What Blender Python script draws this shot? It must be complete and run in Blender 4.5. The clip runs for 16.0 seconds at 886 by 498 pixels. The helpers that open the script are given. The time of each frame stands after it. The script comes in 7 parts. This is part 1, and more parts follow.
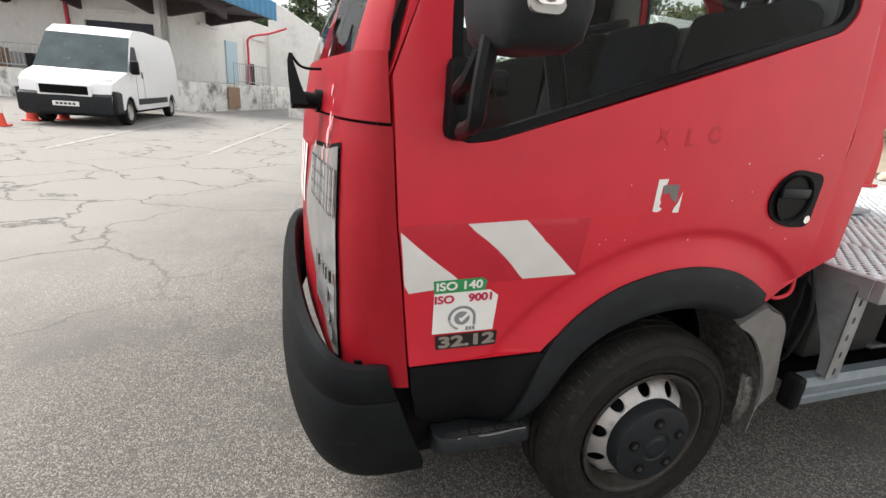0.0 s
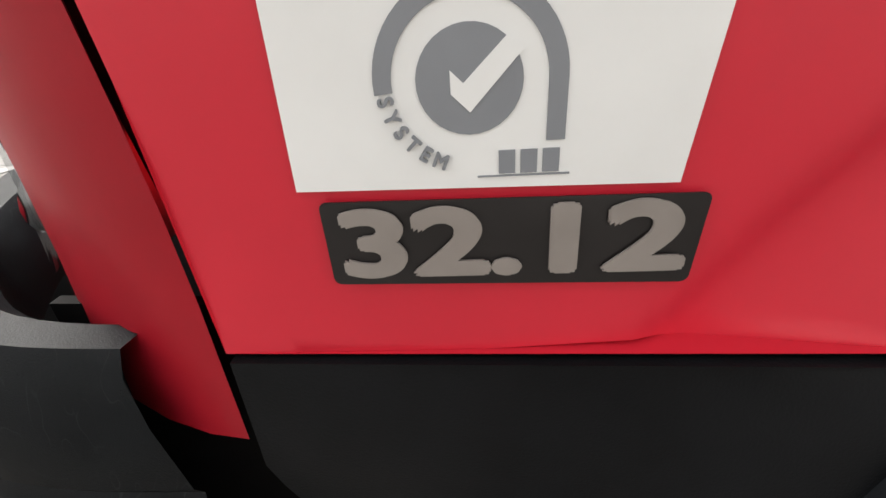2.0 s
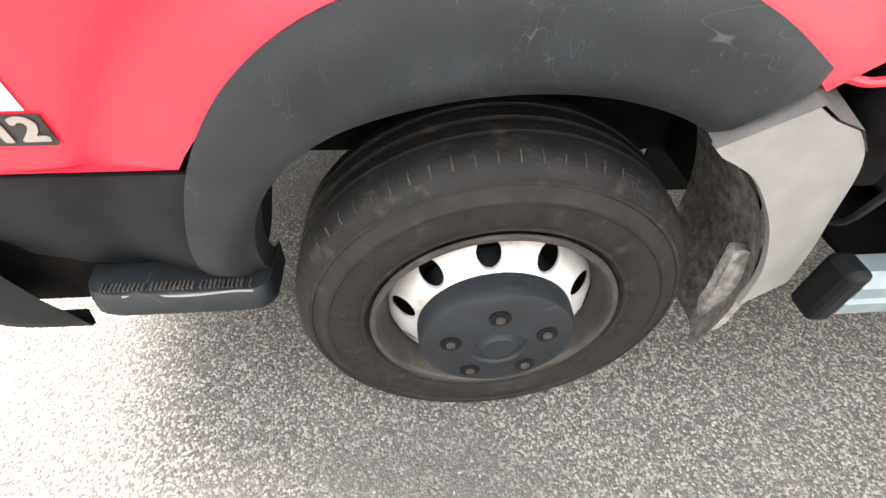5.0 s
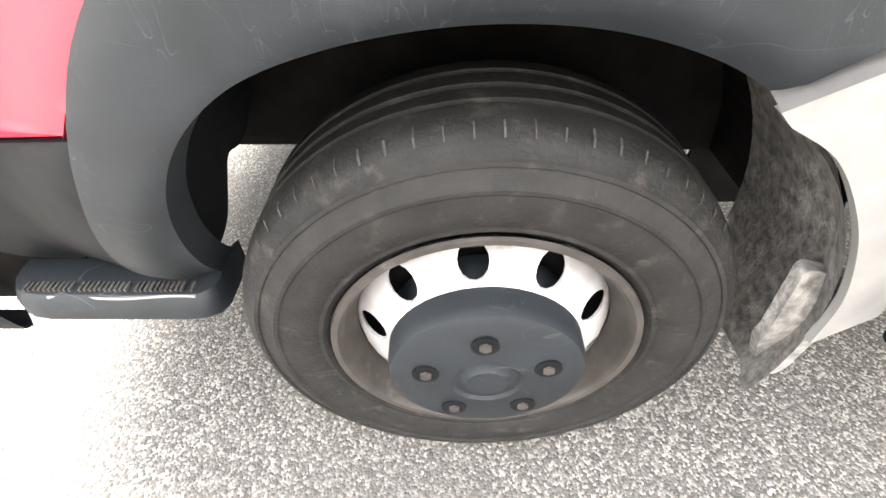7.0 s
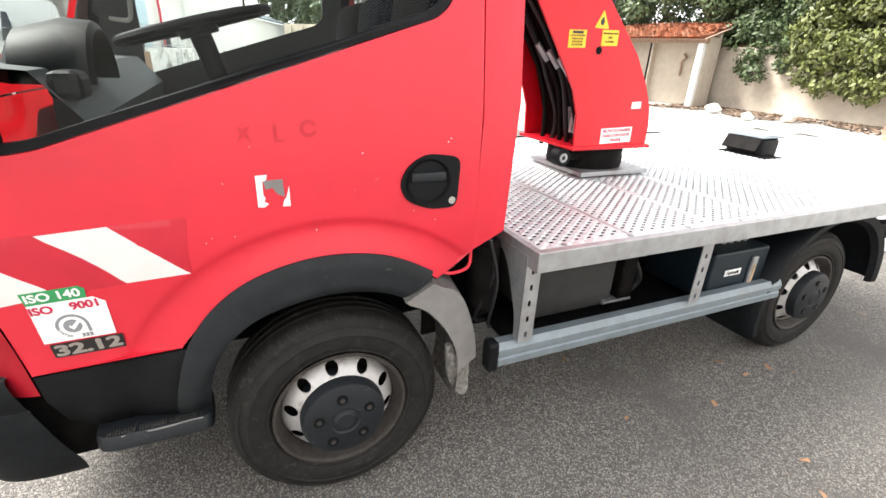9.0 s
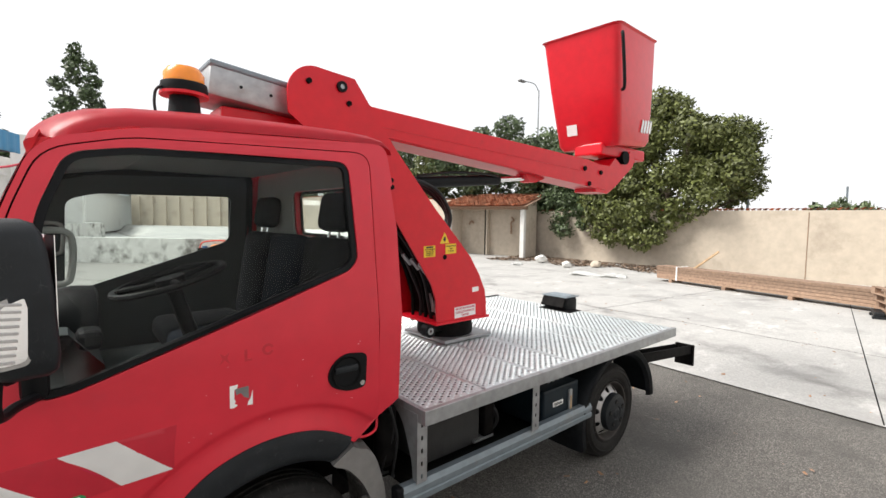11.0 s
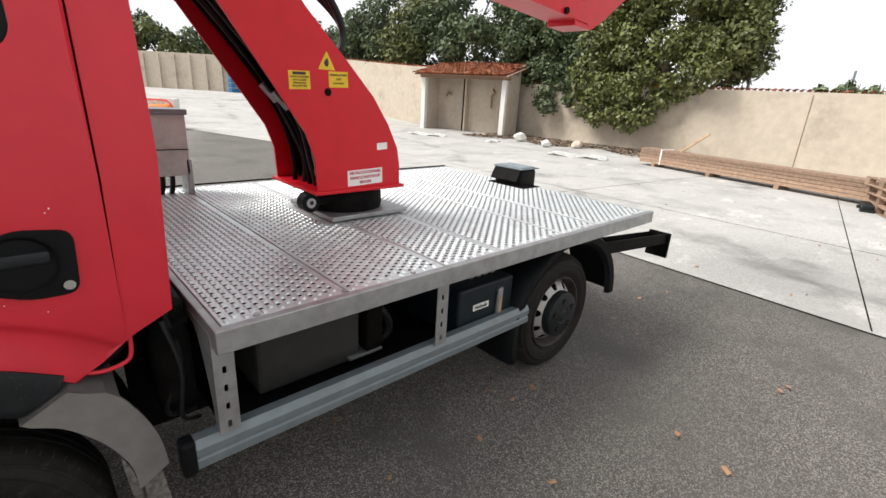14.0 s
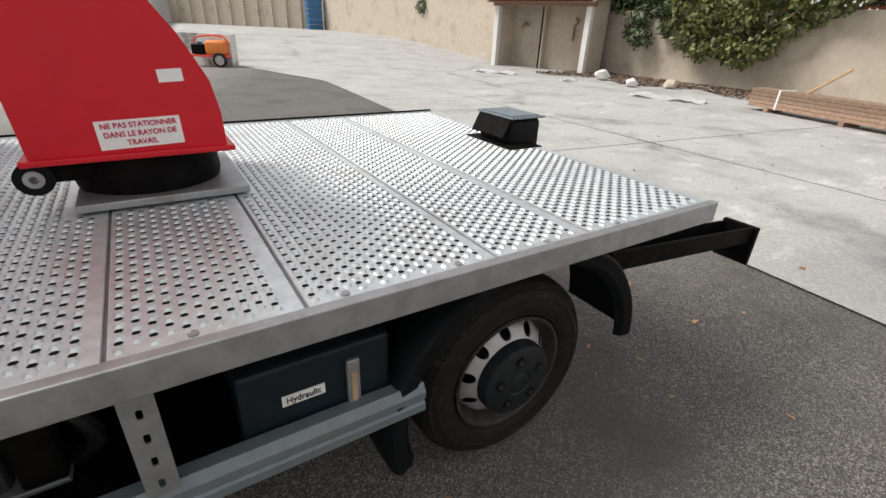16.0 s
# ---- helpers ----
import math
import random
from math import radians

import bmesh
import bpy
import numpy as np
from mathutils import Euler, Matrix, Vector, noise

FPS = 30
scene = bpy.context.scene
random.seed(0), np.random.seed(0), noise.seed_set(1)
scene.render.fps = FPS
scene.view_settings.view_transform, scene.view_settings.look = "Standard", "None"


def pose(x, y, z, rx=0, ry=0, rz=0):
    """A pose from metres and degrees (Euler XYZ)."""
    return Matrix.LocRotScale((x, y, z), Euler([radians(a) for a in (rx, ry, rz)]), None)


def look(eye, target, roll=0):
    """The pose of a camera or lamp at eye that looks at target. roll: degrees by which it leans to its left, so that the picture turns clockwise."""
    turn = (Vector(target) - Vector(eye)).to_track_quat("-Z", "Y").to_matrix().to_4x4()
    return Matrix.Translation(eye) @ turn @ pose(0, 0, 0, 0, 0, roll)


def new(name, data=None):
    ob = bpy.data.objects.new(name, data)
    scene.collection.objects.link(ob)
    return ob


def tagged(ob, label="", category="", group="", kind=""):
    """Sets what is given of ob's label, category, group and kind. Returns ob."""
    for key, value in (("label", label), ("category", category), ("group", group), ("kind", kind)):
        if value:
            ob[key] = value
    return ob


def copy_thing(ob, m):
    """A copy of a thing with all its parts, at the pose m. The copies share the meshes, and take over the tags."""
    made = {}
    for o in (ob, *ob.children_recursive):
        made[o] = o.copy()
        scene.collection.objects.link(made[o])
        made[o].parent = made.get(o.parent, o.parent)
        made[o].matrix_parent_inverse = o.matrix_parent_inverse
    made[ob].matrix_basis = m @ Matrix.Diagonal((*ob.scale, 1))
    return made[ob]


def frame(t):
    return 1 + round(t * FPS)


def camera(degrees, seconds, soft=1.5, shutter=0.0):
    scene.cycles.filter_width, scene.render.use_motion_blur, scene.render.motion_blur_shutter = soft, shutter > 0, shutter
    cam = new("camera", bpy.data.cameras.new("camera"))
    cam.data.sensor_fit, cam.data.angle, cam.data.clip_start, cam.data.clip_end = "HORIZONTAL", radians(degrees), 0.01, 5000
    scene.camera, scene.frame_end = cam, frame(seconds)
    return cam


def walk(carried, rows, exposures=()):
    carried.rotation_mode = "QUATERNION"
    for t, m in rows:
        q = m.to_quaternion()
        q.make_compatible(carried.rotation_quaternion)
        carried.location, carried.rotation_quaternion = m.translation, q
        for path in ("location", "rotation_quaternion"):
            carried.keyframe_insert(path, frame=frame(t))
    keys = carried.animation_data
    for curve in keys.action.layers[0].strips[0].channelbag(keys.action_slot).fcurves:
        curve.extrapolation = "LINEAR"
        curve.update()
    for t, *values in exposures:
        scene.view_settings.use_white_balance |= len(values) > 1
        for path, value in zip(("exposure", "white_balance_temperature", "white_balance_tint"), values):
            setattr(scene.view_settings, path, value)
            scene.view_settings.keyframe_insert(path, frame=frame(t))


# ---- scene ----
cam = camera(88.0, 16.0)
PATH = [
    (0, (-1.038, -0.914, 1.319), (-0.514, 0.613, 0.788), 4.5),
    (0.5, (-0.796, -0.547, 1.153), (-0.479, 1.029, 0.601), 6.0),
    (1, (-0.718, -0.332, 0.959), (-0.553, 1.245, 0.346), 1.9),
    (1.5, (-0.670, -0.195, 0.868), (-0.634, 1.357, 0.175), 0.6),
    (2, (-0.660, -0.134, 0.818), (-0.610, 1.406, 0.100), 1.1),
    (2.5, (-0.655, -0.117, 0.814), (-0.559, 1.373, 0.002), 1.8),
    (3, (-0.644, -0.165, 0.841), (-0.565, 1.304, -0.010), 3.0),
    (3.5, (-0.599, -0.297, 0.939), (-0.406, 1.071, -0.051), 1.3),
    (4, (-0.445, -0.410, 1.042), (-0.079, 0.780, -0.115), 2.2),
    (4.5, (-0.242, -0.476, 1.066), (-0.042, 0.703, -0.142), 3.5),
    (4.7, (-0.200, -0.454, 1.058), (-0.028, 0.694, -0.183), 3.1),
    (5.4, (-0.105, -0.440, 1.019), (-0.026, 0.730, -0.216), 2.9),
    (6.1, (-0.068, -0.374, 0.955), (-0.037, 0.828, -0.248), 2.1),
    (6.8, (-0.051, -0.360, 0.931), (-0.042, 0.873, -0.240), 1.1),
    (7, (-0.058, -0.363, 0.924), (-0.065, 0.851, -0.267), -0.2),
    (7.5, (-0.028, -0.449, 0.999), (-0.051, 0.802, -0.153), -0.9),
    (8, (-0.035, -0.621, 1.180), (0.089, 0.678, 0.091), 1.8),
    (8.5, (-0.127, -0.928, 1.358), (0.279, 0.477, 0.491), 2.9),
    (9, (-0.213, -1.211, 1.464), (0.435, 0.214, 0.801), 2.6),
    (9.5, (-0.364, -1.478, 1.625), (0.440, -0.062, 1.135), 0.9),
    (10, (-0.516, -1.608, 1.727), (0.454, -0.234, 1.482), -0.9),
    (10.2, (-0.569, -1.646, 1.751), (0.454, -0.297, 1.600), 0.5),
    (10.9, (-0.649, -1.714, 1.778), (0.449, -0.423, 1.670), 0.9),
    (11.6, (-0.659, -1.709, 1.732), (0.461, -0.446, 1.528), 1.3),
    (12.3, (-0.599, -1.664, 1.665), (0.507, -0.416, 1.333), 1.5),
    (12.5, (-0.573, -1.647, 1.644), (0.525, -0.412, 1.246), 1.7),
    (13, (-0.355, -1.545, 1.578), (0.680, -0.294, 1.074), 1.1),
    (13.5, (-0.031, -1.457, 1.548), (1.000, -0.227, 0.988), 2.1),
    (14, (0.307, -1.309, 1.530), (1.415, -0.138, 0.989), 3.4),
    (14.5, (0.656, -1.230, 1.524), (1.753, -0.052, 0.980), 0.5),
    (15, (0.991, -1.140, 1.532), (1.960, 0.142, 0.979), 0.6),
    (15.5, (1.300, -1.001, 1.499), (2.231, 0.279, 0.876), 1.9),
    (16, (1.616, -0.891, 1.417), (2.452, 0.389, 0.674), 2.5),
]
walk(cam, [(t, look(eye, target, roll)) for t, eye, target, roll in PATH],
     exposures=[(0.0, 0.3), (1.0, 0.4), (2.0, 0.52), (3.0, 0.98), (3.5, 1.02), (4.0, 1.65), (4.5, 2.1), (7.0, 3.2), (7.5, 2.95), (8.0, 2.5), (8.5, 1.85), (9.0, 1.35), (10.0, 0.4), (11.0, 0.1), (12.5, -0.2), (13.0, 0.05), (14.0, 0.0), (15.0, -0.1), (16.0, -0.4)])

# ---- world and sun: an overcast day ----
world = bpy.data.worlds.new("sky")
scene.world = world
world.use_nodes = True
wn = world.node_tree
wn.nodes.clear()
sky = wn.nodes.new("ShaderNodeTexSky")
sky.sky_type = "NISHITA"
sky.sun_disc = False
sky.sun_elevation = radians(50)
sky.sun_rotation = radians(-55)
sky.dust_density = 4.0
veil = wn.nodes.new("ShaderNodeMix")
veil.data_type = "RGBA"
veil.inputs[0].default_value = 0.85
veil.inputs[7].default_value = (11.7, 11.75, 11.9, 1)
back = wn.nodes.new("ShaderNodeBackground")
back.inputs[1].default_value = 0.10
wout = wn.nodes.new("ShaderNodeOutputWorld")
wn.links.new(sky.outputs[0], veil.inputs[6])
wn.links.new(veil.outputs[2], back.inputs[0])
wn.links.new(back.outputs[0], wout.inputs[0])
sun = new("sun", bpy.data.lights.new("sun", "SUN"))
sun.data.energy = 4.8
sun.data.angle = radians(28)
sun.data.color = (1.0, 0.96, 0.9)
sun.matrix_world = look((-10, 7, 14), (0, 0, 0))

# ---- materials ----
def material(name, color, rough=0.5, metal=0.0, grain=0.12, scale=30.0, bump=0.0, bump_scale=200.0, spots=None, spot_scale=6.0, spot_amount=0.55, coat=0.0, vary=0.0, spec=0.5, scuff=None):
    """A surface with fine grain, larger stains, and a bump. spots: the colour of worn or dirty patches."""
    m = bpy.data.materials.new(name)
    m.use_nodes = True
    n, l = m.node_tree.nodes, m.node_tree.links
    b = n["Principled BSDF"]
    b.inputs["Roughness"].default_value = rough
    b.inputs["Metallic"].default_value = metal
    b.inputs["Coat Weight"].default_value = coat
    b.inputs["Specular IOR Level"].default_value = spec
    b.inputs["Coat Roughness"].default_value = 0.12
    geo = n.new("ShaderNodeTexCoord")
    fine = n.new("ShaderNodeTexNoise")
    fine.inputs["Scale"].default_value = scale
    fine.inputs["Detail"].default_value = 6
    l.new(geo.outputs["Object"], fine.inputs["Vector"])
    ramp = n.new("ShaderNodeValToRGB")
    lo = [max(0.0, c * (1 - grain)) for c in color]
    hi = [min(1.0, c * (1 + grain)) for c in color]
    ramp.color_ramp.elements[0].color = (*lo, 1)
    ramp.color_ramp.elements[1].color = (*hi, 1)
    ramp.color_ramp.elements[0].position, ramp.color_ramp.elements[1].position = 0.3, 0.7
    l.new(fine.outputs["Fac"], ramp.inputs[0])
    out = ramp.outputs[0]
    if spots:
        big = n.new("ShaderNodeTexNoise")
        big.inputs["Scale"].default_value = spot_scale
        big.inputs["Detail"].default_value = 8
        big.inputs["Roughness"].default_value = 0.65
        l.new(geo.outputs["Object"], big.inputs["Vector"])
        mask = n.new("ShaderNodeMapRange")
        mask.inputs[1].default_value = spot_amount
        mask.inputs[2].default_value = spot_amount + 0.18
        l.new(big.outputs["Fac"], mask.inputs[0])
        mix = n.new("ShaderNodeMix")
        mix.data_type = "RGBA"
        l.new(mask.outputs[0], mix.inputs[0])
        l.new(out, mix.inputs[6])
        mix.inputs[7].default_value = (*spots, 1)
        out = mix.outputs[2]
    if scuff:
        # thin wandering scratches and dusty flecks, in patches
        for size, band, amount, stretch in ((9.0, 0.006, 0.45, (1.0, 1.0, 3.4)), (26.0, 0.010, 0.35, (3.0, 1.0, 1.0))):
            turn = n.new("ShaderNodeMapping")
            turn.inputs["Scale"].default_value = stretch
            turn.inputs["Rotation"].default_value = (0.3, 0.5 * size, 0.2)
            l.new(geo.outputs["Object"], turn.inputs["Vector"])
            line = n.new("ShaderNodeTexNoise")
            line.inputs["Scale"].default_value = size
            line.inputs["Detail"].default_value = 1
            l.new(turn.outputs[0], line.inputs["Vector"])
            off = n.new("ShaderNodeMath")
            off.operation = "SUBTRACT"
            off.inputs[1].default_value = 0.5
            l.new(line.outputs["Fac"], off.inputs[0])
            size_of = n.new("ShaderNodeMath")
            size_of.operation = "ABSOLUTE"
            l.new(off.outputs[0], size_of.inputs[0])
            thin = n.new("ShaderNodeMapRange")
            thin.inputs[1].default_value, thin.inputs[2].default_value = 0.0, band
            thin.inputs[3].default_value, thin.inputs[4].default_value = amount, 0.0
            l.new(size_of.outputs[0], thin.inputs[0])
            where = n.new("ShaderNodeTexNoise")
            where.inputs["Scale"].default_value = size * 0.7
            where.inputs["Detail"].default_value = 5
            l.new(geo.outputs["Object"], where.inputs["Vector"])
            gate = n.new("ShaderNodeMapRange")
            gate.inputs[1].default_value, gate.inputs[2].default_value = 0.50, 0.66
            l.new(where.outputs["Fac"], gate.inputs[0])
            both = n.new("ShaderNodeMath")
            both.operation = "MULTIPLY"
            l.new(thin.outputs[0], both.inputs[0])
            l.new(gate.outputs[0], both.inputs[1])
            lay = n.new("ShaderNodeMix")
            lay.data_type = "RGBA"
            l.new(both.outputs[0], lay.inputs[0])
            l.new(out, lay.inputs[6])
            lay.inputs[7].default_value = (*scuff, 1)
            out = lay.outputs[2]
    if vary:
        info = n.new("ShaderNodeObjectInfo")
        hsv = n.new("ShaderNodeHueSaturation")
        rng = n.new("ShaderNodeMapRange")
        rng.inputs[3].default_value, rng.inputs[4].default_value = 1 - vary, 1 + vary
        l.new(info.outputs["Random"], rng.inputs[0])
        l.new(rng.outputs[0], hsv.inputs["Value"])
        l.new(out, hsv.inputs["Color"])
        out = hsv.outputs[0]
    l.new(out, b.inputs["Base Color"])
    if bump:
        bt = n.new("ShaderNodeTexNoise")
        bt.inputs["Scale"].default_value = bump_scale
        bt.inputs["Detail"].default_value = 4
        l.new(geo.outputs["Object"], bt.inputs["Vector"])
        bn = n.new("ShaderNodeBump")
        bn.inputs["Strength"].default_value = bump
        bn.inputs["Distance"].default_value = 0.01
        l.new(bt.outputs["Fac"], bn.inputs["Height"])
        l.new(bn.outputs[0], b.inputs["Normal"])
    return m


def glass(name, tint=(0.9, 0.95, 0.93), gloss=0.0, base=0.38):
    m = bpy.data.materials.new(name)
    m.use_nodes = True
    n, l = m.node_tree.nodes, m.node_tree.links
    n.remove(n["Principled BSDF"])
    clear = n.new("ShaderNodeBsdfTransparent")
    clear.inputs[0].default_value = (*tint, 1)
    shine = n.new("ShaderNodeBsdfGlossy")
    shine.inputs["Roughness"].default_value = gloss
    fres = n.new("ShaderNodeFresnel")
    fres.inputs[0].default_value = 1.45
    mix = n.new("ShaderNodeMixShader")
    less = n.new("ShaderNodeMath")
    less.operation = "MULTIPLY"
    less.inputs[1].default_value = base
    l.new(fres.outputs[0], less.inputs[0])
    l.new(less.outputs[0], mix.inputs[0])
    l.new(clear.outputs[0], mix.inputs[1])
    l.new(shine.outputs[0], mix.inputs[2])
    l.new(mix.outputs[0], n["Material Output"].inputs[0])
    return m


RED = material("red_paint", (0.58, 0.018, 0.037), 0.42, grain=0.05, scale=9, coat=0.14, bump=0.02, bump_scale=40, spots=(0.52, 0.022, 0.042), spot_scale=3.0, spec=0.40)
RED_GLOSS = material("red_steel_paint", (0.58, 0.006, 0.018), 0.38, grain=0.06, scale=12, coat=0.12, spots=(0.42, 0.012, 0.022), spot_scale=7, spot_amount=0.62, spec=0.32)
PLASTIC = material("dark_grey_plastic", (0.0100, 0.0123, 0.0150), 0.5, grain=0.25, scale=14, bump=0.12, bump_scale=900, spots=(0.022, 0.025, 0.028), spot_scale=9, spot_amount=0.6, spec=0.30, scuff=(0.10, 0.105, 0.11))
BLACK = material("black_cladding", (0.0050, 0.0055, 0.0065), 0.5, grain=0.2, scale=25, bump=0.1, bump_scale=700, spec=0.15)
RUBBER = material("tyre_rubber", (0.0130, 0.0123, 0.0118), 0.66, grain=0.3, scale=22, bump=0.2, bump_scale=160, spots=(0.045, 0.041, 0.037), spot_scale=26, spot_amount=0.56, spec=0.2, scuff=(0.085, 0.080, 0.075))
RUBBER_DUST = material("dusty_rubber", (0.050, 0.047, 0.044), 0.9, grain=0.4, scale=40, spec=0.2)
RIM = material("silver_rim_paint", (0.44, 0.425, 0.42), 0.42, 0.35, grain=0.12, scale=20, spots=(0.13, 0.10, 0.082), spot_scale=11, spot_amount=0.55)
RIM_DARK = material("brake_dusted_rim", (0.048, 0.042, 0.038), 0.55, 0.3, grain=0.3, scale=25, spots=(0.12, 0.108, 0.10), spot_scale=18, spot_amount=0.6)
ALU = material("aluminium_tread", (0.60, 0.645, 0.655), 0.38, 0.5, grain=0.12, scale=35, spots=(0.50, 0.48, 0.475), spot_scale=3.5, bump=0.05, bump_scale=300)
GALV = material("galvanised_steel", (0.37, 0.38, 0.39), 0.45, 0.7, grain=0.15, scale=18, spots=(0.30, 0.29, 0.28), spot_scale=8, bump=0.05)
DULL_ALU = material("dull_aluminium_rail", (0.19, 0.225, 0.25), 0.5, 0.4, grain=0.1, scale=22, spots=(0.20, 0.20, 0.20), spot_scale=6)
GREY_PAINT = material("grey_mudguard_paint", (0.185, 0.178, 0.173), 0.45, 0.1, grain=0.12, scale=20, spots=(0.16, 0.145, 0.14), spot_scale=8)
DIRT = material("dried_mud_plastic", (0.19, 0.18, 0.17), 0.9, grain=0.5, scale=60, bump=0.4, bump_scale=120, spots=(0.42, 0.41, 0.39), spot_scale=16, spot_amount=0.55)
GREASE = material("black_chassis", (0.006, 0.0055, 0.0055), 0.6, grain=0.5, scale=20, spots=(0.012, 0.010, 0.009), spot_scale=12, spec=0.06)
WHITE_VINYL = material("white_vinyl", (0.80, 0.80, 0.79), 0.4, grain=0.03, scale=20)
GREY_VINYL = material("grey_reflective_vinyl", (0.66, 0.65, 0.64), 0.35, grain=0.04, scale=14)
CARMINE_VINYL = material("carmine_reflective_vinyl", (0.47, 0.012, 0.03), 0.35, grain=0.06, scale=14)
GREEN_VINYL = material("green_vinyl", (0.03, 0.27, 0.09), 0.4, grain=0.05)
CARMINE_INK = material("carmine_ink", (0.50, 0.01, 0.06), 0.5, grain=0.03)
GREY_INK = material("grey_ink", (0.22, 0.23, 0.25), 0.5, grain=0.05)
BADGE = material("black_badge", (0.012, 0.010, 0.010), 0.32, grain=0.2)
BADGE_TEXT = material("beige_badge_letters", (0.25, 0.22, 0.20), 0.5, grain=0.1)
YELLOW = material("yellow_label", (0.75, 0.50, 0.02), 0.45, grain=0.06)
BLACK_INK = material("black_ink", (0.02, 0.02, 0.02), 0.5)
CLEAR = glass("clear_glass")
LENS = glass("lamp_glass", (0.93, 0.94, 0.95), 0.05)
CHROME = material("chrome", (0.75, 0.75, 0.76), 0.12, 1.0, grain=0.03)
ORANGE = material("amber_lens", (0.80, 0.25, 0.02), 0.25, grain=0.05)
CABIN = material("grey_cabin_plastic", (0.034, 0.041, 0.043), 0.65, grain=0.1, scale=15)
LINING = material("dull_grey_lining", (0.25, 0.25, 0.24), 0.9, grain=0.06, scale=25)
SEAT = material("dark_seat_cloth", (0.008, 0.009, 0.011), 0.95, grain=0.3, scale=12, spec=0.1)
SEAT_BLUE = material("blue_grey_seat_cloth", (0.010, 0.013, 0.019), 0.95, grain=0.2, scale=12, spec=0.1)
CABINET = material("dull_cabinet_paint", (0.50, 0.57, 0.54), 0.6, 0.1, grain=0.12, scale=12, spots=(0.39, 0.44, 0.42), spot_scale=7)
HOSE = material("black_hose", (0.009, 0.009, 0.010), 0.45, grain=0.2, spec=0.3)


def ground_material(name, base, stone_dark, stone_light, cell, crack=0.0, stain=(0.25, 0.24, 0.23), streak=None, patch=None, rough=0.92, pale=None):
    """Aggregate in a binder: stones as small cells, larger stains, wandering cracks."""
    m = bpy.data.materials.new(name)
    m.use_nodes = True
    n, l = m.node_tree.nodes, m.node_tree.links
    b = n["Principled BSDF"]
    b.inputs["Roughness"].default_value = rough
    b.inputs["Specular IOR Level"].default_value = 0.4
    co = n.new("ShaderNodeTexCoord")
    vo = n.new("ShaderNodeTexVoronoi")
    vo.inputs["Scale"].default_value = cell
    l.new(co.outputs["Object"], vo.inputs["Vector"])
    pick = n.new("ShaderNodeSeparateColor")
    l.new(vo.outputs["Color"], pick.inputs[0])
    stones = n.new("ShaderNodeValToRGB")
    e = stones.color_ramp.elements
    e[0].color, e[1].color = (*stone_dark, 1), (*stone_light, 1)
    e[0].position, e[1].position = 0.1, 1.0
    mid = e.new(0.62)
    mid.color = (*base, 1)
    l.new(pick.outputs[0], stones.inputs[0])
    big = n.new("ShaderNodeTexNoise")
    big.inputs["Scale"].default_value = 0.55
    big.inputs["Detail"].default_value = 9
    big.inputs["Roughness"].default_value = 0.62
    l.new(co.outputs["Object"], big.inputs["Vector"])
    mask = n.new("ShaderNodeMapRange")
    mask.inputs[1].default_value, mask.inputs[2].default_value = 0.42, 0.72
    mask.inputs[4].default_value = 0.6
    l.new(big.outputs["Fac"], mask.inputs[0])
    mix = n.new("ShaderNodeMix")
    mix.data_type = "RGBA"
    l.new(mask.outputs[0], mix.inputs[0])
    l.new(stones.outputs[0], mix.inputs[6])
    mix.inputs[7].default_value = (*stain, 1)
    out = mix.outputs[2]
    for colour, size, low, high, stretch in ((patch, 0.9, 0.50, 0.62, (1.0, 1.0, 1.0)), (streak, 1.1, 0.57, 0.68, (0.8, 1.9, 1.0))):
        if not colour:
            continue
        turn = n.new("ShaderNodeMapping")
        turn.inputs["Rotation"].default_value = (0, 0, 0.6)
        turn.inputs["Scale"].default_value = stretch
        l.new(co.outputs["Object"], turn.inputs["Vector"])
        cloud = n.new("ShaderNodeTexNoise")
        cloud.inputs["Scale"].default_value = size
        cloud.inputs["Detail"].default_value = 10
        cloud.inputs["Roughness"].default_value = 0.7
        l.new(turn.outputs[0], cloud.inputs["Vector"])
        edge = n.new("ShaderNodeMapRange")
        edge.inputs[1].default_value, edge.inputs[2].default_value, edge.inputs[4].default_value = low, high, 0.75
        l.new(cloud.outputs["Fac"], edge.inputs[0])
        lay = n.new("ShaderNodeMix")
        lay.data_type = "RGBA"
        l.new(edge.outputs[0], lay.inputs[0])
        l.new(out, lay.inputs[6])
        lay.inputs[7].default_value = (*colour, 1)
        out = lay.outputs[2]
    if pale:
        # brighter open light painted as paler asphalt ahead of a wandering line across x
        sep = n.new("ShaderNodeSeparateXYZ")
        l.new(co.outputs["Object"], sep.inputs[0])
        wander = n.new("ShaderNodeMath")
        wander.operation = "MULTIPLY_ADD"
        wander.inputs[1].default_value = 3.0
        slant = n.new("ShaderNodeMath")
        slant.operation = "MULTIPLY_ADD"
        slant.inputs[1].default_value = -0.5
        l.new(sep.outputs[1], slant.inputs[0])
        l.new(sep.outputs[0], slant.inputs[2])
        l.new(big.outputs["Fac"], wander.inputs[0])
        l.new(slant.outputs[0], wander.inputs[2])
        side = n.new("ShaderNodeMapRange")
        side.inputs[1].default_value, side.inputs[2].default_value = -3.4, -0.4
        side.inputs[3].default_value, side.inputs[4].default_value = 0.70, 0.0
        l.new(wander.outputs[0], side.inputs[0])
        lay = n.new("ShaderNodeMix")
        lay.data_type = "RGBA"
        l.new(side.outputs[0], lay.inputs[0])
        l.new(out, lay.inputs[6])
        lay.inputs[7].default_value = (*pale, 1)
        out = lay.outputs[2]
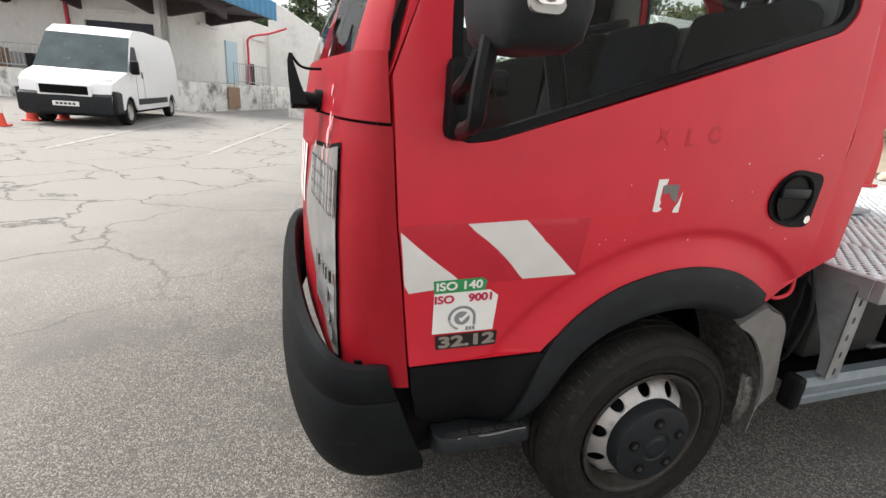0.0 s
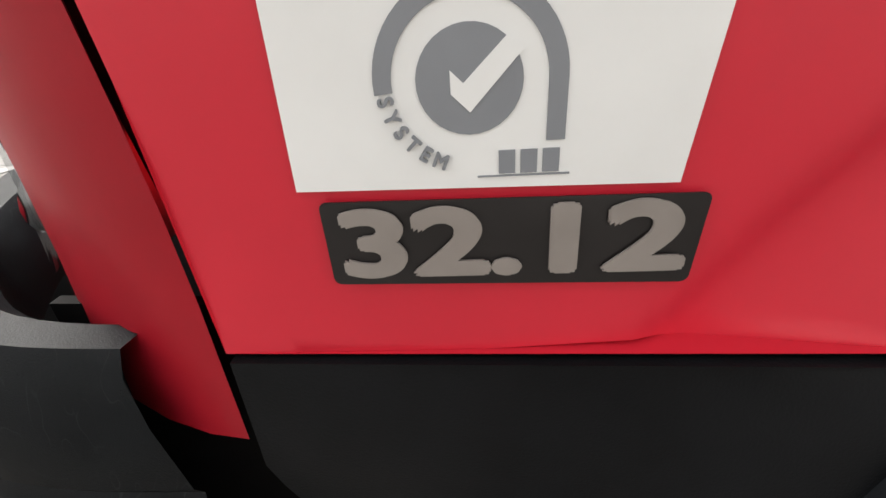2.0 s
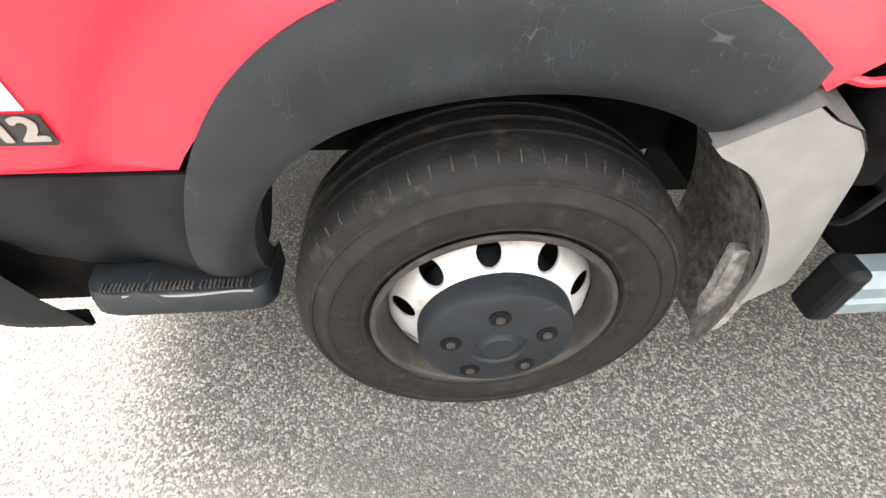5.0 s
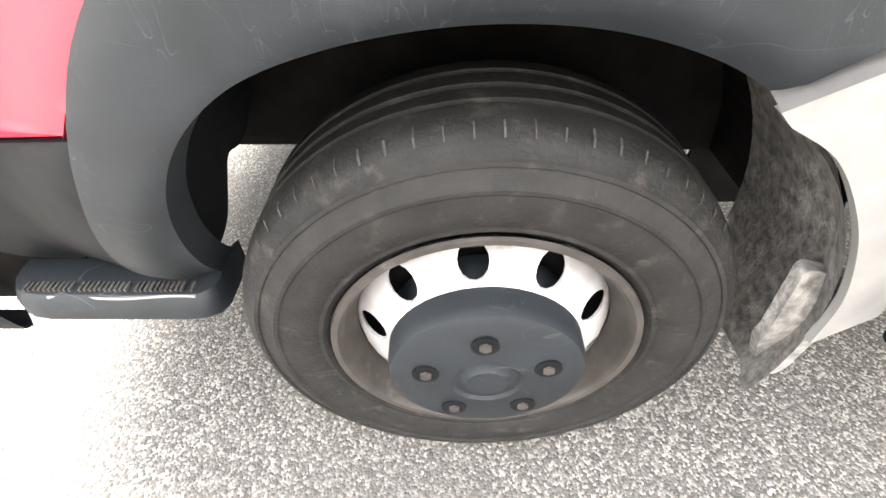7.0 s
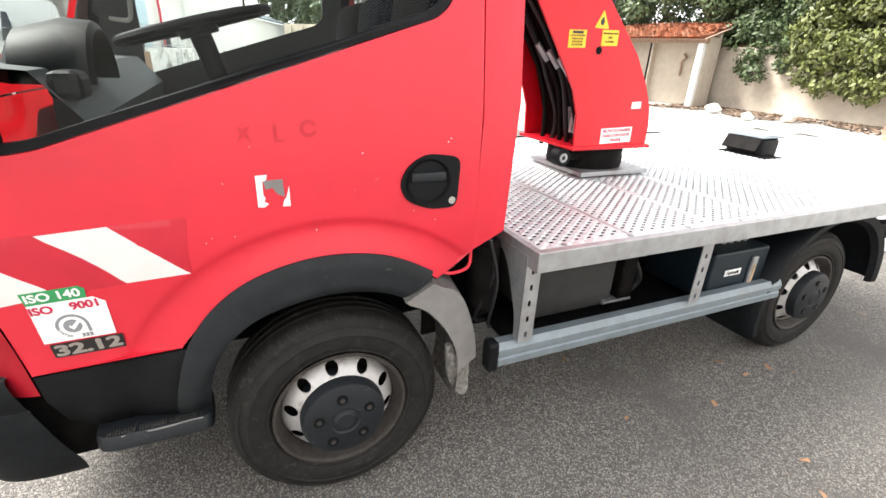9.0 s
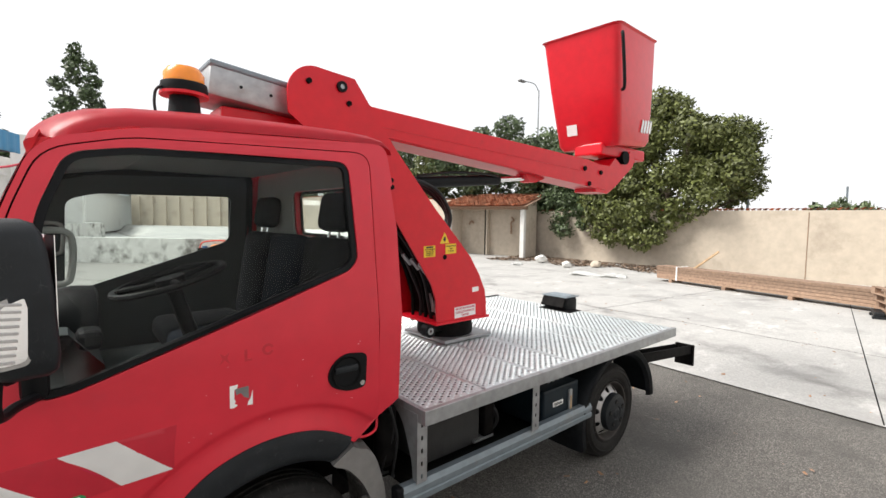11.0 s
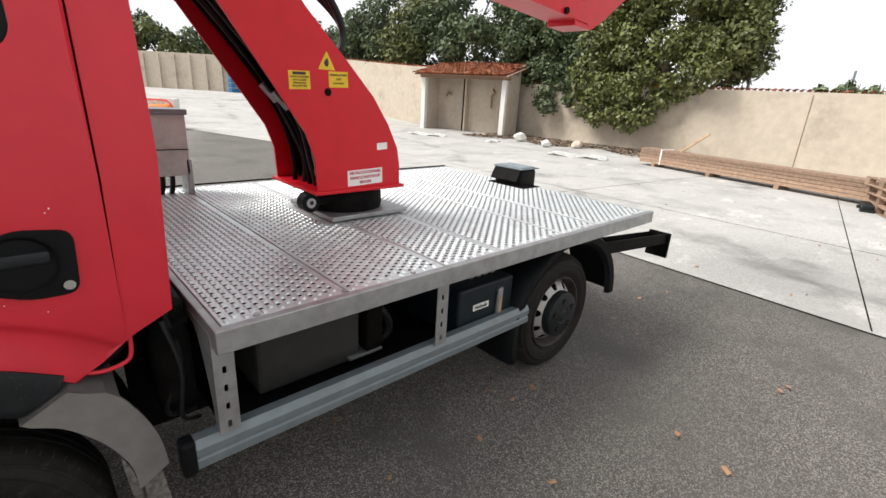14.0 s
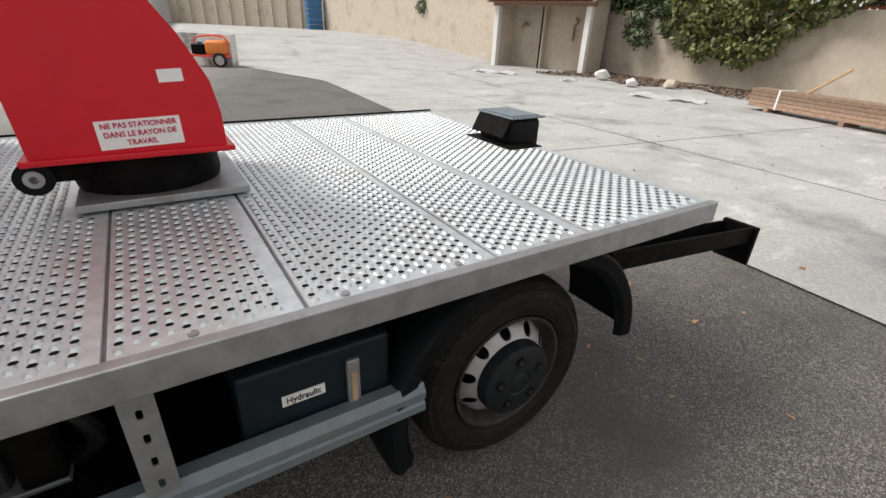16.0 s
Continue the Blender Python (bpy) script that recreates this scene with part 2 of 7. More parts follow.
    if crack:
        warp = n.new("ShaderNodeTexNoise")
        warp.inputs["Scale"].default_value = 1.7
        warp.inputs["Detail"].default_value = 6
        l.new(co.outputs["Object"], warp.inputs["Vector"])
        add = n.new("ShaderNodeMixRGB")
        add.inputs[0].default_value = 0.5
        l.new(co.outputs["Object"], add.inputs[1])
        l.new(warp.outputs["Color"], add.inputs[2])
        cells = n.new("ShaderNodeTexVoronoi")
        cells.feature = "DISTANCE_TO_EDGE"
        cells.inputs["Scale"].default_value = crack
        l.new(add.outputs[0], cells.inputs["Vector"])
        line = n.new("ShaderNodeMapRange")
        line.inputs[1].default_value, line.inputs[2].default_value = 0.0, 0.018
        line.inputs[3].default_value, line.inputs[4].default_value = 1.1, 0.0
        l.new(cells.outputs["Distance"], line.inputs[0])
        part_of = n.new("ShaderNodeMath")
        part_of.operation = "MULTIPLY"
        part_of.use_clamp = True
        l.new(line.outputs[0], part_of.inputs[0])
        l.new((side if pale else mask).outputs[0], part_of.inputs[1])
        dark = n.new("ShaderNodeMix")
        dark.data_type = "RGBA"
        l.new(part_of.outputs[0], dark.inputs[0])
        l.new(out, dark.inputs[6])
        dark.inputs[7].default_value = (0.035, 0.032, 0.03, 1)
        out = dark.outputs[2]
    l.new(out, b.inputs["Base Color"])
    bn = n.new("ShaderNodeBump")
    bn.inputs["Strength"].default_value = 0.55
    bn.inputs["Distance"].default_value = 0.006
    l.new(vo.outputs["Distance"], bn.inputs["Height"])
    bn.invert = True
    l.new(bn.outputs[0], b.inputs["Normal"])
    return m


ASPHALT = ground_material("worn_asphalt", (0.118, 0.110, 0.100), (0.050, 0.046, 0.042), (0.31, 0.290, 0.265), 190, 1.5, (0.104, 0.098, 0.090), None, (0.080, 0.075, 0.069), 0.78, (0.31, 0.298, 0.28))
CONCRETE = ground_material("pale_concrete", (0.44, 0.43, 0.41), (0.37, 0.365, 0.355), (0.50, 0.49, 0.475), 60, 0.20, (0.33, 0.325, 0.315), (0.62, 0.61, 0.59), (0.30, 0.295, 0.285))
RENDER_WALL = material("ochre_render", (0.49, 0.425, 0.345), 0.95, grain=0.08, scale=5, bump=0.15, bump_scale=60, spots=(0.36, 0.305, 0.245), spot_scale=0.9, spot_amount=0.52)
WHITE_WALL = material("white_wall_paint", (0.70, 0.69, 0.66), 0.9, grain=0.05, scale=4, bump=0.1, bump_scale=60, spots=(0.50, 0.48, 0.45), spot_scale=0.7, spot_amount=0.56)
PEELING = material("peeling_white_wall", (0.66, 0.65, 0.62), 0.95, grain=0.1, scale=4, spots=(0.17, 0.16, 0.145), spot_scale=1.7, spot_amount=0.49, bump=0.2, bump_scale=40)
TILE = material("terracotta_tile", (0.42, 0.19, 0.11), 0.9, grain=0.25, scale=12, spots=(0.30, 0.22, 0.17), spot_scale=5, vary=0.25)
TIMBER = material("pale_timber", (0.47, 0.33, 0.20), 0.85, grain=0.2, scale=14, vary=0.2)
OLD_TIMBER = material("weathered_timber", (0.30, 0.20, 0.14), 0.9, grain=0.25, scale=14, vary=0.25)
BARK = material("bark", (0.11, 0.085, 0.06), 0.95, grain=0.4, scale=18, bump=0.5, bump_scale=40)
def leaf_material(name, color):
    m = material(name, color, 0.55, grain=0.35, scale=2.2)
    n, l = m.node_tree.nodes, m.node_tree.links
    g = n.new("ShaderNodeNewGeometry")
    hsv = n.new("ShaderNodeHueSaturation")
    r = n.new("ShaderNodeMapRange")
    r.inputs[3].default_value, r.inputs[4].default_value = 0.55, 1.5
    l.new(g.outputs["Random Per Island"], r.inputs[0])
    l.new(r.outputs[0], hsv.inputs["Value"])
    b = n["Principled BSDF"]
    l.new(b.inputs["Base Color"].links[0].from_socket, hsv.inputs["Color"])
    l.new(hsv.outputs[0], b.inputs["Base Color"])
    b.inputs["Transmission Weight"].default_value = 0.0
    return m
LEAF = leaf_material("olive_leaf", (0.100, 0.115, 0.030))
LEAF_DARK = leaf_material("dark_leaf", (0.060, 0.088, 0.034))
LEAF_PALE = leaf_material("pale_leaf", (0.12, 0.16, 0.075))
VAN_WHITE = material("white_van_paint", (0.80, 0.81, 0.82), 0.25, grain=0.02, scale=5, coat=0.4)
DARK_DOOR = material("dark_blue_shutter", (0.022, 0.026, 0.042), 0.6, grain=0.15, scale=6)
RED_SHEET = material("red_cladding_sheet", (0.52, 0.035, 0.06), 0.5, grain=0.06, scale=3)
BLUE_SHEET = material("blue_cladding_sheet", (0.11, 0.30, 0.46), 0.5, grain=0.06, scale=3)
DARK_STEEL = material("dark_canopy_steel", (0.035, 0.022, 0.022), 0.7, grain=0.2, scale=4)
BLUE_PLASTIC = material("blue_plastic", (0.02, 0.12, 0.28), 0.5, grain=0.1)
ORANGE_PLASTIC = material("orange_tank_plastic", (0.70, 0.20, 0.03), 0.45, grain=0.06)

# ---- mesh tools ----
from mathutils.geometry import delaunay_2d_cdt


def part(name, bm, mat, parent=None, label="", smooth=False):
    """Links a bmesh as one mesh object under its parent."""
    bmesh.ops.recalc_face_normals(bm, faces=bm.faces)
    me = bpy.data.meshes.new(name)
    if smooth:
        for f in bm.faces:
            f.smooth = True
    bm.to_mesh(me)
    bm.free()
    me.materials.append(mat)
    if smooth:
        me.set_sharp_from_angle(angle=radians(38))
    ob = new(name, me)
    if parent:
        ob.parent = parent
    return tagged(ob, label) if label else ob


def thing(name, label, category, group="", m=None):
    ob = new(name)
    if m is not None:
        ob.matrix_world = m
    return tagged(ob, label, category, group)


def box(bm, lo, hi, bevel=0.0, m=None, seg=2):
    """A box between two corners, bevelled; m turns it."""
    c = [(a + b) / 2 for a, b in zip(lo, hi)]
    s = [abs(b - a) for a, b in zip(lo, hi)]
    mat = Matrix.Translation(c) @ Matrix.Diagonal((*s, 1))
    if m is not None:
        mat = m @ mat
    vs = bmesh.ops.create_cube(bm, size=1, matrix=mat)["verts"]
    if bevel:
        es = list({e for v in vs for e in v.link_edges})
        bmesh.ops.bevel(bm, geom=es, offset=bevel, segments=seg, profile=0.5, affect="EDGES")
    return bm


def rod(bm, a, b, r, seg=12, r2=None):
    """A round bar from a to b."""
    a, b = Vector(a), Vector(b)
    turn = (b - a).to_track_quat("Z", "Y").to_matrix().to_4x4()
    bmesh.ops.create_cone(bm, cap_ends=True, segments=seg, radius1=r, radius2=r if r2 is None else r2, depth=(b - a).length,
                          matrix=Matrix.Translation((a + b) / 2) @ turn)
    return bm


def pipe(bm, pts, r, seg=8):
    """A bent round bar through points, smoothed."""
    P = [Vector(p) for p in pts]
    path = []
    for i in range(len(P) - 1):
        p0, p1, p2, p3 = P[max(i - 1, 0)], P[i], P[i + 1], P[min(i + 2, len(P) - 1)]
        for k in range(6):
            t = k / 6
            path.append(0.5 * (2 * p1 + (p2 - p0) * t + (2 * p0 - 5 * p1 + 4 * p2 - p3) * t * t + (3 * p1 - p0 - 3 * p2 + p3) * t ** 3))
    path.append(P[-1])
    rings = []
    side = None
    for i, p in enumerate(path):
        d = (path[min(i + 1, len(path) - 1)] - path[max(i - 1, 0)]).normalized()
        if side is None:
            side = d.orthogonal().normalized()
        side = (side - d * side.dot(d)).normalized()
        up = d.cross(side)
        rings.append([bm.verts.new(p + r * (math.cos(a) * side + math.sin(a) * up)) for a in [2 * math.pi * k / seg for k in range(seg)]])
    for a, b in zip(rings, rings[1:]):
        for k in range(seg):
            bm.faces.new((a[k], a[(k + 1) % seg], b[(k + 1) % seg], b[k]))
    bm.faces.new(rings[0])
    bm.faces.new(rings[-1][::-1])
    return bm


def lathe(bm, profile, origin, seg=48, axis="y", a0=0.0, a1=2 * math.pi):
    """Turns a profile of (radius, along) round an axis through origin."""
    full = abs(a1 - a0 - 2 * math.pi) < 1e-6
    n = seg if full else seg + 1
    rings = []
    for k in range(n):
        a = a0 + (a1 - a0) * k / seg
        ring = []
        for r, h in profile:
            u, v = r * math.cos(a), r * math.sin(a)
            p = {"y": (u, h, v), "z": (u, v, h), "x": (h, u, v)}[axis]
            ring.append(bm.verts.new(Vector(origin) + Vector(p)))
        rings.append(ring)
    for i in range(seg):
        A, B = rings[i], rings[(i + 1) % n]
        for j in range(len(profile) - 1):
            bm.faces.new((A[j], A[j + 1], B[j + 1], B[j]))
    bmesh.ops.remove_doubles(bm, verts=bm.verts, dist=1e-5)
    return bm


def inside(p, poly):
    x, y = p
    hit = False
    for (x0, y0), (x1, y1) in zip(poly, poly[1:] + poly[:1]):
        if (y0 > y) != (y1 > y) and x < (x1 - x0) * (y - y0) / (y1 - y0) + x0:
            hit = not hit
    return hit


def rounded(poly, r=0.03, n=5):
    """Rounds the corners of a polygon. r: one radius, or one for each corner."""
    out = []
    m = len(poly)
    for i, p in enumerate(poly):
        ri = r[i] if isinstance(r, (list, tuple)) else r
        p, a, b = Vector(p), Vector(poly[i - 1]), Vector(poly[(i + 1) % m])
        da, db = (a - p), (b - p)
        k = min(ri, da.length * 0.45, db.length * 0.45)
        if k < 1e-4:
            out.append(tuple(p))
            continue
        s, e = p + da.normalized() * k, p + db.normalized() * k
        for j in range(n + 1):
            t = j / n
            out.append(tuple((1 - t) ** 2 * s + 2 * t * (1 - t) * p + t * t * e))
    return out


def arc(cx, cz, r, a0, a1, n=20):
    return [(cx + r * math.cos(radians(a0 + (a1 - a0) * k / n)), cz + r * math.sin(radians(a0 + (a1 - a0) * k / n))) for k in range(n + 1)]


def curve2(pts, n=5):
    """A smooth open line through points of the plane."""
    P = [Vector(p) for p in pts]
    out = []
    for i in range(len(P) - 1):
        p0, p1, p2, p3 = P[max(i - 1, 0)], P[i], P[i + 1], P[min(i + 2, len(P) - 1)]
        for k in range(n):
            t = k / n
            out.append(tuple(0.5 * (2 * p1 + (p2 - p0) * t + (2 * p0 - 5 * p1 + 4 * p2 - p3) * t * t + (3 * p1 - p0 - 3 * p2 + p3) * t ** 3)))
    return out + [tuple(P[-1])]


def sheet(bm, outline, holes=(), step=0.1, thick=0.004, place=None, back=(0, 1, 0)):
    """A plate cut to an outline with holes, laid on a curved surface by place(u, v), and given a thickness along back."""
    place = place or (lambda u, v: (u, 0, v))
    loops = [list(outline)] + [list(h) for h in holes]
    pts, edges = [], []
    for lp in loops:
        s = len(pts)
        pts += [Vector(p) for p in lp]
        edges += [(s + i, s + (i + 1) % len(lp)) for i in range(len(lp))]
    us, vs = [p[0] for p in outline], [p[1] for p in outline]
    u = min(us) + step / 2
    while u < max(us):
        v = min(vs) + step / 2
        while v < max(vs):
            if inside((u, v), loops[0]) and not any(inside((u, v), h) for h in loops[1:]):
                pts.append(Vector((u, v)))
            v += step
        u += step
    V, E, F = delaunay_2d_cdt(pts, edges, [], 0, 1e-5)[:3]
    keep = []
    for f in F:
        c = sum((V[i] for i in f), Vector((0, 0))) / len(f)
        if inside(c, loops[0]) and not any(inside(c, h) for h in loops[1:]):
            keep.append(f)
    b = Vector(back) * thick
    front = {i: bm.verts.new(place(V[i][0], V[i][1])) for f in keep for i in f}
    if thick == 0:
        for f in keep:
            bm.faces.new([front[i] for i in f])
        return bm
    rear = {i: bm.verts.new(v.co + b) for i, v in front.items()}
    count = {}
    for f in keep:
        bm.faces.new([front[i] for i in f])
        bm.faces.new([rear[i] for i in reversed(f)])
        for i, j in zip(f, list(f[1:]) + [f[0]]):
            count[(i, j)] = 1
    for i, j in count:
        if (j, i) not in count:
            bm.faces.new((front[j], front[i], rear[i], rear[j]))
    return bm


def loft(bm, rows, closed=False, caps=False):
    """A skin over rows of points of one length."""
    rings = [[bm.verts.new(p) for p in r] for r in rows]
    for a, b in zip(rings, rings[1:]):
        n = len(a)
        for k in range(n if closed else n - 1):
            bm.faces.new((a[k], a[(k + 1) % n], b[(k + 1) % n], b[k]))
    if caps:
        bm.faces.new(rings[0][::-1])
        bm.faces.new(rings[-1])
    return bm


def bent(ob, m, place):
    """Lays flat letters on a curved surface: place(u, v, w) takes over from the plane of m."""
    inv = m.inverted()
    for v in ob.data.vertices:
        v.co = place(*(inv @ v.co))
    return ob


def lettering(name, text, size, mat, parent, m, stretch=1.0, bold=0.0, depth=0.0006, align="CENTER"):
    """Flat letters in the built-in font, as a mesh part."""
    cu = bpy.data.curves.new(name, "FONT")
    cu.body, cu.size, cu.extrude = text, size, depth
    cu.align_x, cu.align_y = align, "CENTER"
    tmp = bpy.data.objects.new(name, cu)
    me = bpy.data.meshes.new_from_object(tmp)
    bpy.data.objects.remove(tmp)
    if bold:
        # heavier strokes: the same letters laid over one another with small shifts
        bm = bmesh.new()
        for k, (dx, dy) in enumerate(((0, 0), (1, 0), (-1, 0), (0, 1), (0, -1), (0.7, 0.7), (-0.7, -0.7), (0.7, -0.7), (-0.7, 0.7))):
            n0 = len(bm.verts)
            bm.from_mesh(me)
            bm.verts.ensure_lookup_table()
            for v in bm.verts[n0:]:
                v.co += Vector((dx * bold, dy * bold, 0.00003 * k))
        bm.to_mesh(me)
        bm.free()
    me.transform(m @ Matrix.Diagonal((stretch, 1, 1, 1)))
    me.materials.clear()
    me.materials.append(mat)
    ob = new(name, me)
    ob.parent = parent
    return ob

# ---- ground ----
def ease(a, b, v):
    t = min(max((v - a) / (b - a), 0.0), 1.0)
    return t * t * (3 - 2 * t)


def gz(x, y):
    """The yard is level; beyond the low wall lies a higher yard, with a ramp up to it along the boundary wall."""
    ramp = 0.7 * ease(14, 30, y)
    beyond = 0.685 * (x - 4.5) + 0.729 * (y - 15.9)
    upper = 0.7 * ease(0.3, 4.3, beyond) * ease(-1.5, 2.0, x - 0.25 * (y - 20))
    k = ease(4.2, 5.4, x)
    return ramp * k + upper * (1 - k)


def spread(lo, hi, near, far):
    """Steps that are fine round the truck and coarse far off."""
    out = [v for v in far if lo <= v <= hi] + [near[0] + near[2] * k for k in range(int((near[1] - near[0]) / near[2]) + 1)]
    return sorted(set(round(v, 3) for v in out))


bm = bmesh.new()
far = [-1500, -600, -250, -120, -60, 60, 120, 250, 600, 1500]
gx = spread(-1500, 1500, (-30, 40, 0.5), far)
gy = spread(-1500, 1500, (-20, 60, 0.5), far)
loft(bm, [[(x, y, gz(x, y)) for x in gx] for y in gy])
tagged(part("ground", bm, ASPHALT), "worn grey asphalt yard with fine pale gravel", "ground", kind="structure")

bm = bmesh.new()
def slab_edge(y):
    """Where the concrete begins: along the asphalt, then round it to the foot of the ramp and the low wall."""
    if y < 11.4:
        return 4.92 + 0.075 * y
    if y < 15.9:
        return 5.78 - 0.29 * (y - 11.4)
    return max(-1.0, 4.47 - 1.064 * (y - 15.9))


loft(bm, [[(e + (34.0 - e) * (k / 69) ** 1.2, y, gz(e + (34.0 - e) * (k / 69) ** 1.2, y) + 0.014) for k in range(70)] for y, e in [(-12 + 0.5 * j, slab_edge(-12 + 0.5 * j)) for j in range(140)]])
tagged(part("pavement", bm, CONCRETE), "pale grey concrete slab yard with dark joints", "pavement", kind="structure")

# ---- the truck: x to its rear, y across to its far side, z up; its near side lies at y = 0 ----
YC, WB, WZ, TYRE_R = 0.90, 2.5, 0.352, 0.352
truck = thing("aerial_platform_truck", "red cab truck with a red telescopic boom and a tread-plate deck", "truck")


def levels(a, b, n):
    return [a + (b - a) * k / n for k in range(n + 1)]


def smooth01(a, b, v):
    t = min(max((v - a) / (b - a), 0.0), 1.0)
    return t * t * (3 - 2 * t)


def side_y(x, z):
    """The near flank of the cab: drawn in towards the front and the roof, swept out round the wheel below a crease."""
    y = -0.024 + 0.055 * max(0.0, -x / 0.77) ** 1.5 + 0.085 * max(0.0, (z - 1.25) / 0.8) ** 1.8 + 0.030 * (1 - smooth01(0.68, 1.02, z))
    r = math.hypot(x, z - 0.42)
    crease = 0.015 - 0.009 * smooth01(0.600, 0.624, r) if r > 0.600 else 0.015 - 0.024 * smooth01(0.600, 0.480, r)
    return y + crease


def flank(x, z, off=0.0, far=False):
    y = side_y(x, z) + off
    return (x, 2 * YC - y, z) if far else (x, y, z)


GAP = 0.005
DOOR = ([(-0.768, 0.662), (-0.42, 0.697)] + arc(0.0, 0.40, 0.515, 147, 52, 18) + [(0.38, 0.835), (0.436, 0.885), (0.436, 1.3)]
        + rounded([(0.436, 1.35), (0.432, 2.095), (-0.45, 2.058), (-0.668, 1.998), (-0.735, 1.82), (-0.80, 1.58)], [0, 0.07, 0.06, 0.07, 0.05, 0.03])[1:]
        + [(-0.842, 1.36), (-0.818, 1.05), (-0.785, 0.80)])
WINDOW = rounded([(-0.695, 1.25), (-0.62, 1.262), (0.285, 1.585), (0.318, 1.62), (0.305, 2.022), (-0.44, 2.004), (-0.595, 1.975), (-0.662, 1.80), (-0.705, 1.52)], [0.03, 0.02, 0.02, 0.02, 0.03, 0.05, 0.04, 0.05, 0.06])
FRAME_OUT = ([(0.436 + GAP, 0.89), (0.545, 0.945)] + [(0.560, 1.35), (0.552, 1.75)] + rounded([(0.548, 1.95), (0.530, 2.150), (-0.40, 2.105), (-0.680, 2.030), (-0.757, 1.82), (-0.820, 1.58)], [0.02, 0.06, 0.1, 0.08, 0.05, 0.03])[1:])


def grown(poly, d):
    """A polygon moved outwards by d."""
    n = len(poly)
    area = sum(poly[i][0] * poly[(i + 1) % n][1] - poly[(i + 1) % n][0] * poly[i][1] for i in range(n))
    s = 1 if area > 0 else -1
    out = []
    for i in range(n):
        a, b = Vector(poly[i - 1]), Vector(poly[(i + 1) % n])
        t = (b - a).normalized()
        out.append((poly[i][0] + s * d * t.y, poly[i][1] - s * d * t.x))
    return out


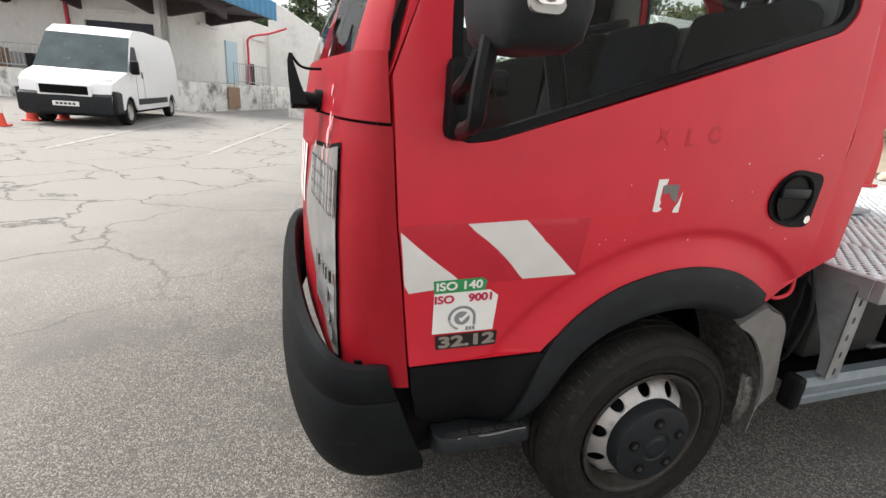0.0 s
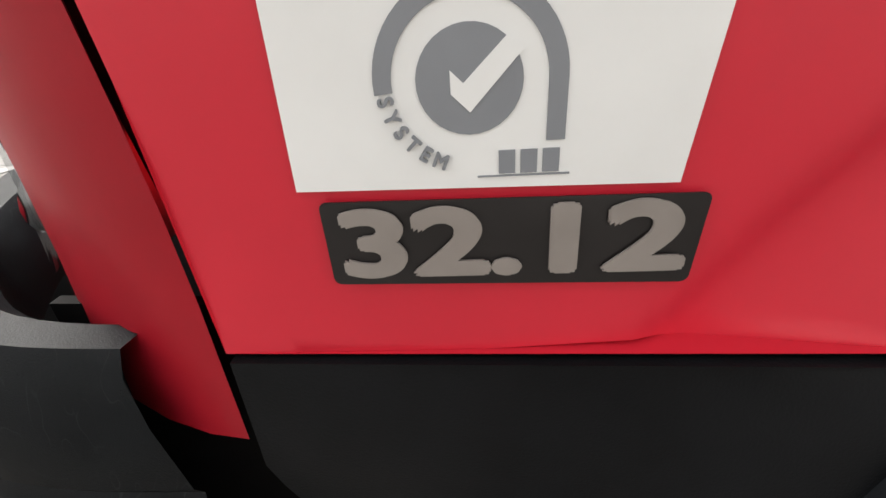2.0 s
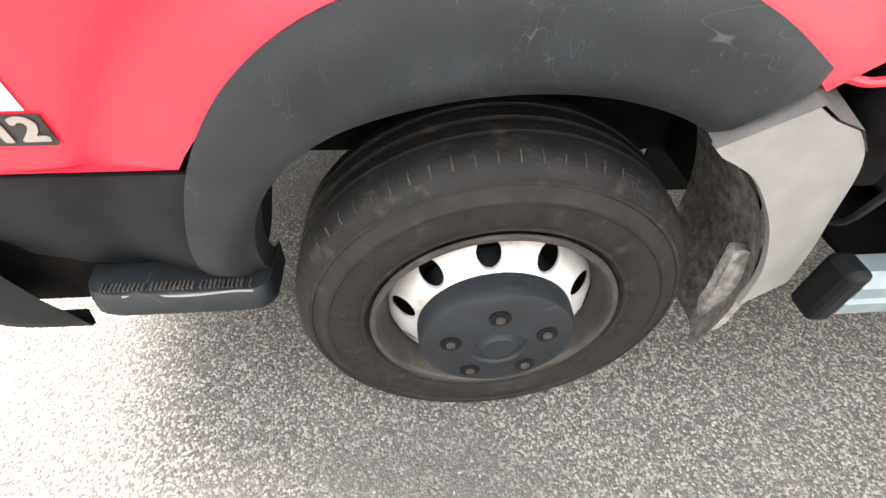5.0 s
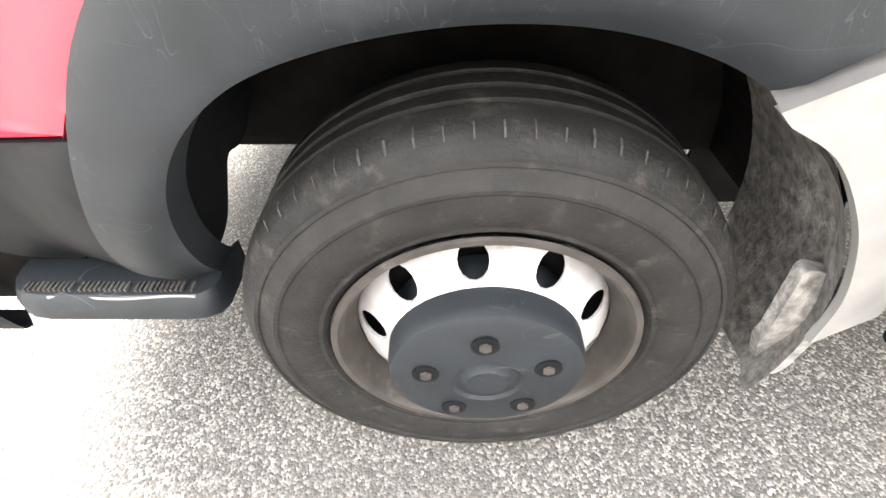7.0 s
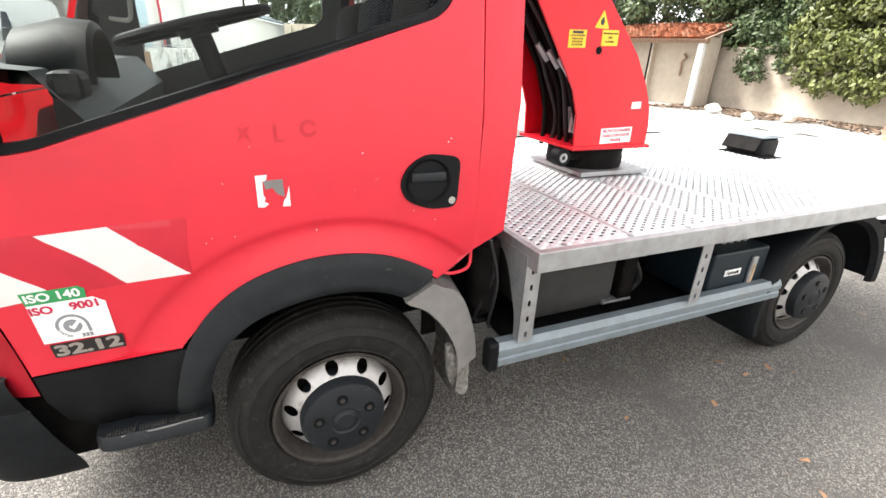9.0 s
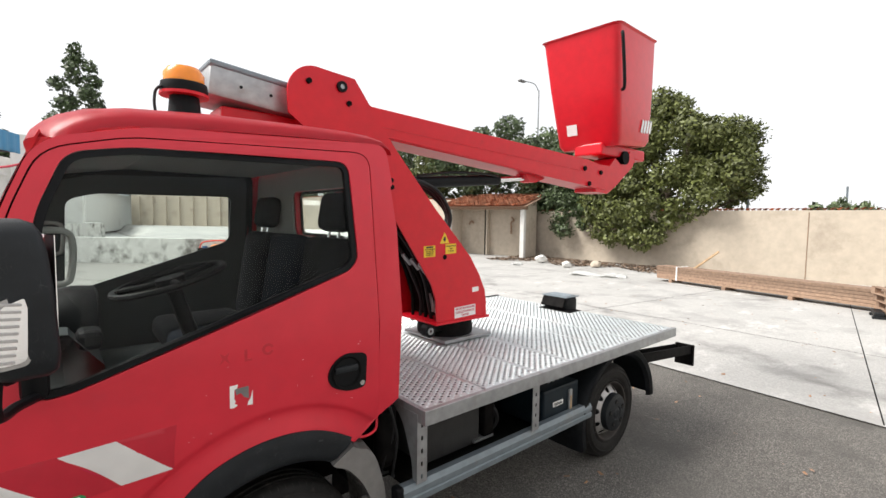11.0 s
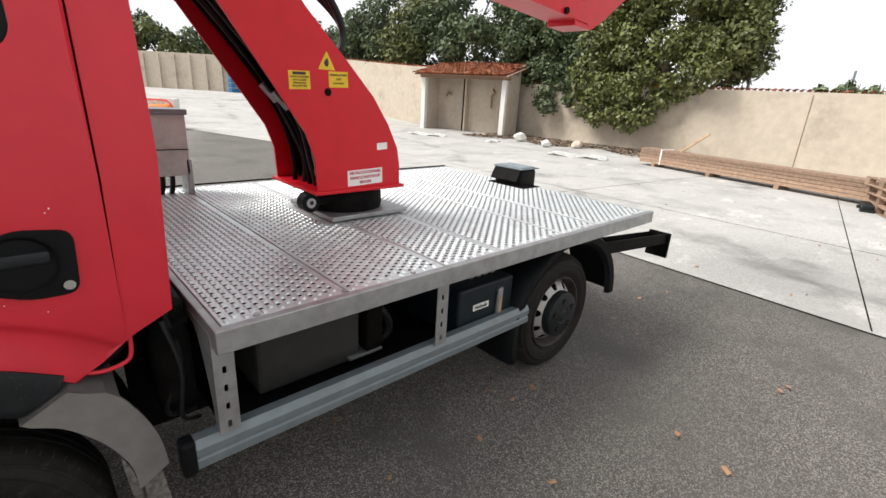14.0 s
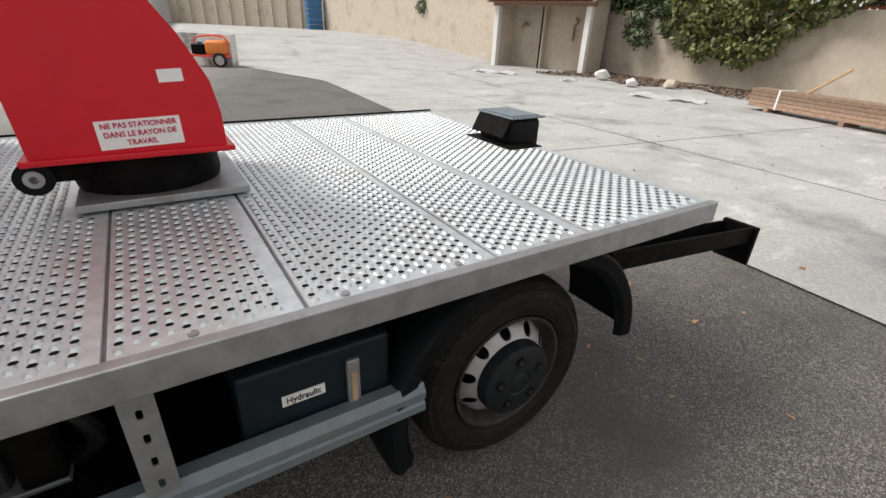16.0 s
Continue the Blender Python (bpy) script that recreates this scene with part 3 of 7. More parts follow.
BELT = grown(WINDOW, 0.024)
FAR_HOLE = rounded([(-0.60, 1.31), (0.27, 1.60), (0.31, 1.64), (0.312, 1.935), (-0.45, 1.925), (-0.585, 1.88)], [0.03, 0.03, 0.03, 0.04, 0.05, 0.05])
for far in (False, True):
    back = (0, -1, 0) if far else (0, 1, 0)
    put = lambda off: (lambda u, v: flank(u, v, off, far))
    door = part("door", sheet(bmesh.new(), DOOR, [BELT], 0.04 if far else 0.0095, 0.03, put(0), back), RED, truck, "red cab door with striped stickers" if not far else "", True)
    part("window_seal", sheet(bmesh.new(), grown(BELT, -0.002), [grown(WINDOW, 0.0)], 0.06, 0.02, put(0.004), back), BLACK, door, "black rubber window surround", True)
    pane = part("window_pane", sheet(bmesh.new(), grown(WINDOW, 0.004), [], 0.12, 0.0, put(0.016), back), CLEAR, door, "clear side window", True)
    pane.visible_shadow = False
    part("side_frame", sheet(bmesh.new(), FRAME_OUT + [(-0.842 - GAP, 1.36)] + [(x, z) for x, z in reversed(grown(DOOR[DOOR.index((0.436, 0.885)):-3], GAP))], [], 0.05, 0.03, put(0.0), back),
         RED, truck, "", True)
    part("door_jamb", sheet(bmesh.new(), grown(DOOR, 0.03), [grown(BELT, 0.0)], 0.08, 0.01, put(0.034), back), BLACK, truck, "", True)
    part("door_trim", sheet(bmesh.new(), grown(DOOR, -0.02), [FAR_HOLE if far else grown(BELT, 0.0)], 0.08, 0.01, put(0.047), back), CABIN, door, "dark grey inner door trim", True)
    # lower black cladding of the door
    def clad_at(u, v, far=far):
        y = side_y(u, v) - 0.004 + 0.076 * max(0.0, (0.62 - v) / 0.2) ** 2.0
        return (u, 2 * YC - y, v) if far else (u, y, v)
    part("door_cladding", sheet(bmesh.new(), [(-0.765, 0.659), (-0.41, 0.694)] + [(-0.438, 0.60), (-0.457, 0.50), (-0.469, 0.422), (-0.60, 0.422), (-0.695, 0.435), (-0.735, 0.49), (-0.758, 0.58)], [], 0.03, 0.03, clad_at, back), BLACK, door, "matt black lower door cladding", True)
    mirror_y = (lambda y: 2 * YC - y) if far else (lambda y: y)
    rows = [[(x, mirror_y(y + dy), z) for y, z in ((0.135, 0.428), (0.072, 0.430), (0.052, 0.426), (0.043, 0.414), (0.040, 0.385), (0.052, 0.372), (0.135, 0.372))] for x, dy in ((-0.684, 0.030), (-0.672, 0.012), (-0.655, 0.004), (-0.63, 0.0), (-0.43, 0.0), (-0.405, 0.003), (-0.392, 0.012), (-0.385, 0.030))]
    step = part("step", loft(bmesh.new(), rows, True, True), PLASTIC, truck, "scraped black cab step", True)
    for k in range(34):
        x = -0.655 + 0.0072 * k
        if k % 11 != 10:
            part("tread_ridge", box(bmesh.new(), (x, min(mirror_y(0.056), mirror_y(0.072)), 0.428), (x + 0.0035, max(mirror_y(0.056), mirror_y(0.072)), 0.4325)), RUBBER_DUST, step)
    part("scraped_edge", pipe(bmesh.new(), [(x, mirror_y(0.0505 + 0.002 * math.sin(40 * x)), 0.4225 + 0.0015 * math.sin(25 * x)) for x in levels(-0.62, -0.41, 12)], 0.0028, 5), GREY_PAINT, step, "pale scraped edge", True)
    # wheel-arch flare
    FLARE = (curve2([(-0.474, 0.424), (-0.464, 0.50), (-0.440, 0.61), (-0.402, 0.71), (-0.335, 0.805), (-0.24, 0.880), (-0.12, 0.925), (0.0, 0.938), (0.12, 0.922), (0.21, 0.888), (0.300, 0.836)])
             + [(0.290, 0.812)] + curve2([(0.205, 0.755), (0.157, 0.779), (0.09, 0.799), (0.02, 0.808), (-0.06, 0.806), (-0.15, 0.790), (-0.23, 0.760), (-0.298, 0.704), (-0.342, 0.635), (-0.366, 0.56), (-0.380, 0.48), (-0.388, 0.424)]))
    def flare_at(u, v, far=far):
        r = math.hypot(u, v - 0.40)
        k = min(max((r - 0.405) / 0.122, -0.12), 1)
        y = side_y(u, v) - 0.018 + 0.012 * k ** 2 + 0.024 * (1 - smooth01(-0.12, 0.26, k)) + 0.072 * max(0.0, (0.62 - v) / 0.19) ** 2.2
        return (u, 2 * YC - y, v) if far else (u, y, v)
    part("wheel_arch_flare", sheet(bmesh.new(), FLARE, [], 0.03 if far else 0.0125, 0.05, flare_at, back), PLASTIC, truck, "dark grey plastic wheel-arch flare", True)

# front corner, front and roof of the cab, symmetrical about y = YC
def front_x(z):
    for (z0, x0), (z1, x1) in zip(FRONT, FRONT[1:]):
        if z <= z1:
            return x0 + (x1 - x0) * (z - z0) / (z1 - z0)
    return FRONT[-1][1]


def gap_x(z):
    for (z0, x0), (z1, x1) in zip(HINGE, HINGE[1:]):
        if z <= z1:
            return x0 + (x1 - x0) * (z - z0) / (z1 - z0)
    return HINGE[-1][1]


FRONT = [(0.4, -0.985), (0.75, -1.000), (1.0, -1.002), (1.2, -0.992), (1.40, -0.960), (1.58, -0.905), (1.82, -0.815), (2.0, -0.740), (2.1, -0.690)]
HINGE = [(0.4, -0.735), (0.66, -0.768), (0.80, -0.785), (1.05, -0.818), (1.36, -0.842), (1.44, -0.846), (1.58, -0.820), (1.82, -0.757), (2.0, -0.690), (2.1, -0.645)]


def nose(z, n=14, s0=0.0, s1=1.0):
    """Half of the plan of the cab's front at height z, from the hinge to the centre line."""
    xg, xf = gap_x(z) - GAP, front_x(z)
    y0 = side_y(xg, z)
    bow, wide = 0.045, 0.20
    out = []
    for k in range(n + 1):
        s = s0 + (s1 - s0) * k / n
        if s < 0.6:
            a = s / 0.6 * math.pi / 2
            out.append((xg + (xf + bow - xg) * math.sin(a) ** 1.2, y0 + wide * (1 - math.cos(a)) ** 0.95, z))
        else:
            t = (s - 0.6) / 0.4
            out.append((xf + bow - bow * math.sin(t * math.pi / 2), y0 + wide + (YC - y0 - wide) * t, z))
    return out


def mirrored(row):
    return row + [(x, 2 * YC - y, z) for x, y, z in reversed(row[:-1])]


bm = loft(bmesh.new(), [mirrored(nose(z)) for z in levels(0.60, 1.255, 14)])
bmesh.ops.solidify(bm, geom=bm.faces[:], thickness=0.012)
part("front_panel", bm, RED, truck, "red front panel and corner of the cab", True)
bm = loft(bmesh.new(), [mirrored([(x - 0.004, y - 0.002, z) for x, y, z in nose(z)]) for z in levels(1.262, 1.405, 4)])
bmesh.ops.solidify(bm, geom=bm.faces[:], thickness=0.012)
part("cowl_panel", bm, RED, truck, "", True)
for far in (False, True):
    pick = (lambda r: [(x, 2 * YC - y, z) for x, y, z in r]) if far else (lambda r: r)
    bm = loft(bmesh.new(), [pick(nose(z, 8, 0.0, 0.44)) for z in levels(1.405, 2.06, 12)])
    bmesh.ops.solidify(bm, geom=bm.faces[:], thickness=0.012)
    part("pillar", bm, RED, truck, "", True)
    bm = loft(bmesh.new(), [[(x + 0.035, y + (-0.03 if far else 0.03), z) for x, y, z in pick(nose(z, 8, 0.0, 0.44))] for z in levels(1.405, 2.06, 12)])
    bmesh.ops.solidify(bm, geom=bm.faces[:], thickness=0.006)
    part("pillar_trim", bm, LINING, truck, "dull grey pillar trim", True)
    bm = loft(bmesh.new(), [[(x + 0.035, y + (-0.03 if far else 0.03), z) for x, y, z in pick(nose(z, 10, 0.0, 0.7))] for z in levels(0.96, 1.400, 6)])
    bmesh.ops.solidify(bm, geom=bm.faces[:], thickness=0.006)
    part("kick_trim", bm, CABIN, truck, "dark grey footwell trim", True)
bm = loft(bmesh.new(), [mirrored(nose(z, 14, 0.43, 1.0)) for z in levels(1.40, 2.08, 12)])
screen = part("windscreen", bm, CLEAR, truck, "clear windscreen", True)
screen.visible_shadow = False

# roof
ROOF = [(-0.716, 2.055, 2.030), (-0.700, 2.100, 2.040), (-0.672, 2.135, 2.050), (-0.63, 2.170, 2.062), (-0.56, 2.200, 2.080), (-0.44, 2.222, 2.098),
        (-0.2, 2.238, 2.116), (0.1, 2.244, 2.132), (0.36, 2.242, 2.143), (0.46, 2.230, 2.146), (0.52, 2.205, 2.142), (0.552, 2.160, 2.125), (0.560, 2.11, 2.10)]
rows = []
for x, top, edge in ROOF:
    ye = side_y(x, edge) - 0.001
    turn = 0.085 * (1 - smooth01(-0.72, -0.42, x))
    rows.append([(x + turn * abs(math.sin(w * math.pi / 2)) ** 7, YC + (YC - ye) * math.sin(w * math.pi / 2), edge + (top - edge) * math.cos(w * math.pi / 2) ** 0.62) for w in [-1 + k / 14 for k in range(29)]])
bm = loft(bmesh.new(), rows)
bmesh.ops.solidify(bm, geom=bm.faces[:], thickness=0.006)
part("roof", bm, RED, truck, "red cab roof", True)
part("roof_lining", loft(bmesh.new(), [[(-0.68, 0.16, 1.99), (-0.68, 2 * YC - 0.16, 1.99)], [(-0.60, 0.12, 2.03), (-0.60, 2 * YC - 0.12, 2.03)], [(-0.3, 0.10, 2.085), (-0.3, 2 * YC - 0.10, 2.085)], [(0.46, 0.10, 2.085), (0.46, 2 * YC - 0.10, 2.085)]]), LINING, truck, "dull grey roof lining")
# back of the cab with its window
def back_at(u, v):
    return (0.545 - 0.02 * max(0, v - 1.9) / 0.2, u, v)
BACK = rounded([(0.0, 0.93), (2 * YC, 0.93), (2 * YC + 0.0, 1.5), (2 * YC - 0.08, 2.15), (0.08, 2.15), (0.0, 1.5)], [0.02, 0.02, 0.1, 0.12, 0.12, 0.1])
REAR_WIN = rounded([(0.33, 1.68), (1.05, 1.68), (1.08, 1.96), (0.35, 1.96)], 0.06)
part("back_panel", sheet(bmesh.new(), BACK, [REAR_WIN], 0.2, 0.03, back_at, (-1, 0, 0)), RED, truck, "red ribbed back wall of the cab", False)
pane = part("rear_window", sheet(bmesh.new(), REAR_WIN, [], 0.3, 0.0, lambda u, v: (0.53, u, v), (-1, 0, 0)), CLEAR, truck)
pane.visible_shadow = False
part("rear_window_seal", sheet(bmesh.new(), grown(REAR_WIN, 0.02), [grown(REAR_WIN, -0.015)], 0.3, 0.012, lambda u, v: (0.556, u, v), (-1, 0, 0)), BLACK, truck)
for k in range(12):
    y = 0.16 + k * (2 * YC - 0.32) / 11
    part("rib", box(bmesh.new(), (0.545, y - 0.012, 1.0), (0.562, y + 0.012, 1.48), 0.005), RED, truck)
part("cab_floor", box(bmesh.new(), (-0.72, 0.17, 0.94), (0.52, 2 * YC - 0.17, 0.97)), CABIN, truck)
part("inner_back_trim", sheet(bmesh.new(), [(u, v) for u, v in grown(BACK, -0.05)], [grown(REAR_WIN, -0.0)], 0.3, 0.01, lambda u, v: (0.505, u, v), (-1, 0, 0)), LINING, truck, "grey rear trim of the cab")

# dashboard, steering wheel and seats
bm = loft(bmesh.new(), [[(x, y, z) for x, z in ((-0.835, 1.36), (-0.75, 1.41), (-0.62, 1.40), (-0.53, 1.28), (-0.55, 1.08), (-0.64, 0.95))] for y in (0.135, 0.5, 0.9, 1.3, 2 * YC - 0.135)])
part("dashboard", bm, CABIN, truck, "grey moulded dashboard", True)
bm = loft(bmesh.new(), [[(x, 0.435 + w * math.cos(q), 1.36 + h * math.sin(q)) for q in levels(0, math.pi, 10)] for x, w, h in ((-0.74, 0.10, 0.06), (-0.70, 0.155, 0.135), (-0.60, 0.175, 0.165), (-0.535, 0.170, 0.160), (-0.525, 0.150, 0.140), (-0.575, 0.135, 0.125))])
cowl = part("instrument_cowl", bm, BLACK, truck, "black rounded instrument cowl", True)
part("dial_face", rod(bmesh.new(), (-0.578, 0.435, 1.43), (-0.570, 0.435, 1.43), 0.055, 20), CABIN, cowl)
part("air_vent", box(bmesh.new(), (-0.60, 0.15, 1.33), (-0.53, 0.26, 1.40), 0.02), BLACK, truck)
for yv in (0.155, 2 * YC - 0.155):
    part("grab_handle", pipe(bmesh.new(), [(-0.69, yv, 1.745), (-0.62, yv + (0.03 if yv < 1 else -0.03), 1.74), (-0.60, yv + (0.04 if yv < 1 else -0.04), 1.70), (-0.605, yv + (0.04 if yv < 1 else -0.04), 1.60), (-0.625, yv + (0.03 if yv < 1 else -0.03), 1.565), (-0.70, yv, 1.57)], 0.011), LINING, truck, "grey grab handle on the pillar", True)
part("sun_visor", box(bmesh.new(), (-0.62, 0.20, 1.985), (-0.40, 0.80, 2.005), 0.008, Matrix.Translation((0, 0, 0.02))), LINING, truck, "folded grey sun visor")
wheel_m = Matrix.Translation((-0.285, 0.43, 1.525)) @ Euler((0, radians(-16), 0)).to_matrix().to_4x4()
bm = bmesh.new()
lathe(bm, [(0.205 + 0.014 * math.cos(a), 0.014 * math.sin(a)) for a in [2 * math.pi * k / 8 for k in range(9)]], (0, 0, 0), 40, "z")
rod(bm, (0, 0, -0.03), (0, 0, 0.01), 0.055, 20)
for a in (20, 160, 270):
    rod(bm, (0, 0, -0.01), (0.2 * math.cos(radians(a)), 0.2 * math.sin(radians(a)), 0), 0.013, 8)
rod(bm, (0, 0, -0.35), (0, 0, 0), 0.03, 12)
bm.transform(wheel_m)
part("steering_wheel", bm, BLACK, truck, "black steering wheel", True)
for y0, y1, mm in ((0.16, 0.62, SEAT), (0.72, 1.12, SEAT_BLUE), (1.14, 1.58, SEAT)):
    seat = part("seat", box(bmesh.new(), (-0.20, y0, 1.02), (0.28, y1, 1.16), 0.05, seg=3), mm, truck, "dark cloth cab seat", True)
    tilt = Matrix.Translation((0.33, 0, 1.10)) @ Euler((0, radians(9), 0)).to_matrix().to_4x4()
    part("backrest", box(bmesh.new(), (-0.06, y0 + 0.01, 0.0), (0.07, y1 - 0.01, 0.60), 0.05, tilt, 3), mm, seat, "", True)
    if mm is SEAT:
        part("headrest", box(bmesh.new(), (-0.05, (y0 + y1) / 2 - 0.13, 0.63), (0.05, (y0 + y1) / 2 + 0.13, 0.84), 0.045, tilt, 3), mm, seat, "", True)
        for dy in (-0.05, 0.05):
            rod_bm = rod(bmesh.new(), (0.0, (y0 + y1) / 2 + dy, 0.56), (0.0, (y0 + y1) / 2 + dy, 0.66), 0.007)
            rod_bm.transform(tilt)
            part("headrest_post", rod_bm, CHROME, seat)

# the upper part of the cab, drawn down to its true height
CAB_TOP = 0.957
for ob in truck.children_recursive:
    if ob.type == "MESH":
        for v in ob.data.vertices:
            if v.co.z > 1.25:
                v.co.z = 1.25 + (v.co.z - 1.25) * CAB_TOP

# ---- wheels ----
def truck_wheel(cx, face_y, out):
    """A wheel whose outer face looks along out (-1 or 1 in y)."""
    s = -out
    root = new("wheel")
    root.parent = truck
    tagged(root, "dusty black tyre on a silver steel rim")
    prof = [(0.213, 0.022), (0.228, 0.008), (0.232, 0.003), (0.238, 0.003), (0.241, 0.000), (0.262, -0.006), (0.288, -0.005), (0.291, -0.0075), (0.296, -0.0075), (0.299, -0.004), (0.316, 0.003), (0.318, 0.001), (0.323, 0.002), (0.325, 0.007), (0.336, 0.016), (0.344, 0.026), (0.350, 0.045)]
    tread = []
    ys = [0.045, 0.066, 0.068, 0.076, 0.078, 0.100, 0.102, 0.112, 0.114, 0.138, 0.140, 0.148, 0.150, 0.172]
    for i, y in enumerate(ys):
        groove = i in (2, 3, 6, 7, 10, 11)
        tread.append((0.341 if groove else TYRE_R, y))
    prof += tread[1:] + [(0.344, 0.185), (0.322, 0.2), (0.262, 0.21), (0.213, 0.19)]
    t = lathe(bmesh.new(), [(r, face_y + s * h) for r, h in prof], (cx, 0, WZ), 72)
    tyre = part("tyre", t, RUBBER, root, "dusty worn black tyre", True)
    # shoulder lugs
    bm = bmesh.new()
    for k in range(72):
        a = 2 * math.pi * k / 72
        m = Matrix.Translation((cx, 0, WZ)) @ Euler((0, a, 0)).to_matrix().to_4x4()
        rows = [[(m @ Vector((w_, face_y + s * h, r)))[:] for w_ in (-0.0011 - 0.0007 * math.sin(k * 5.1), 0.0011)] for r, h in ((0.3400, 0.0180), (0.3462, 0.0262), (0.3495, 0.0360 + 0.006 * math.sin(k * 2.3)))]
        loft(bm, rows)
    tagged(part("shoulder_tread", bm, RUBBER_DUST, tyre), "dusty sipes round the tyre shoulder", kind="stuff")
    rim_p = [(0.218, 0.012), (0.222, 0.006), (0.220, 0.001), (0.212, 0.002), (0.206, 0.010), (0.204, 0.030), (0.196, 0.040), (0.190, 0.055)]
    part("rim_flange", lathe(bmesh.new(), [(r, face_y + s * h) for r, h in rim_p], (cx, 0, WZ), 64), RIM_DARK, root, "brown brake-dusted rim flange", True)
    # dish with ten round vents
    def dish(u, v):
        r = math.hypot(u, v)
        t_ = (r - 0.10) / 0.092
        h = 0.062 - 0.085 * max(0, 1 - t_) ** 0.7 if r < 0.192 else 0.062
        return (cx + u, face_y + s * h, WZ + v)
    circ = lambda r, n, ox=0.0, oz=0.0: [(ox + r * math.cos(2 * math.pi * k / n), oz + r * math.sin(2 * math.pi * k / n)) for k in range(n)]
    vents = [circ(0.0205, 14, 0.163 * math.cos(radians(36 * k + 26)), 0.163 * math.sin(radians(36 * k + 26))) for k in range(10)]
    part("rim_disc", sheet(bmesh.new(), circ(0.192, 48), vents + [circ(0.1, 24)], 0.022, 0.006, dish, (0, s, 0)), RIM, root, "silver painted rim disc with round vents", True)
    cap = lathe(bmesh.new(), [(0.0, -0.052), (0.028, -0.052), (0.034, -0.047), (0.045, -0.046), (0.050, -0.050), (0.120, -0.044), (0.133, -0.038), (0.138, -0.024), (0.140, 0.06)], (cx, face_y, WZ), 48)
    for v in cap.verts:
        v.co.y = face_y + s * (v.co.y - face_y)
    hub = part("hub_cover", cap, PLASTIC, root, "dark grey plastic hub cover", True)
    for k in range(5):
        a = radians(72 * k + 95)
        p = (cx + 0.086 * math.cos(a), face_y, WZ + 0.086 * math.sin(a))
        part("nut_recess", rod(bmesh.new(), (p[0], face_y - s * 0.040, p[2]), (p[0], face_y - s * 0.0498, p[2]), 0.0185, 14), BLACK, hub)
        part("wheel_nut", rod(bmesh.new(), (p[0], face_y - s * 0.040, p[2]), (p[0], face_y - s * 0.0535, p[2]), 0.0085, 6), RIM_DARK, hub)
    part("brake_drum", rod(bmesh.new(), (cx, face_y + s * 0.075, WZ), (cx, face_y + s * 0.16, WZ), 0.185, 32), GREASE, root)
    return root


truck_wheel(0.0, 0.008, -1)
truck_wheel(0.0, 2 * YC - 0.008, 1)
truck_wheel(WB, 0.005, -1)
truck_wheel(WB, 2 * YC - 0.005, 1)
part("axle", rod(bmesh.new(), (0, 0.2, WZ), (0, 2 * YC - 0.2, WZ), 0.05), GREASE, truck)
part("axle", rod(bmesh.new(), (WB, 0.2, WZ), (WB, 2 * YC - 0.2, WZ), 0.07), GREASE, truck)

# ---- chassis, deck, side rails ----
DZ, DX0, DX1, DY0, DY1 = 0.897, 0.617, 3.255, -0.13, 1.86
for y in (0.50, 1.26):
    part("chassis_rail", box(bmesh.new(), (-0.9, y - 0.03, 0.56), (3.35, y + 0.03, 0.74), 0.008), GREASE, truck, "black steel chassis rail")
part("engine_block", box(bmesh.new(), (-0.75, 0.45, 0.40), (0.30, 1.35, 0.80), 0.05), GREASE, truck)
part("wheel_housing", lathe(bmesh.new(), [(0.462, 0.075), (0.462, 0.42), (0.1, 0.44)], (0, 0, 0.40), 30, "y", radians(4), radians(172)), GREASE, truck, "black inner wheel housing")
planks = [DX0 + 0.02, 1.04, 1.475, 1.815, 2.30, 2.64, DX1 - 0.004]
deck = part("deck_frame", box(bmesh.new(), (DX0, DY0 + 0.006, DZ - 0.045), (DX1, DY1, DZ - 0.012)), GALV, truck, "aluminium deck frame")
for x0, x1 in zip(planks, planks[1:]):
    part("tread_plank", box(bmesh.new(), (x0 + 0.004, DY0 + 0.03, DZ - 0.012), (x1 - 0.004, DY1 - 0.02, DZ), 0.003), ALU, deck, "raised-pattern aluminium tread plank")
part("deck_edge", box(bmesh.new(), (DX0 - 0.004, DY0, DZ - 0.068), (DX1 + 0.004, DY0 + 0.03, DZ + 0.003), 0.003), GALV, deck, "aluminium edge profile")
part("deck_edge", box(bmesh.new(), (DX0 - 0.004, DY1 - 0.03, DZ - 0.068), (DX1 + 0.004, DY1, DZ + 0.003), 0.003), GALV, deck)
part("deck_edge", box(bmesh.new(), (DX0 - 0.003, DY0 + 0.03, DZ - 0.068), (DX0 + 0.02, DY1 - 0.03, DZ + 0.001), 0.003), GALV, deck)

# front corner post with slots, and a second one
def slotted_post(x, slant=0.0):
    hole = lambda z: rounded([(x - 0.006, z - 0.012), (x + 0.006, z - 0.012), (x + 0.006, z + 0.012), (x - 0.006, z + 0.012)], 0.005, 3)
    return sheet(bmesh.new(), [(x - 0.030, 0.53), (x + 0.030, 0.53), (x + 0.030, DZ - 0.05), (x - 0.030, DZ - 0.05)], [hole(0.56 + 0.062 * k) for k in range(5)], 0.2, 0.005, lambda u, v: (u, -0.072, v))
part("slotted_post", slotted_post(0.642), GALV, truck, "galvanised slotted corner post")
part("slotted_post", slotted_post(1.495), GALV, truck, "galvanised slotted post")
RAIL = [(-0.055, 0.430), (-0.065, 0.440), (-0.065, 0.465), (-0.058, 0.470), (-0.058, 0.480), (-0.065, 0.485), (-0.065, 0.505), (-0.050, 0.530), (-0.015, 0.530), (-0.015, 0.430)]
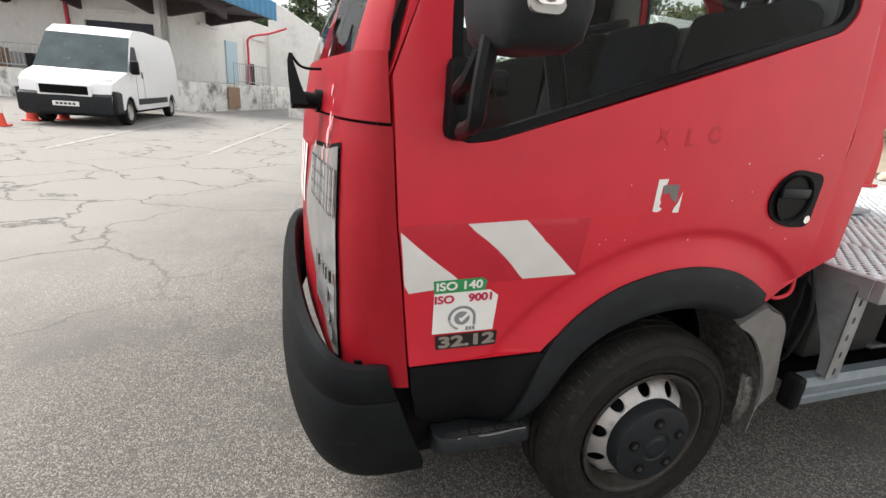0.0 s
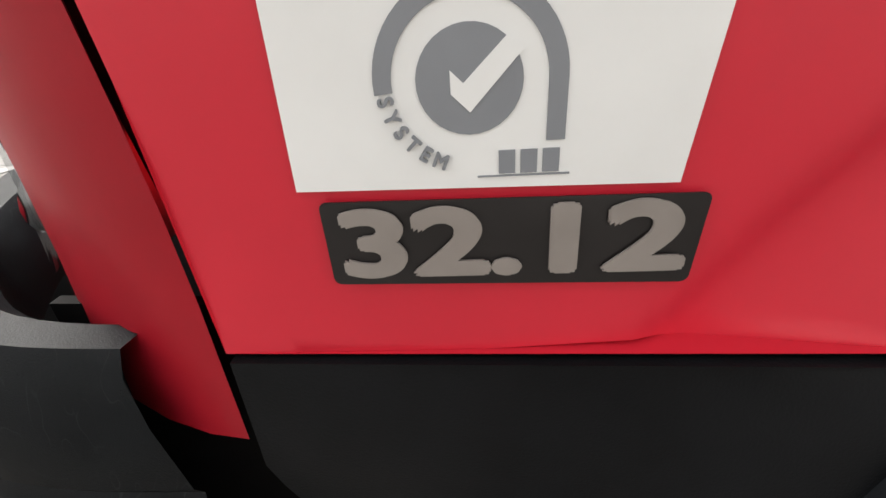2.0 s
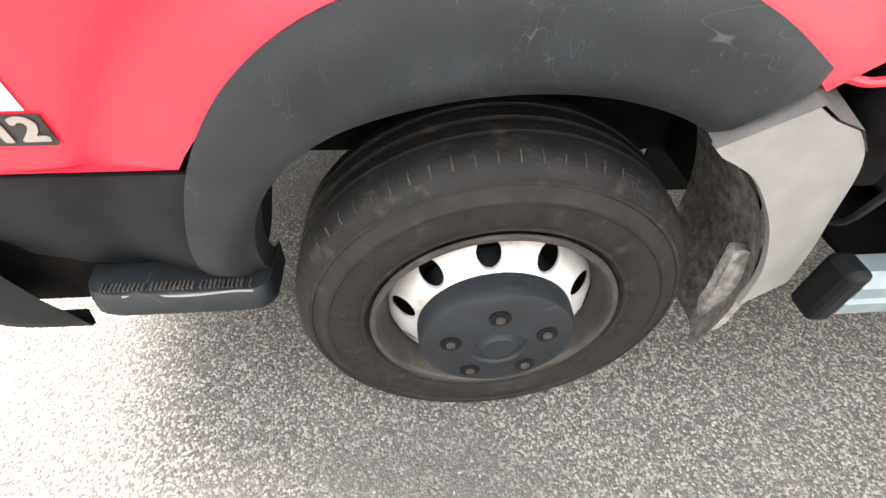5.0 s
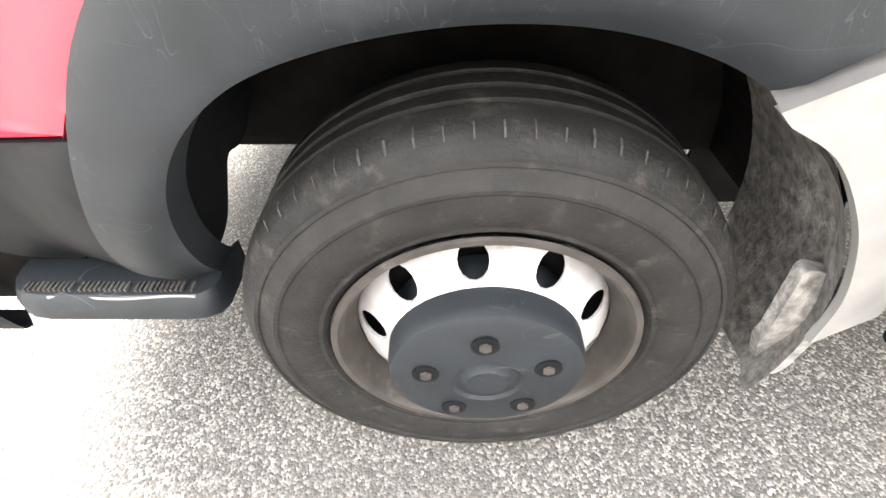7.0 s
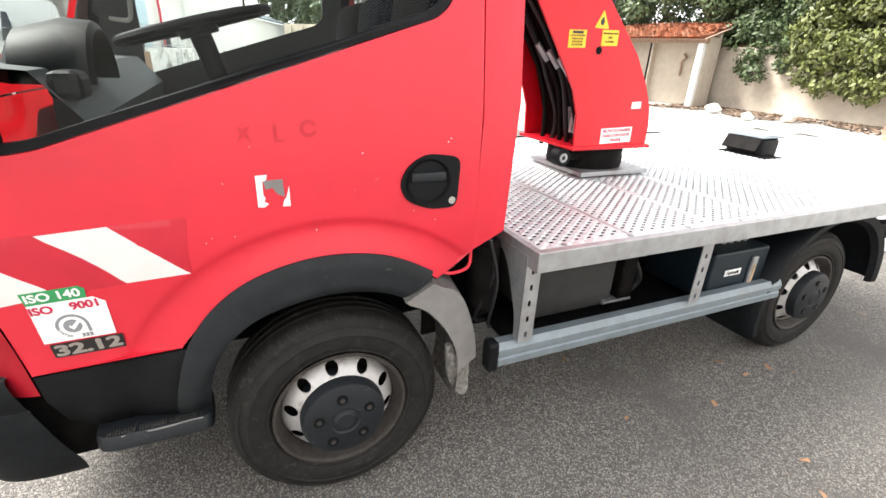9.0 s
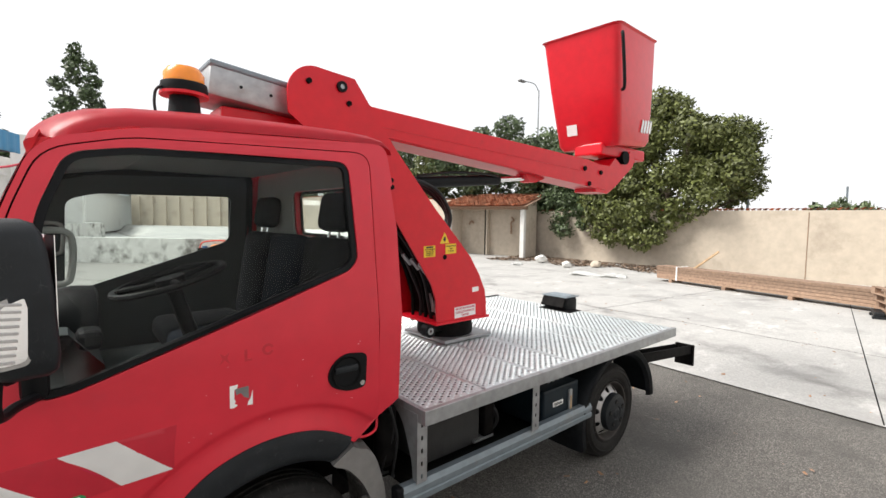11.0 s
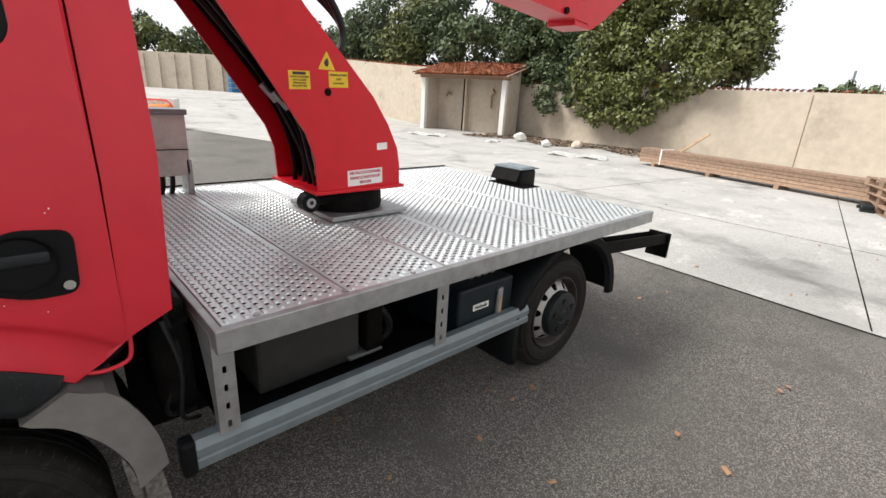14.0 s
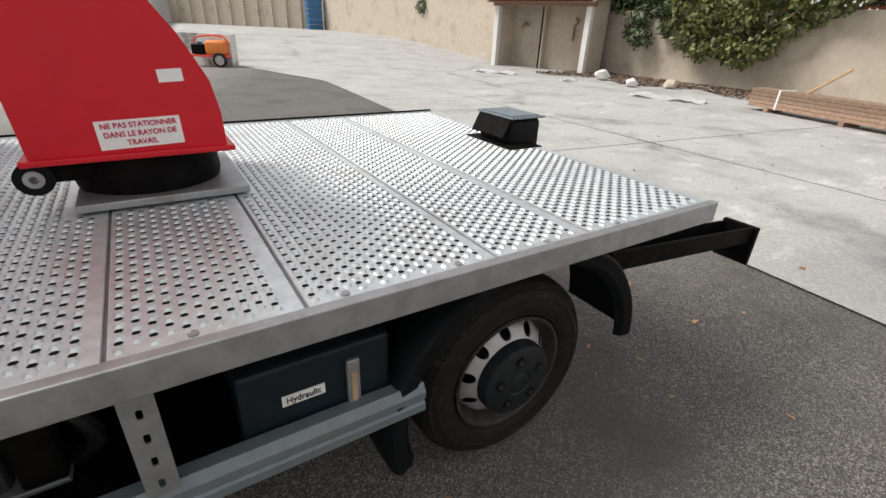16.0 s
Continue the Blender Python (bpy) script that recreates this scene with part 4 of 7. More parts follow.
part("side_guard_rail", loft(bmesh.new(), [[(x, y, z) for y, z in RAIL] for x in (0.545, 2.12)], True, True), DULL_ALU, truck, "ribbed aluminium side guard rail")
part("rail_end_cap", box(bmesh.new(), (0.505, -0.068, 0.420), (0.547, -0.01, 0.540), 0.012), BLACK, truck, "black plastic end cap")

# ---- tower and boom ----
TOWER = ([(1.335, 1.062), (1.815, 1.062), (1.812, 1.16), (1.795, 1.25), (1.735, 1.37), (1.645, 1.50), (1.51, 1.64), (1.31, 1.84), (0.985, 2.20), (0.81, 2.42), (0.70, 2.565)]
         + arc(0.46, 2.43, 0.155, 80, 180, 10) + [(0.31, 2.32), (0.70, 2.03), (0.93, 1.845), (1.03, 1.70), (1.20, 1.455), (1.285, 1.33), (1.325, 1.22)])
TY0, TY1 = 0.66, 1.12
tower = part("boom_tower", sheet(bmesh.new(), TOWER, [], 0.2, 0.012, lambda u, v: (u, TY0, v)), RED_GLOSS, truck, "red curved boom tower plate")
part("tower_plate", sheet(bmesh.new(), TOWER, [], 0.2, 0.012, lambda u, v: (u, TY1, v), (0, -1, 0)), RED_GLOSS, tower)
spine = [(1.812, 1.07), (1.808, 1.16), (1.79, 1.25), (1.73, 1.37), (1.64, 1.495), (1.505, 1.635), (1.305, 1.835), (0.98, 2.195), (0.83, 2.38)]
bm = loft(bmesh.new(), [[(x, TY0 + 0.012, z), (x, TY1 - 0.012, z), (x - 0.009, TY1 - 0.012, z - 0.009), (x - 0.009, TY0 + 0.012, z - 0.009)] for x, z in spine], True, True)
part("tower_cover", bm, RED_GLOSS, tower)
inner = [(1.45, 1.07), (1.44, 1.2), (1.36, 1.42), (1.2, 1.66), (0.9, 2.0), (0.6, 2.25)]
part("tower_web", loft(bmesh.new(), [[(x, TY0 + 0.012, z), (x, TY1 - 0.012, z), (x + 0.01, TY1 - 0.012, z + 0.01), (x + 0.01, TY0 + 0.012, z + 0.01)] for x, z in inner], True, True), GREASE, tower)
part("base_flange", box(bmesh.new(), (1.315, TY0 - 0.018, 1.045), (1.835, TY1 + 0.018, 1.062), 0.004), RED_GLOSS, tower)
part("slewing_ring", lathe(bmesh.new(), [(0.0, 0.928), (0.205, 0.928), (0.21, 0.95), (0.205, 1.03), (0.20, 1.045), (0.0, 1.045)], (1.60, 0.885, 0), 40, "z"), GREASE, tower, "black slewing ring", True)
part("base_plate", box(bmesh.new(), (1.40, 0.645, DZ + 0.008), (1.86, 1.12, 0.928), 0.003), GALV, tower, "worn steel base plate")
part("hose_eye", lathe(bmesh.new(), [(0.018, -0.03), (0.046, -0.03), (0.046, 0.03), (0.018, 0.03), (0.018, -0.03)], (1.325, 0.745, 0.996), 24), BLACK, tower, "black pivot eye", True)
part("eye_bush", lathe(bmesh.new(), [(0.011, -0.034), (0.024, -0.034), (0.024, 0.034), (0.011, 0.034), (0.011, -0.034)], (1.325, 0.745, 0.996), 20), GALV, tower, "", True)
part("eye_arm", box(bmesh.new(), (1.335, 0.735, 0.975), (1.50, 0.79, 1.02), 0.008), GREASE, tower)
BY0, BY1 = 0.76, 1.02
beam = [(0.55, 2.36, 2.58), (0.88, 2.28, 2.46), (3.30, 2.105, 2.36), (3.62, 2.075, 2.315)]
bm = loft(bmesh.new(), [[(x, BY0, a), (x, BY1, a), (x, BY1, b), (x, BY0, b)] for x, a, b in beam], True, True)
bmesh.ops.bevel(bm, geom=[e for e in bm.edges if abs(e.verts[0].co.x - e.verts[1].co.x) > 0.1], offset=0.012, segments=2, affect="EDGES")
boom = part("upper_boom", bm, RED_GLOSS, truck, "red telescopic upper boom")
part("boom_pin", rod(bmesh.new(), (0.615, TY0 - 0.012, 2.505), (0.615, TY1 + 0.012, 2.505), 0.022, 16), GALV, boom)
part("lift_cylinder", rod(bmesh.new(), (1.12, 0.885, 2.01), (2.15, 0.885, 2.10), 0.042, 20), BLACK, boom, "black hydraulic cylinder", True)
part("piston_rod", rod(bmesh.new(), (2.15, 0.885, 2.10), (2.52, 0.885, 2.14), 0.022, 16), CHROME, boom, "polished piston rod", True)
part("cylinder_bracket", sheet(bmesh.new(), [(2.42, 2.18), (2.50, 2.10), (2.58, 2.10), (2.75, 2.16)], [], 0.3, 0.1, lambda u, v: (u, 0.83, v)), RED_GLOSS, boom)

# ---- bumper ----
# rows: height, distance in front of the plan line, the end of the side piece, rise towards the middle
BUMPER = [(0.335, -0.060, -0.735, 0.0), (0.318, -0.034, -0.722, 0.0), (0.332, -0.012, -0.715, 0.0), (0.360, -0.002, -0.715, 0.0), (0.388, 0.003, -0.722, 0.0), (0.425, 0.006, -0.740, 0.01), (0.48, 0.004, -0.762, 0.02),
          (0.560, 0.000, -0.790, 0.035), (0.568, -0.006, -0.793, 0.035), (0.576, 0.000, -0.796, 0.035), (0.620, -0.004, -0.812, 0.05), (0.650, -0.012, -0.822, 0.06), (0.664, -0.022, -0.824, 0.065), (0.665, -0.050, -0.820, 0.065), (0.655, -0.060, -0.812, 0.062), (0.60, -0.066, -0.805, 0.062)]


def bumper_row(z, out, x_end, rise, n=26):
    pts = []
    xf, y0 = -1.085 - out, 0.052 - out * 0.75
    for k in range(n + 1):
        a = k / n * math.pi / 2
        pts.append((x_end + (xf - x_end) * math.sin(a) ** 0.72, y0 + (YC - y0) * (1 - math.cos(a)) ** 1.5, z + rise * math.sin(a) ** 2))
    return mirrored(pts)


bm = loft(bmesh.new(), [bumper_row(*r) for r in BUMPER])
bmesh.ops.solidify(bm, geom=bm.faces[:], thickness=0.010)
bumper = part("bumper", bm, PLASTIC, truck, "dark grey moulded plastic front bumper", True)
for far in (False, True):
    part("inner_valance", sheet(bmesh.new(), [(-0.90, 0.66), (-0.60, 0.66), (-0.60, 0.42), (-0.66, 0.34), (-0.86, 0.34)], [], 0.1, 0.01, lambda u, v: (u, 2 * YC - 0.13 if far else 0.12, v)), GREASE, bumper)
    part("valance_floor", box(bmesh.new(), (-0.90, 2 * YC - 0.40 if far else 0.16, 0.350), (-0.74, 2 * YC - 0.16 if far else 0.40, 0.362)), GREASE, bumper)
part("bumper_bracket", box(bmesh.new(), (-0.88, 0.22, 0.36), (-0.60, 2 * YC - 0.22, 0.60), 0.03), GREASE, bumper)

# ---- rear of the wheel arches, mudguards, flaps ----
for far in (False, True):
    def mir(bm, far=far):
        for v in bm.verts:
            if far:
                v.co.y = 2 * YC - v.co.y
    bm = sheet(bmesh.new(), [(0.205, 0.748), (0.299, 0.800), (0.33, 0.782)] + curve2([(0.37, 0.768), (0.400, 0.735), (0.437, 0.66), (0.470, 0.56), (0.482, 0.462)]) + curve2([(0.402, 0.432), (0.394, 0.513), (0.362, 0.592), (0.323, 0.652), (0.274, 0.705), (0.22, 0.735)]), [], 0.03, 0.012, lambda u, v: (u, -0.032 + 0.02 * smooth01(0.40, 0.47, u), v))
    mir(bm)
    guard = part("mudguard", bm, GREY_PAINT, truck, "grey painted mudguard behind the front wheel", True)
    bm = loft(bmesh.new(), [[(x, y, z + 0.25 * (y + 0.035)) for x, z in ((0.203, 0.750), (0.301, 0.803), (0.331, 0.785), (0.371, 0.771), (0.397, 0.741))] for y in (-0.035, 0.0, 0.10)])
    bmesh.ops.solidify(bm, geom=bm.faces[:], thickness=0.006)
    mir(bm)
    part("guard_top", bm, GREY_PAINT, guard, "", False)
    bm = loft(bmesh.new(), [[(r * math.cos(radians(a)), y, 0.40 + r * math.sin(radians(a))) for y, r in ((-0.022, 0.405), (0.04, 0.43), (0.25, 0.435))] for a in levels(58, -16, 14)])
    bmesh.ops.solidify(bm, geom=bm.faces[:], thickness=0.006)
    mir(bm)
    part("mudguard_liner", bm, DIRT, guard, "mud-caked liner", True)
    bm = sheet(bmesh.new(), rounded([(0.375, 0.52), (0.458, 0.50), (0.470, 0.38), (0.480, 0.295), (0.458, 0.270), (0.424, 0.295), (0.386, 0.38)], 0.02), [], 0.03, 0.02, lambda u, v: (u, 0.012 + 0.010 * math.sin(v * 25), v))
    mir(bm)
    part("mud_flap", bm, DIRT, guard, "mud-splashed rubber flap", True)
    bm = sheet(bmesh.new(), rounded([(0.0, 0.82), (0.0, 0.50), (0.03, 0.455), (0.075, 0.445), (0.11, 0.47), (0.15, 0.56), (0.20, 0.545), (0.26, 0.60), (0.30, 0.82)], 0.025), [], 0.03, 0.008, lambda u, v: (-0.405 + 0.10 * (v - 0.44) + 0.12 * u, 0.055 + u, v))
    mir(bm)
    part("inner_splash_guard", bm, BLACK, truck, "dusty inner splash guard", True)
    # rear wheel mudguard
    bm = loft(bmesh.new(), [[(WB + 0.03 + r * math.cos(radians(a)) * 1.05, y, 0.355 + r * math.sin(radians(a)) * 0.98) for r, y in ((0.425, -0.030), (0.445, -0.055), (0.485, -0.060), (0.500, -0.040), (0.505, 0.03), (0.505, 0.28))] for a in levels(2, 198, 36)])
    bmesh.ops.solidify(bm, geom=bm.faces[:], thickness=0.008)
    mir(bm)
    part("rear_mudguard", bm, PLASTIC, truck, "black plastic rear mudguard", True)

# ---- headlamps, cowl joints, mirrors ----
REFLECTOR = material("lamp_reflector", (0.62, 0.62, 0.63), 0.25, 0.75, grain=0.3, scale=25)
LAMP_GREY = material("lamp_housing", (0.36, 0.355, 0.35), 0.28, 0.45, grain=0.25, scale=12)
for far in (False, True):
    pick = (lambda r: [(x, 2 * YC - y, z) for x, y, z in r]) if far else (lambda r: r)

    def lamp_rows(off, z0, z1, sa, sb, n=16):
        """The lamp tapers to its foot; its outer edge stands almost upright."""
        rows = []
        for i, z in enumerate(levels(z0, z1, n)):
            t = i / n
            b = sa + (sb - sa) * min(1.0, 0.12 + 1.25 * t ** 0.6) * (1 - 0.18 * max(0, t - 0.7) / 0.3)
            rows.append(pick([(x - off, y - off * 0.6, z - 0.03 * k / 8 * t) for k, (x, y, z) in enumerate(nose(z, 8, sa, b))]))
        return rows
    bm = loft(bmesh.new(), lamp_rows(0.002, 0.630, 1.208, 0.415, 0.82))
    bmesh.ops.solidify(bm, geom=bm.faces[:], thickness=-0.004)
    lamp = part("headlamp", bm, BLACK, truck, "tall clear headlamp in a black frame", True)
    bm = loft(bmesh.new(), lamp_rows(0.011, 0.650, 1.196, 0.428, 0.81))
    lens = part("lamp_lens", bm, LENS, lamp, "clear ribbed lens", True)
    lens.visible_shadow = False
    part("lamp_housing", loft(bmesh.new(), lamp_rows(0.005, 0.646, 1.198, 0.427, 0.812)), LAMP_GREY, lamp, "grey lamp bowl", True)
    part("reflector", loft(bmesh.new(), [[(x - 0.0065, y + (0.004 if far else -0.004), z) for x, y, z in pick(nose(z, 8, 0.44, 0.74))] for z in levels(1.035, 1.145, 4)]), REFLECTOR, lamp, "silver upper reflector", True)
    part("reflector", loft(bmesh.new(), [[(x - 0.0065, y + (0.004 if far else -0.004), z) for x, y, z in pick(nose(z, 8, 0.44, 0.69))] for z in levels(0.735, 0.86, 4)]), REFLECTOR, lamp, "silver lower reflector", True)
    for k in range(11):
        s = 0.442 + 0.029 * k
        part("lens_rib", pipe(bmesh.new(), [(x - 0.009, y + (0.0055 if far else -0.0055), z) for x, y, z in pick([nose(z, 1, s, s + 0.01)[0] for z in (1.03, 1.07, 1.11, 1.145)])], 0.0022, 5), LAMP_GREY if k % 2 else CHROME, lamp)
    for k in range(4):
        part("lens_rib", pipe(bmesh.new(), [(x - 0.009, y + (0.0055 if far else -0.0055), z) for x, y, z in pick(nose(1.035 + 0.036 * k, 6, 0.44, 0.74))], 0.0016, 5), BLACK, lamp)
    for k in range(9):
        s = 0.442 + 0.029 * k
        part("lens_rib", pipe(bmesh.new(), [(x - 0.009, y + (0.0055 if far else -0.0055), z) for x, y, z in pick([nose(z, 1, s, s + 0.01)[0] for z in (0.855, 0.87, 0.888)])], 0.003, 5), BLACK if k % 2 else CHROME, lamp)
    for z, s in ((0.81, 0.53), (0.75, 0.50), (0.70, 0.47)):
        p = pick(nose(z, 1, s, s + 0.01))[0]
        part("bulb_cup", lathe(bmesh.new(), [(0.0, 0.002), (0.012, 0.001), (0.022, -0.003), (0.025, -0.005)], (p[0] - 0.004, p[1], p[2]), 16, "x"), CHROME, lamp, "chrome bulb cup", True)
# white hatched vinyl on the front
for k in range(3):
    bm = loft(bmesh.new(), [[(x - 0.004, y - 0.001, z) for x, y, z in nose(z, 6, 0.85 + 0.05 * k + 0.2 * (1.05 - z), 0.88 + 0.05 * k + 0.2 * (1.05 - z))] for z in levels(0.95, 1.15, 5)])
    part("hatched_vinyl", bm, WHITE_VINYL, truck, "white reflective hatching", True)
# front mirror on a bracket
front_mirror = part("front_mirror_arm", rod(bmesh.new(), (-0.945, 0.45, 1.285), (-1.035, 0.44, 1.285), 0.020, 16, 0.024), BLACK, truck, "black front mirror bracket", True)
part("arm_foot", rod(bmesh.new(), (-0.945, 0.45, 1.285), (-0.972, 0.447, 1.285), 0.030, 16), BLACK, front_mirror, "", True)
bm = loft(bmesh.new(), [[(x - 0.02 * t + dx, 0.44 + w * (1 - 0.72 * t), 1.275 + 0.125 * t) for dx, w in ((0.030 * (1 - 0.8 * t), -0.040), (0.030 * (1 - 0.8 * t), 0.040), (-0.014 * (1 - 0.7 * t), 0.030), (-0.014 * (1 - 0.7 * t), -0.030))] for t, x in ((0.0, -1.022), (0.5, -1.022), (0.85, -1.020), (1.0, -1.014))], True, True)
part("mirror_shell", bm, BLACK, front_mirror, "black tapered mirror shell", True)
part("stay_wire", pipe(bmesh.new(), [(-1.030, 0.44, 1.392), (-1.012, 0.445, 1.372), (-0.99, 0.452, 1.366), (-0.955, 0.46, 1.368)], 0.004, 6), BLACK, front_mirror, "", True)
# lacquer peeled from the front of the cowl
PEELED = material("peeled_lacquer", (0.72, 0.33, 0.34), 0.7, grain=0.15, scale=60)
random.seed(31)
flakes = [(random.gauss(0.60, 0.035), random.gauss(1.20, 0.055), random.uniform(0.004, 0.015)) for k in range(34)]
bm = bmesh.new()
for s_, z_, size in flakes:
    ring = []
    for k in range(7):
        a, q = 2 * math.pi * k / 7, random.uniform(0.4, 1.2)
        z = z_ + 1.5 * size * q * math.sin(a)
        x, y, z = nose(z, 1, min(0.75, max(0.45, s_ + 0.6 * size * q * math.cos(a))), 0.8)[0]
        ring.append(bm.verts.new((x - 0.0065, y - 0.003, z)))
    bm.faces.new(ring)
tagged(part("lacquer_flake", bm, PEELED, truck), "pale patches of peeled lacquer on the cowl", kind="stuff")
# wing mirrors
for far in (False, True):
    def fl(p):
        return (p[0], 2 * YC - p[1], p[2]) if far else p
    arms = part("mirror_arm", pipe(bmesh.new(), [fl(p) for p in ((-0.685, 0.05, 1.245), (-0.735, -0.09, 1.265), (-0.762, -0.215, 1.285), (-0.765, -0.235, 1.34), (-0.755, -0.235, 1.43))], 0.0145), BLACK, truck, "black tubular mirror arms", True)
    part("upper_arm", pipe(bmesh.new(), [fl(p) for p in ((-0.70, 0.03, 1.315), (-0.735, -0.05, 1.335), (-0.750, -0.14, 1.355), (-0.745, -0.20, 1.42))], 0.0145), BLACK, arms, "", True)
    part("hinge_block", box(bmesh.new(), fl((-0.735, 0.005, 1.235)), fl((-0.668, 0.075, 1.40)), 0.02), BLACK, arms, "", True)
    # a shell that tapers to its foot, rounded all round
    m = Matrix.Translation(fl((-0.728, -0.235, 0.985))) @ Euler((0, 0, radians(-12 if far else 12))).to_matrix().to_4x4()
    rings = []
    for z, g in ((1.402, 0.35), (1.406, 0.70), (1.422, 0.90), (1.46, 1.0), (1.60, 1.04), (1.70, 1.0), (1.745, 0.92), (1.768, 0.76), (1.778, 0.45)):
        dx = -0.022 * (z - 1.59) / 0.18 * 0.6
        rings.append([(m @ Vector((x * g + dx, y * g, z - 1.0)))[:] for x, y in rounded([(-0.072, -0.095), (0.060, -0.105), (0.066, 0.105), (-0.05, 0.095)], [0.05, 0.025, 0.025, 0.06])])
    shell = part("wing_mirror", loft(bmesh.new(), rings, True, True), PLASTIC, arms, "dark grey wing mirror shell", True)
    o = 1 if far else -1
    m2 = m @ Matrix.Translation((-0.012, o * 0.102, 0.53)) @ Euler((0, radians(7), radians(o * -4))).to_matrix().to_4x4()
    lens = part("repeater_lamp", sheet(bmesh.new(), rounded([(-0.042, 0.060), (0.020, 0.090), (0.034, -0.080), (-0.030, -0.092)], 0.018), [], 0.03, 0.008, lambda u, v: (m2 @ Vector((u, 0, v)))[:], (0, -o, 0)), LAMP_GREY, arms, "clear repeater lamp in the shell", True)
    part("repeater_bowl", sheet(bmesh.new(), rounded([(-0.033, 0.050), (0.013, 0.076), (0.026, -0.070), (-0.024, -0.082)], 0.014), [], 0.03, 0.004, lambda u, v: (m2 @ Vector((u, o * 0.004, v)))[:], (0, -o, 0)), CHROME, arms, "silver lamp bowl", True)
    for k in range(9):
        z = 0.055 - 0.016 * k
        part("repeater_rib", box(bmesh.new(), (-0.032 + 0.001 * k, -0.004, z), (0.004, 0.004, z + 0.006), 0.001, m2 @ Matrix.Translation((0, o * 0.005, 0))), RIM, arms)
    part("mirror_glass", box(bmesh.new(), (0.066, -0.08, 0.44), (0.068, 0.08, 0.74), 0, m), CHROME, arms, "mirror glass")
# beacon
beacon = part("warning_beacon", rod(bmesh.new(), (-0.20, 0.52, 2.10), (-0.20, 0.52, 2.285), 0.075, 24, 0.055), BLACK, truck, "amber warning beacon on a black foot", True)
part("beacon_base", lathe(bmesh.new(), [(0.0, 2.31), (0.088, 2.31), (0.092, 2.33), (0.088, 2.355), (0.0, 2.36)], (-0.20, 0.52, -0.025), 28, "z"), BLACK, beacon, "", True)
part("beacon_ring", lathe(bmesh.new(), [(0.0, 2.30), (0.094, 2.302), (0.094, 2.314), (0.0, 2.316)], (-0.20, 0.52, -0.025), 28, "z"), RED_GLOSS, beacon, "", True)
part("beacon_lens", lathe(bmesh.new(), [(0.078, 2.355), (0.078, 2.395), (0.06, 2.42), (0.0, 2.425)], (-0.20, 0.52, -0.025), 28, "z"), ORANGE, beacon, "amber lens", True)
part("beacon_cable", pipe(bmesh.new(), [(-0.27, 0.50, 2.31), (-0.31, 0.49, 2.28), (-0.31, 0.49, 2.19), (-0.26, 0.50, 2.14)], 0.006), HOSE, beacon)

# ---- door furniture ----
handle_plate = part("door_handle", sheet(bmesh.new(), rounded([(0.185, 1.125), (0.21, 1.175), (0.265, 1.208), (0.372, 1.195), (0.365, 1.045), (0.275, 1.045), (0.205, 1.075)], 0.03), [], 0.03, 0.012, lambda u, v: flank(u, v, -0.006)), BLACK, truck, "black recessed door handle", True)
part("handle_cup", lathe(bmesh.new(), [(0.060, -0.006), (0.066, -0.010), (0.064, -0.004), (0.05, 0.006), (0.0, 0.008)], flank(0.272, 1.128, -0.004), 32), GREASE, handle_plate, "", True)
part("handle_lever", box(bmesh.new(), (0.218, side_y(0.27, 1.13) - 0.016, 1.128), (0.325, side_y(0.27, 1.13) - 0.002, 1.157), 0.007), PLASTIC, handle_plate, "", True)
part("keyhole", rod(bmesh.new(), flank(0.347, 1.068, -0.010), flank(0.347, 1.068, 0.0), 0.0115, 16), CHROME, handle_plate, "chrome key barrel")
part("pull_loop", pipe(bmesh.new(), [(0.445, 0.02, 0.90), (0.442, 0.01, 0.84), (0.425, 0.008, 0.815), (0.38, 0.005, 0.808), (0.345, 0.005, 0.815)], 0.006), RED, truck, "red painted wire loop", True)

# ---- stickers on the door ----
def sticker(name, poly, mat, label, off=-0.0016, holes=(), parent=None, step=0.02):
    return part(name, sheet(bmesh.new(), poly, holes, step, 0.0008, lambda u, v: flank(u, v, off)), mat, parent or truck, label, True)


sticker("carmine_stripe", [(-0.812, 1.042), (-0.660, 1.054), (-0.352, 1.074), (-0.360, 0.924), (-0.505, 0.911), (-0.782, 0.880)], CARMINE_VINYL, "faded carmine reflective band", -0.0010)
sticker("grey_stripe", [(-0.660, 1.051), (-0.518, 1.063), (-0.364, 0.922), (-0.506, 0.912)], GREY_VINYL, "grey reflective stripe")
sticker("grey_stripe", [(-0.812, 1.028), (-0.796, 0.895), (-0.784, 0.874), (-0.66, 0.895), (-0.672, 0.915)], GREY_VINYL, "grey reflective triangle")
sticker("mark_bar", [(-0.603, 0.998), (-0.601, 1.000), (-0.562, 0.966), (-0.564, 0.964)], CARMINE_INK, "", -0.0022)
WH = [(-0.717, 0.756), (-0.561, 0.767), (-0.562, 0.868), (-0.585, 0.884), (-0.597, 0.883), (-0.7225, 0.872)]
certificate = sticker("certificate_sticker", WH, WHITE_VINYL, "white certificate sticker with carmine letters and grey tick", -0.0022)
sticker("green_strip", [(-0.7225, 0.8725), (-0.598, 0.8835), (-0.596, 0.909), (-0.608, 0.918), (-0.728, 0.907)], GREEN_VINYL, "green strip with white letters", -0.0024, parent=certificate)


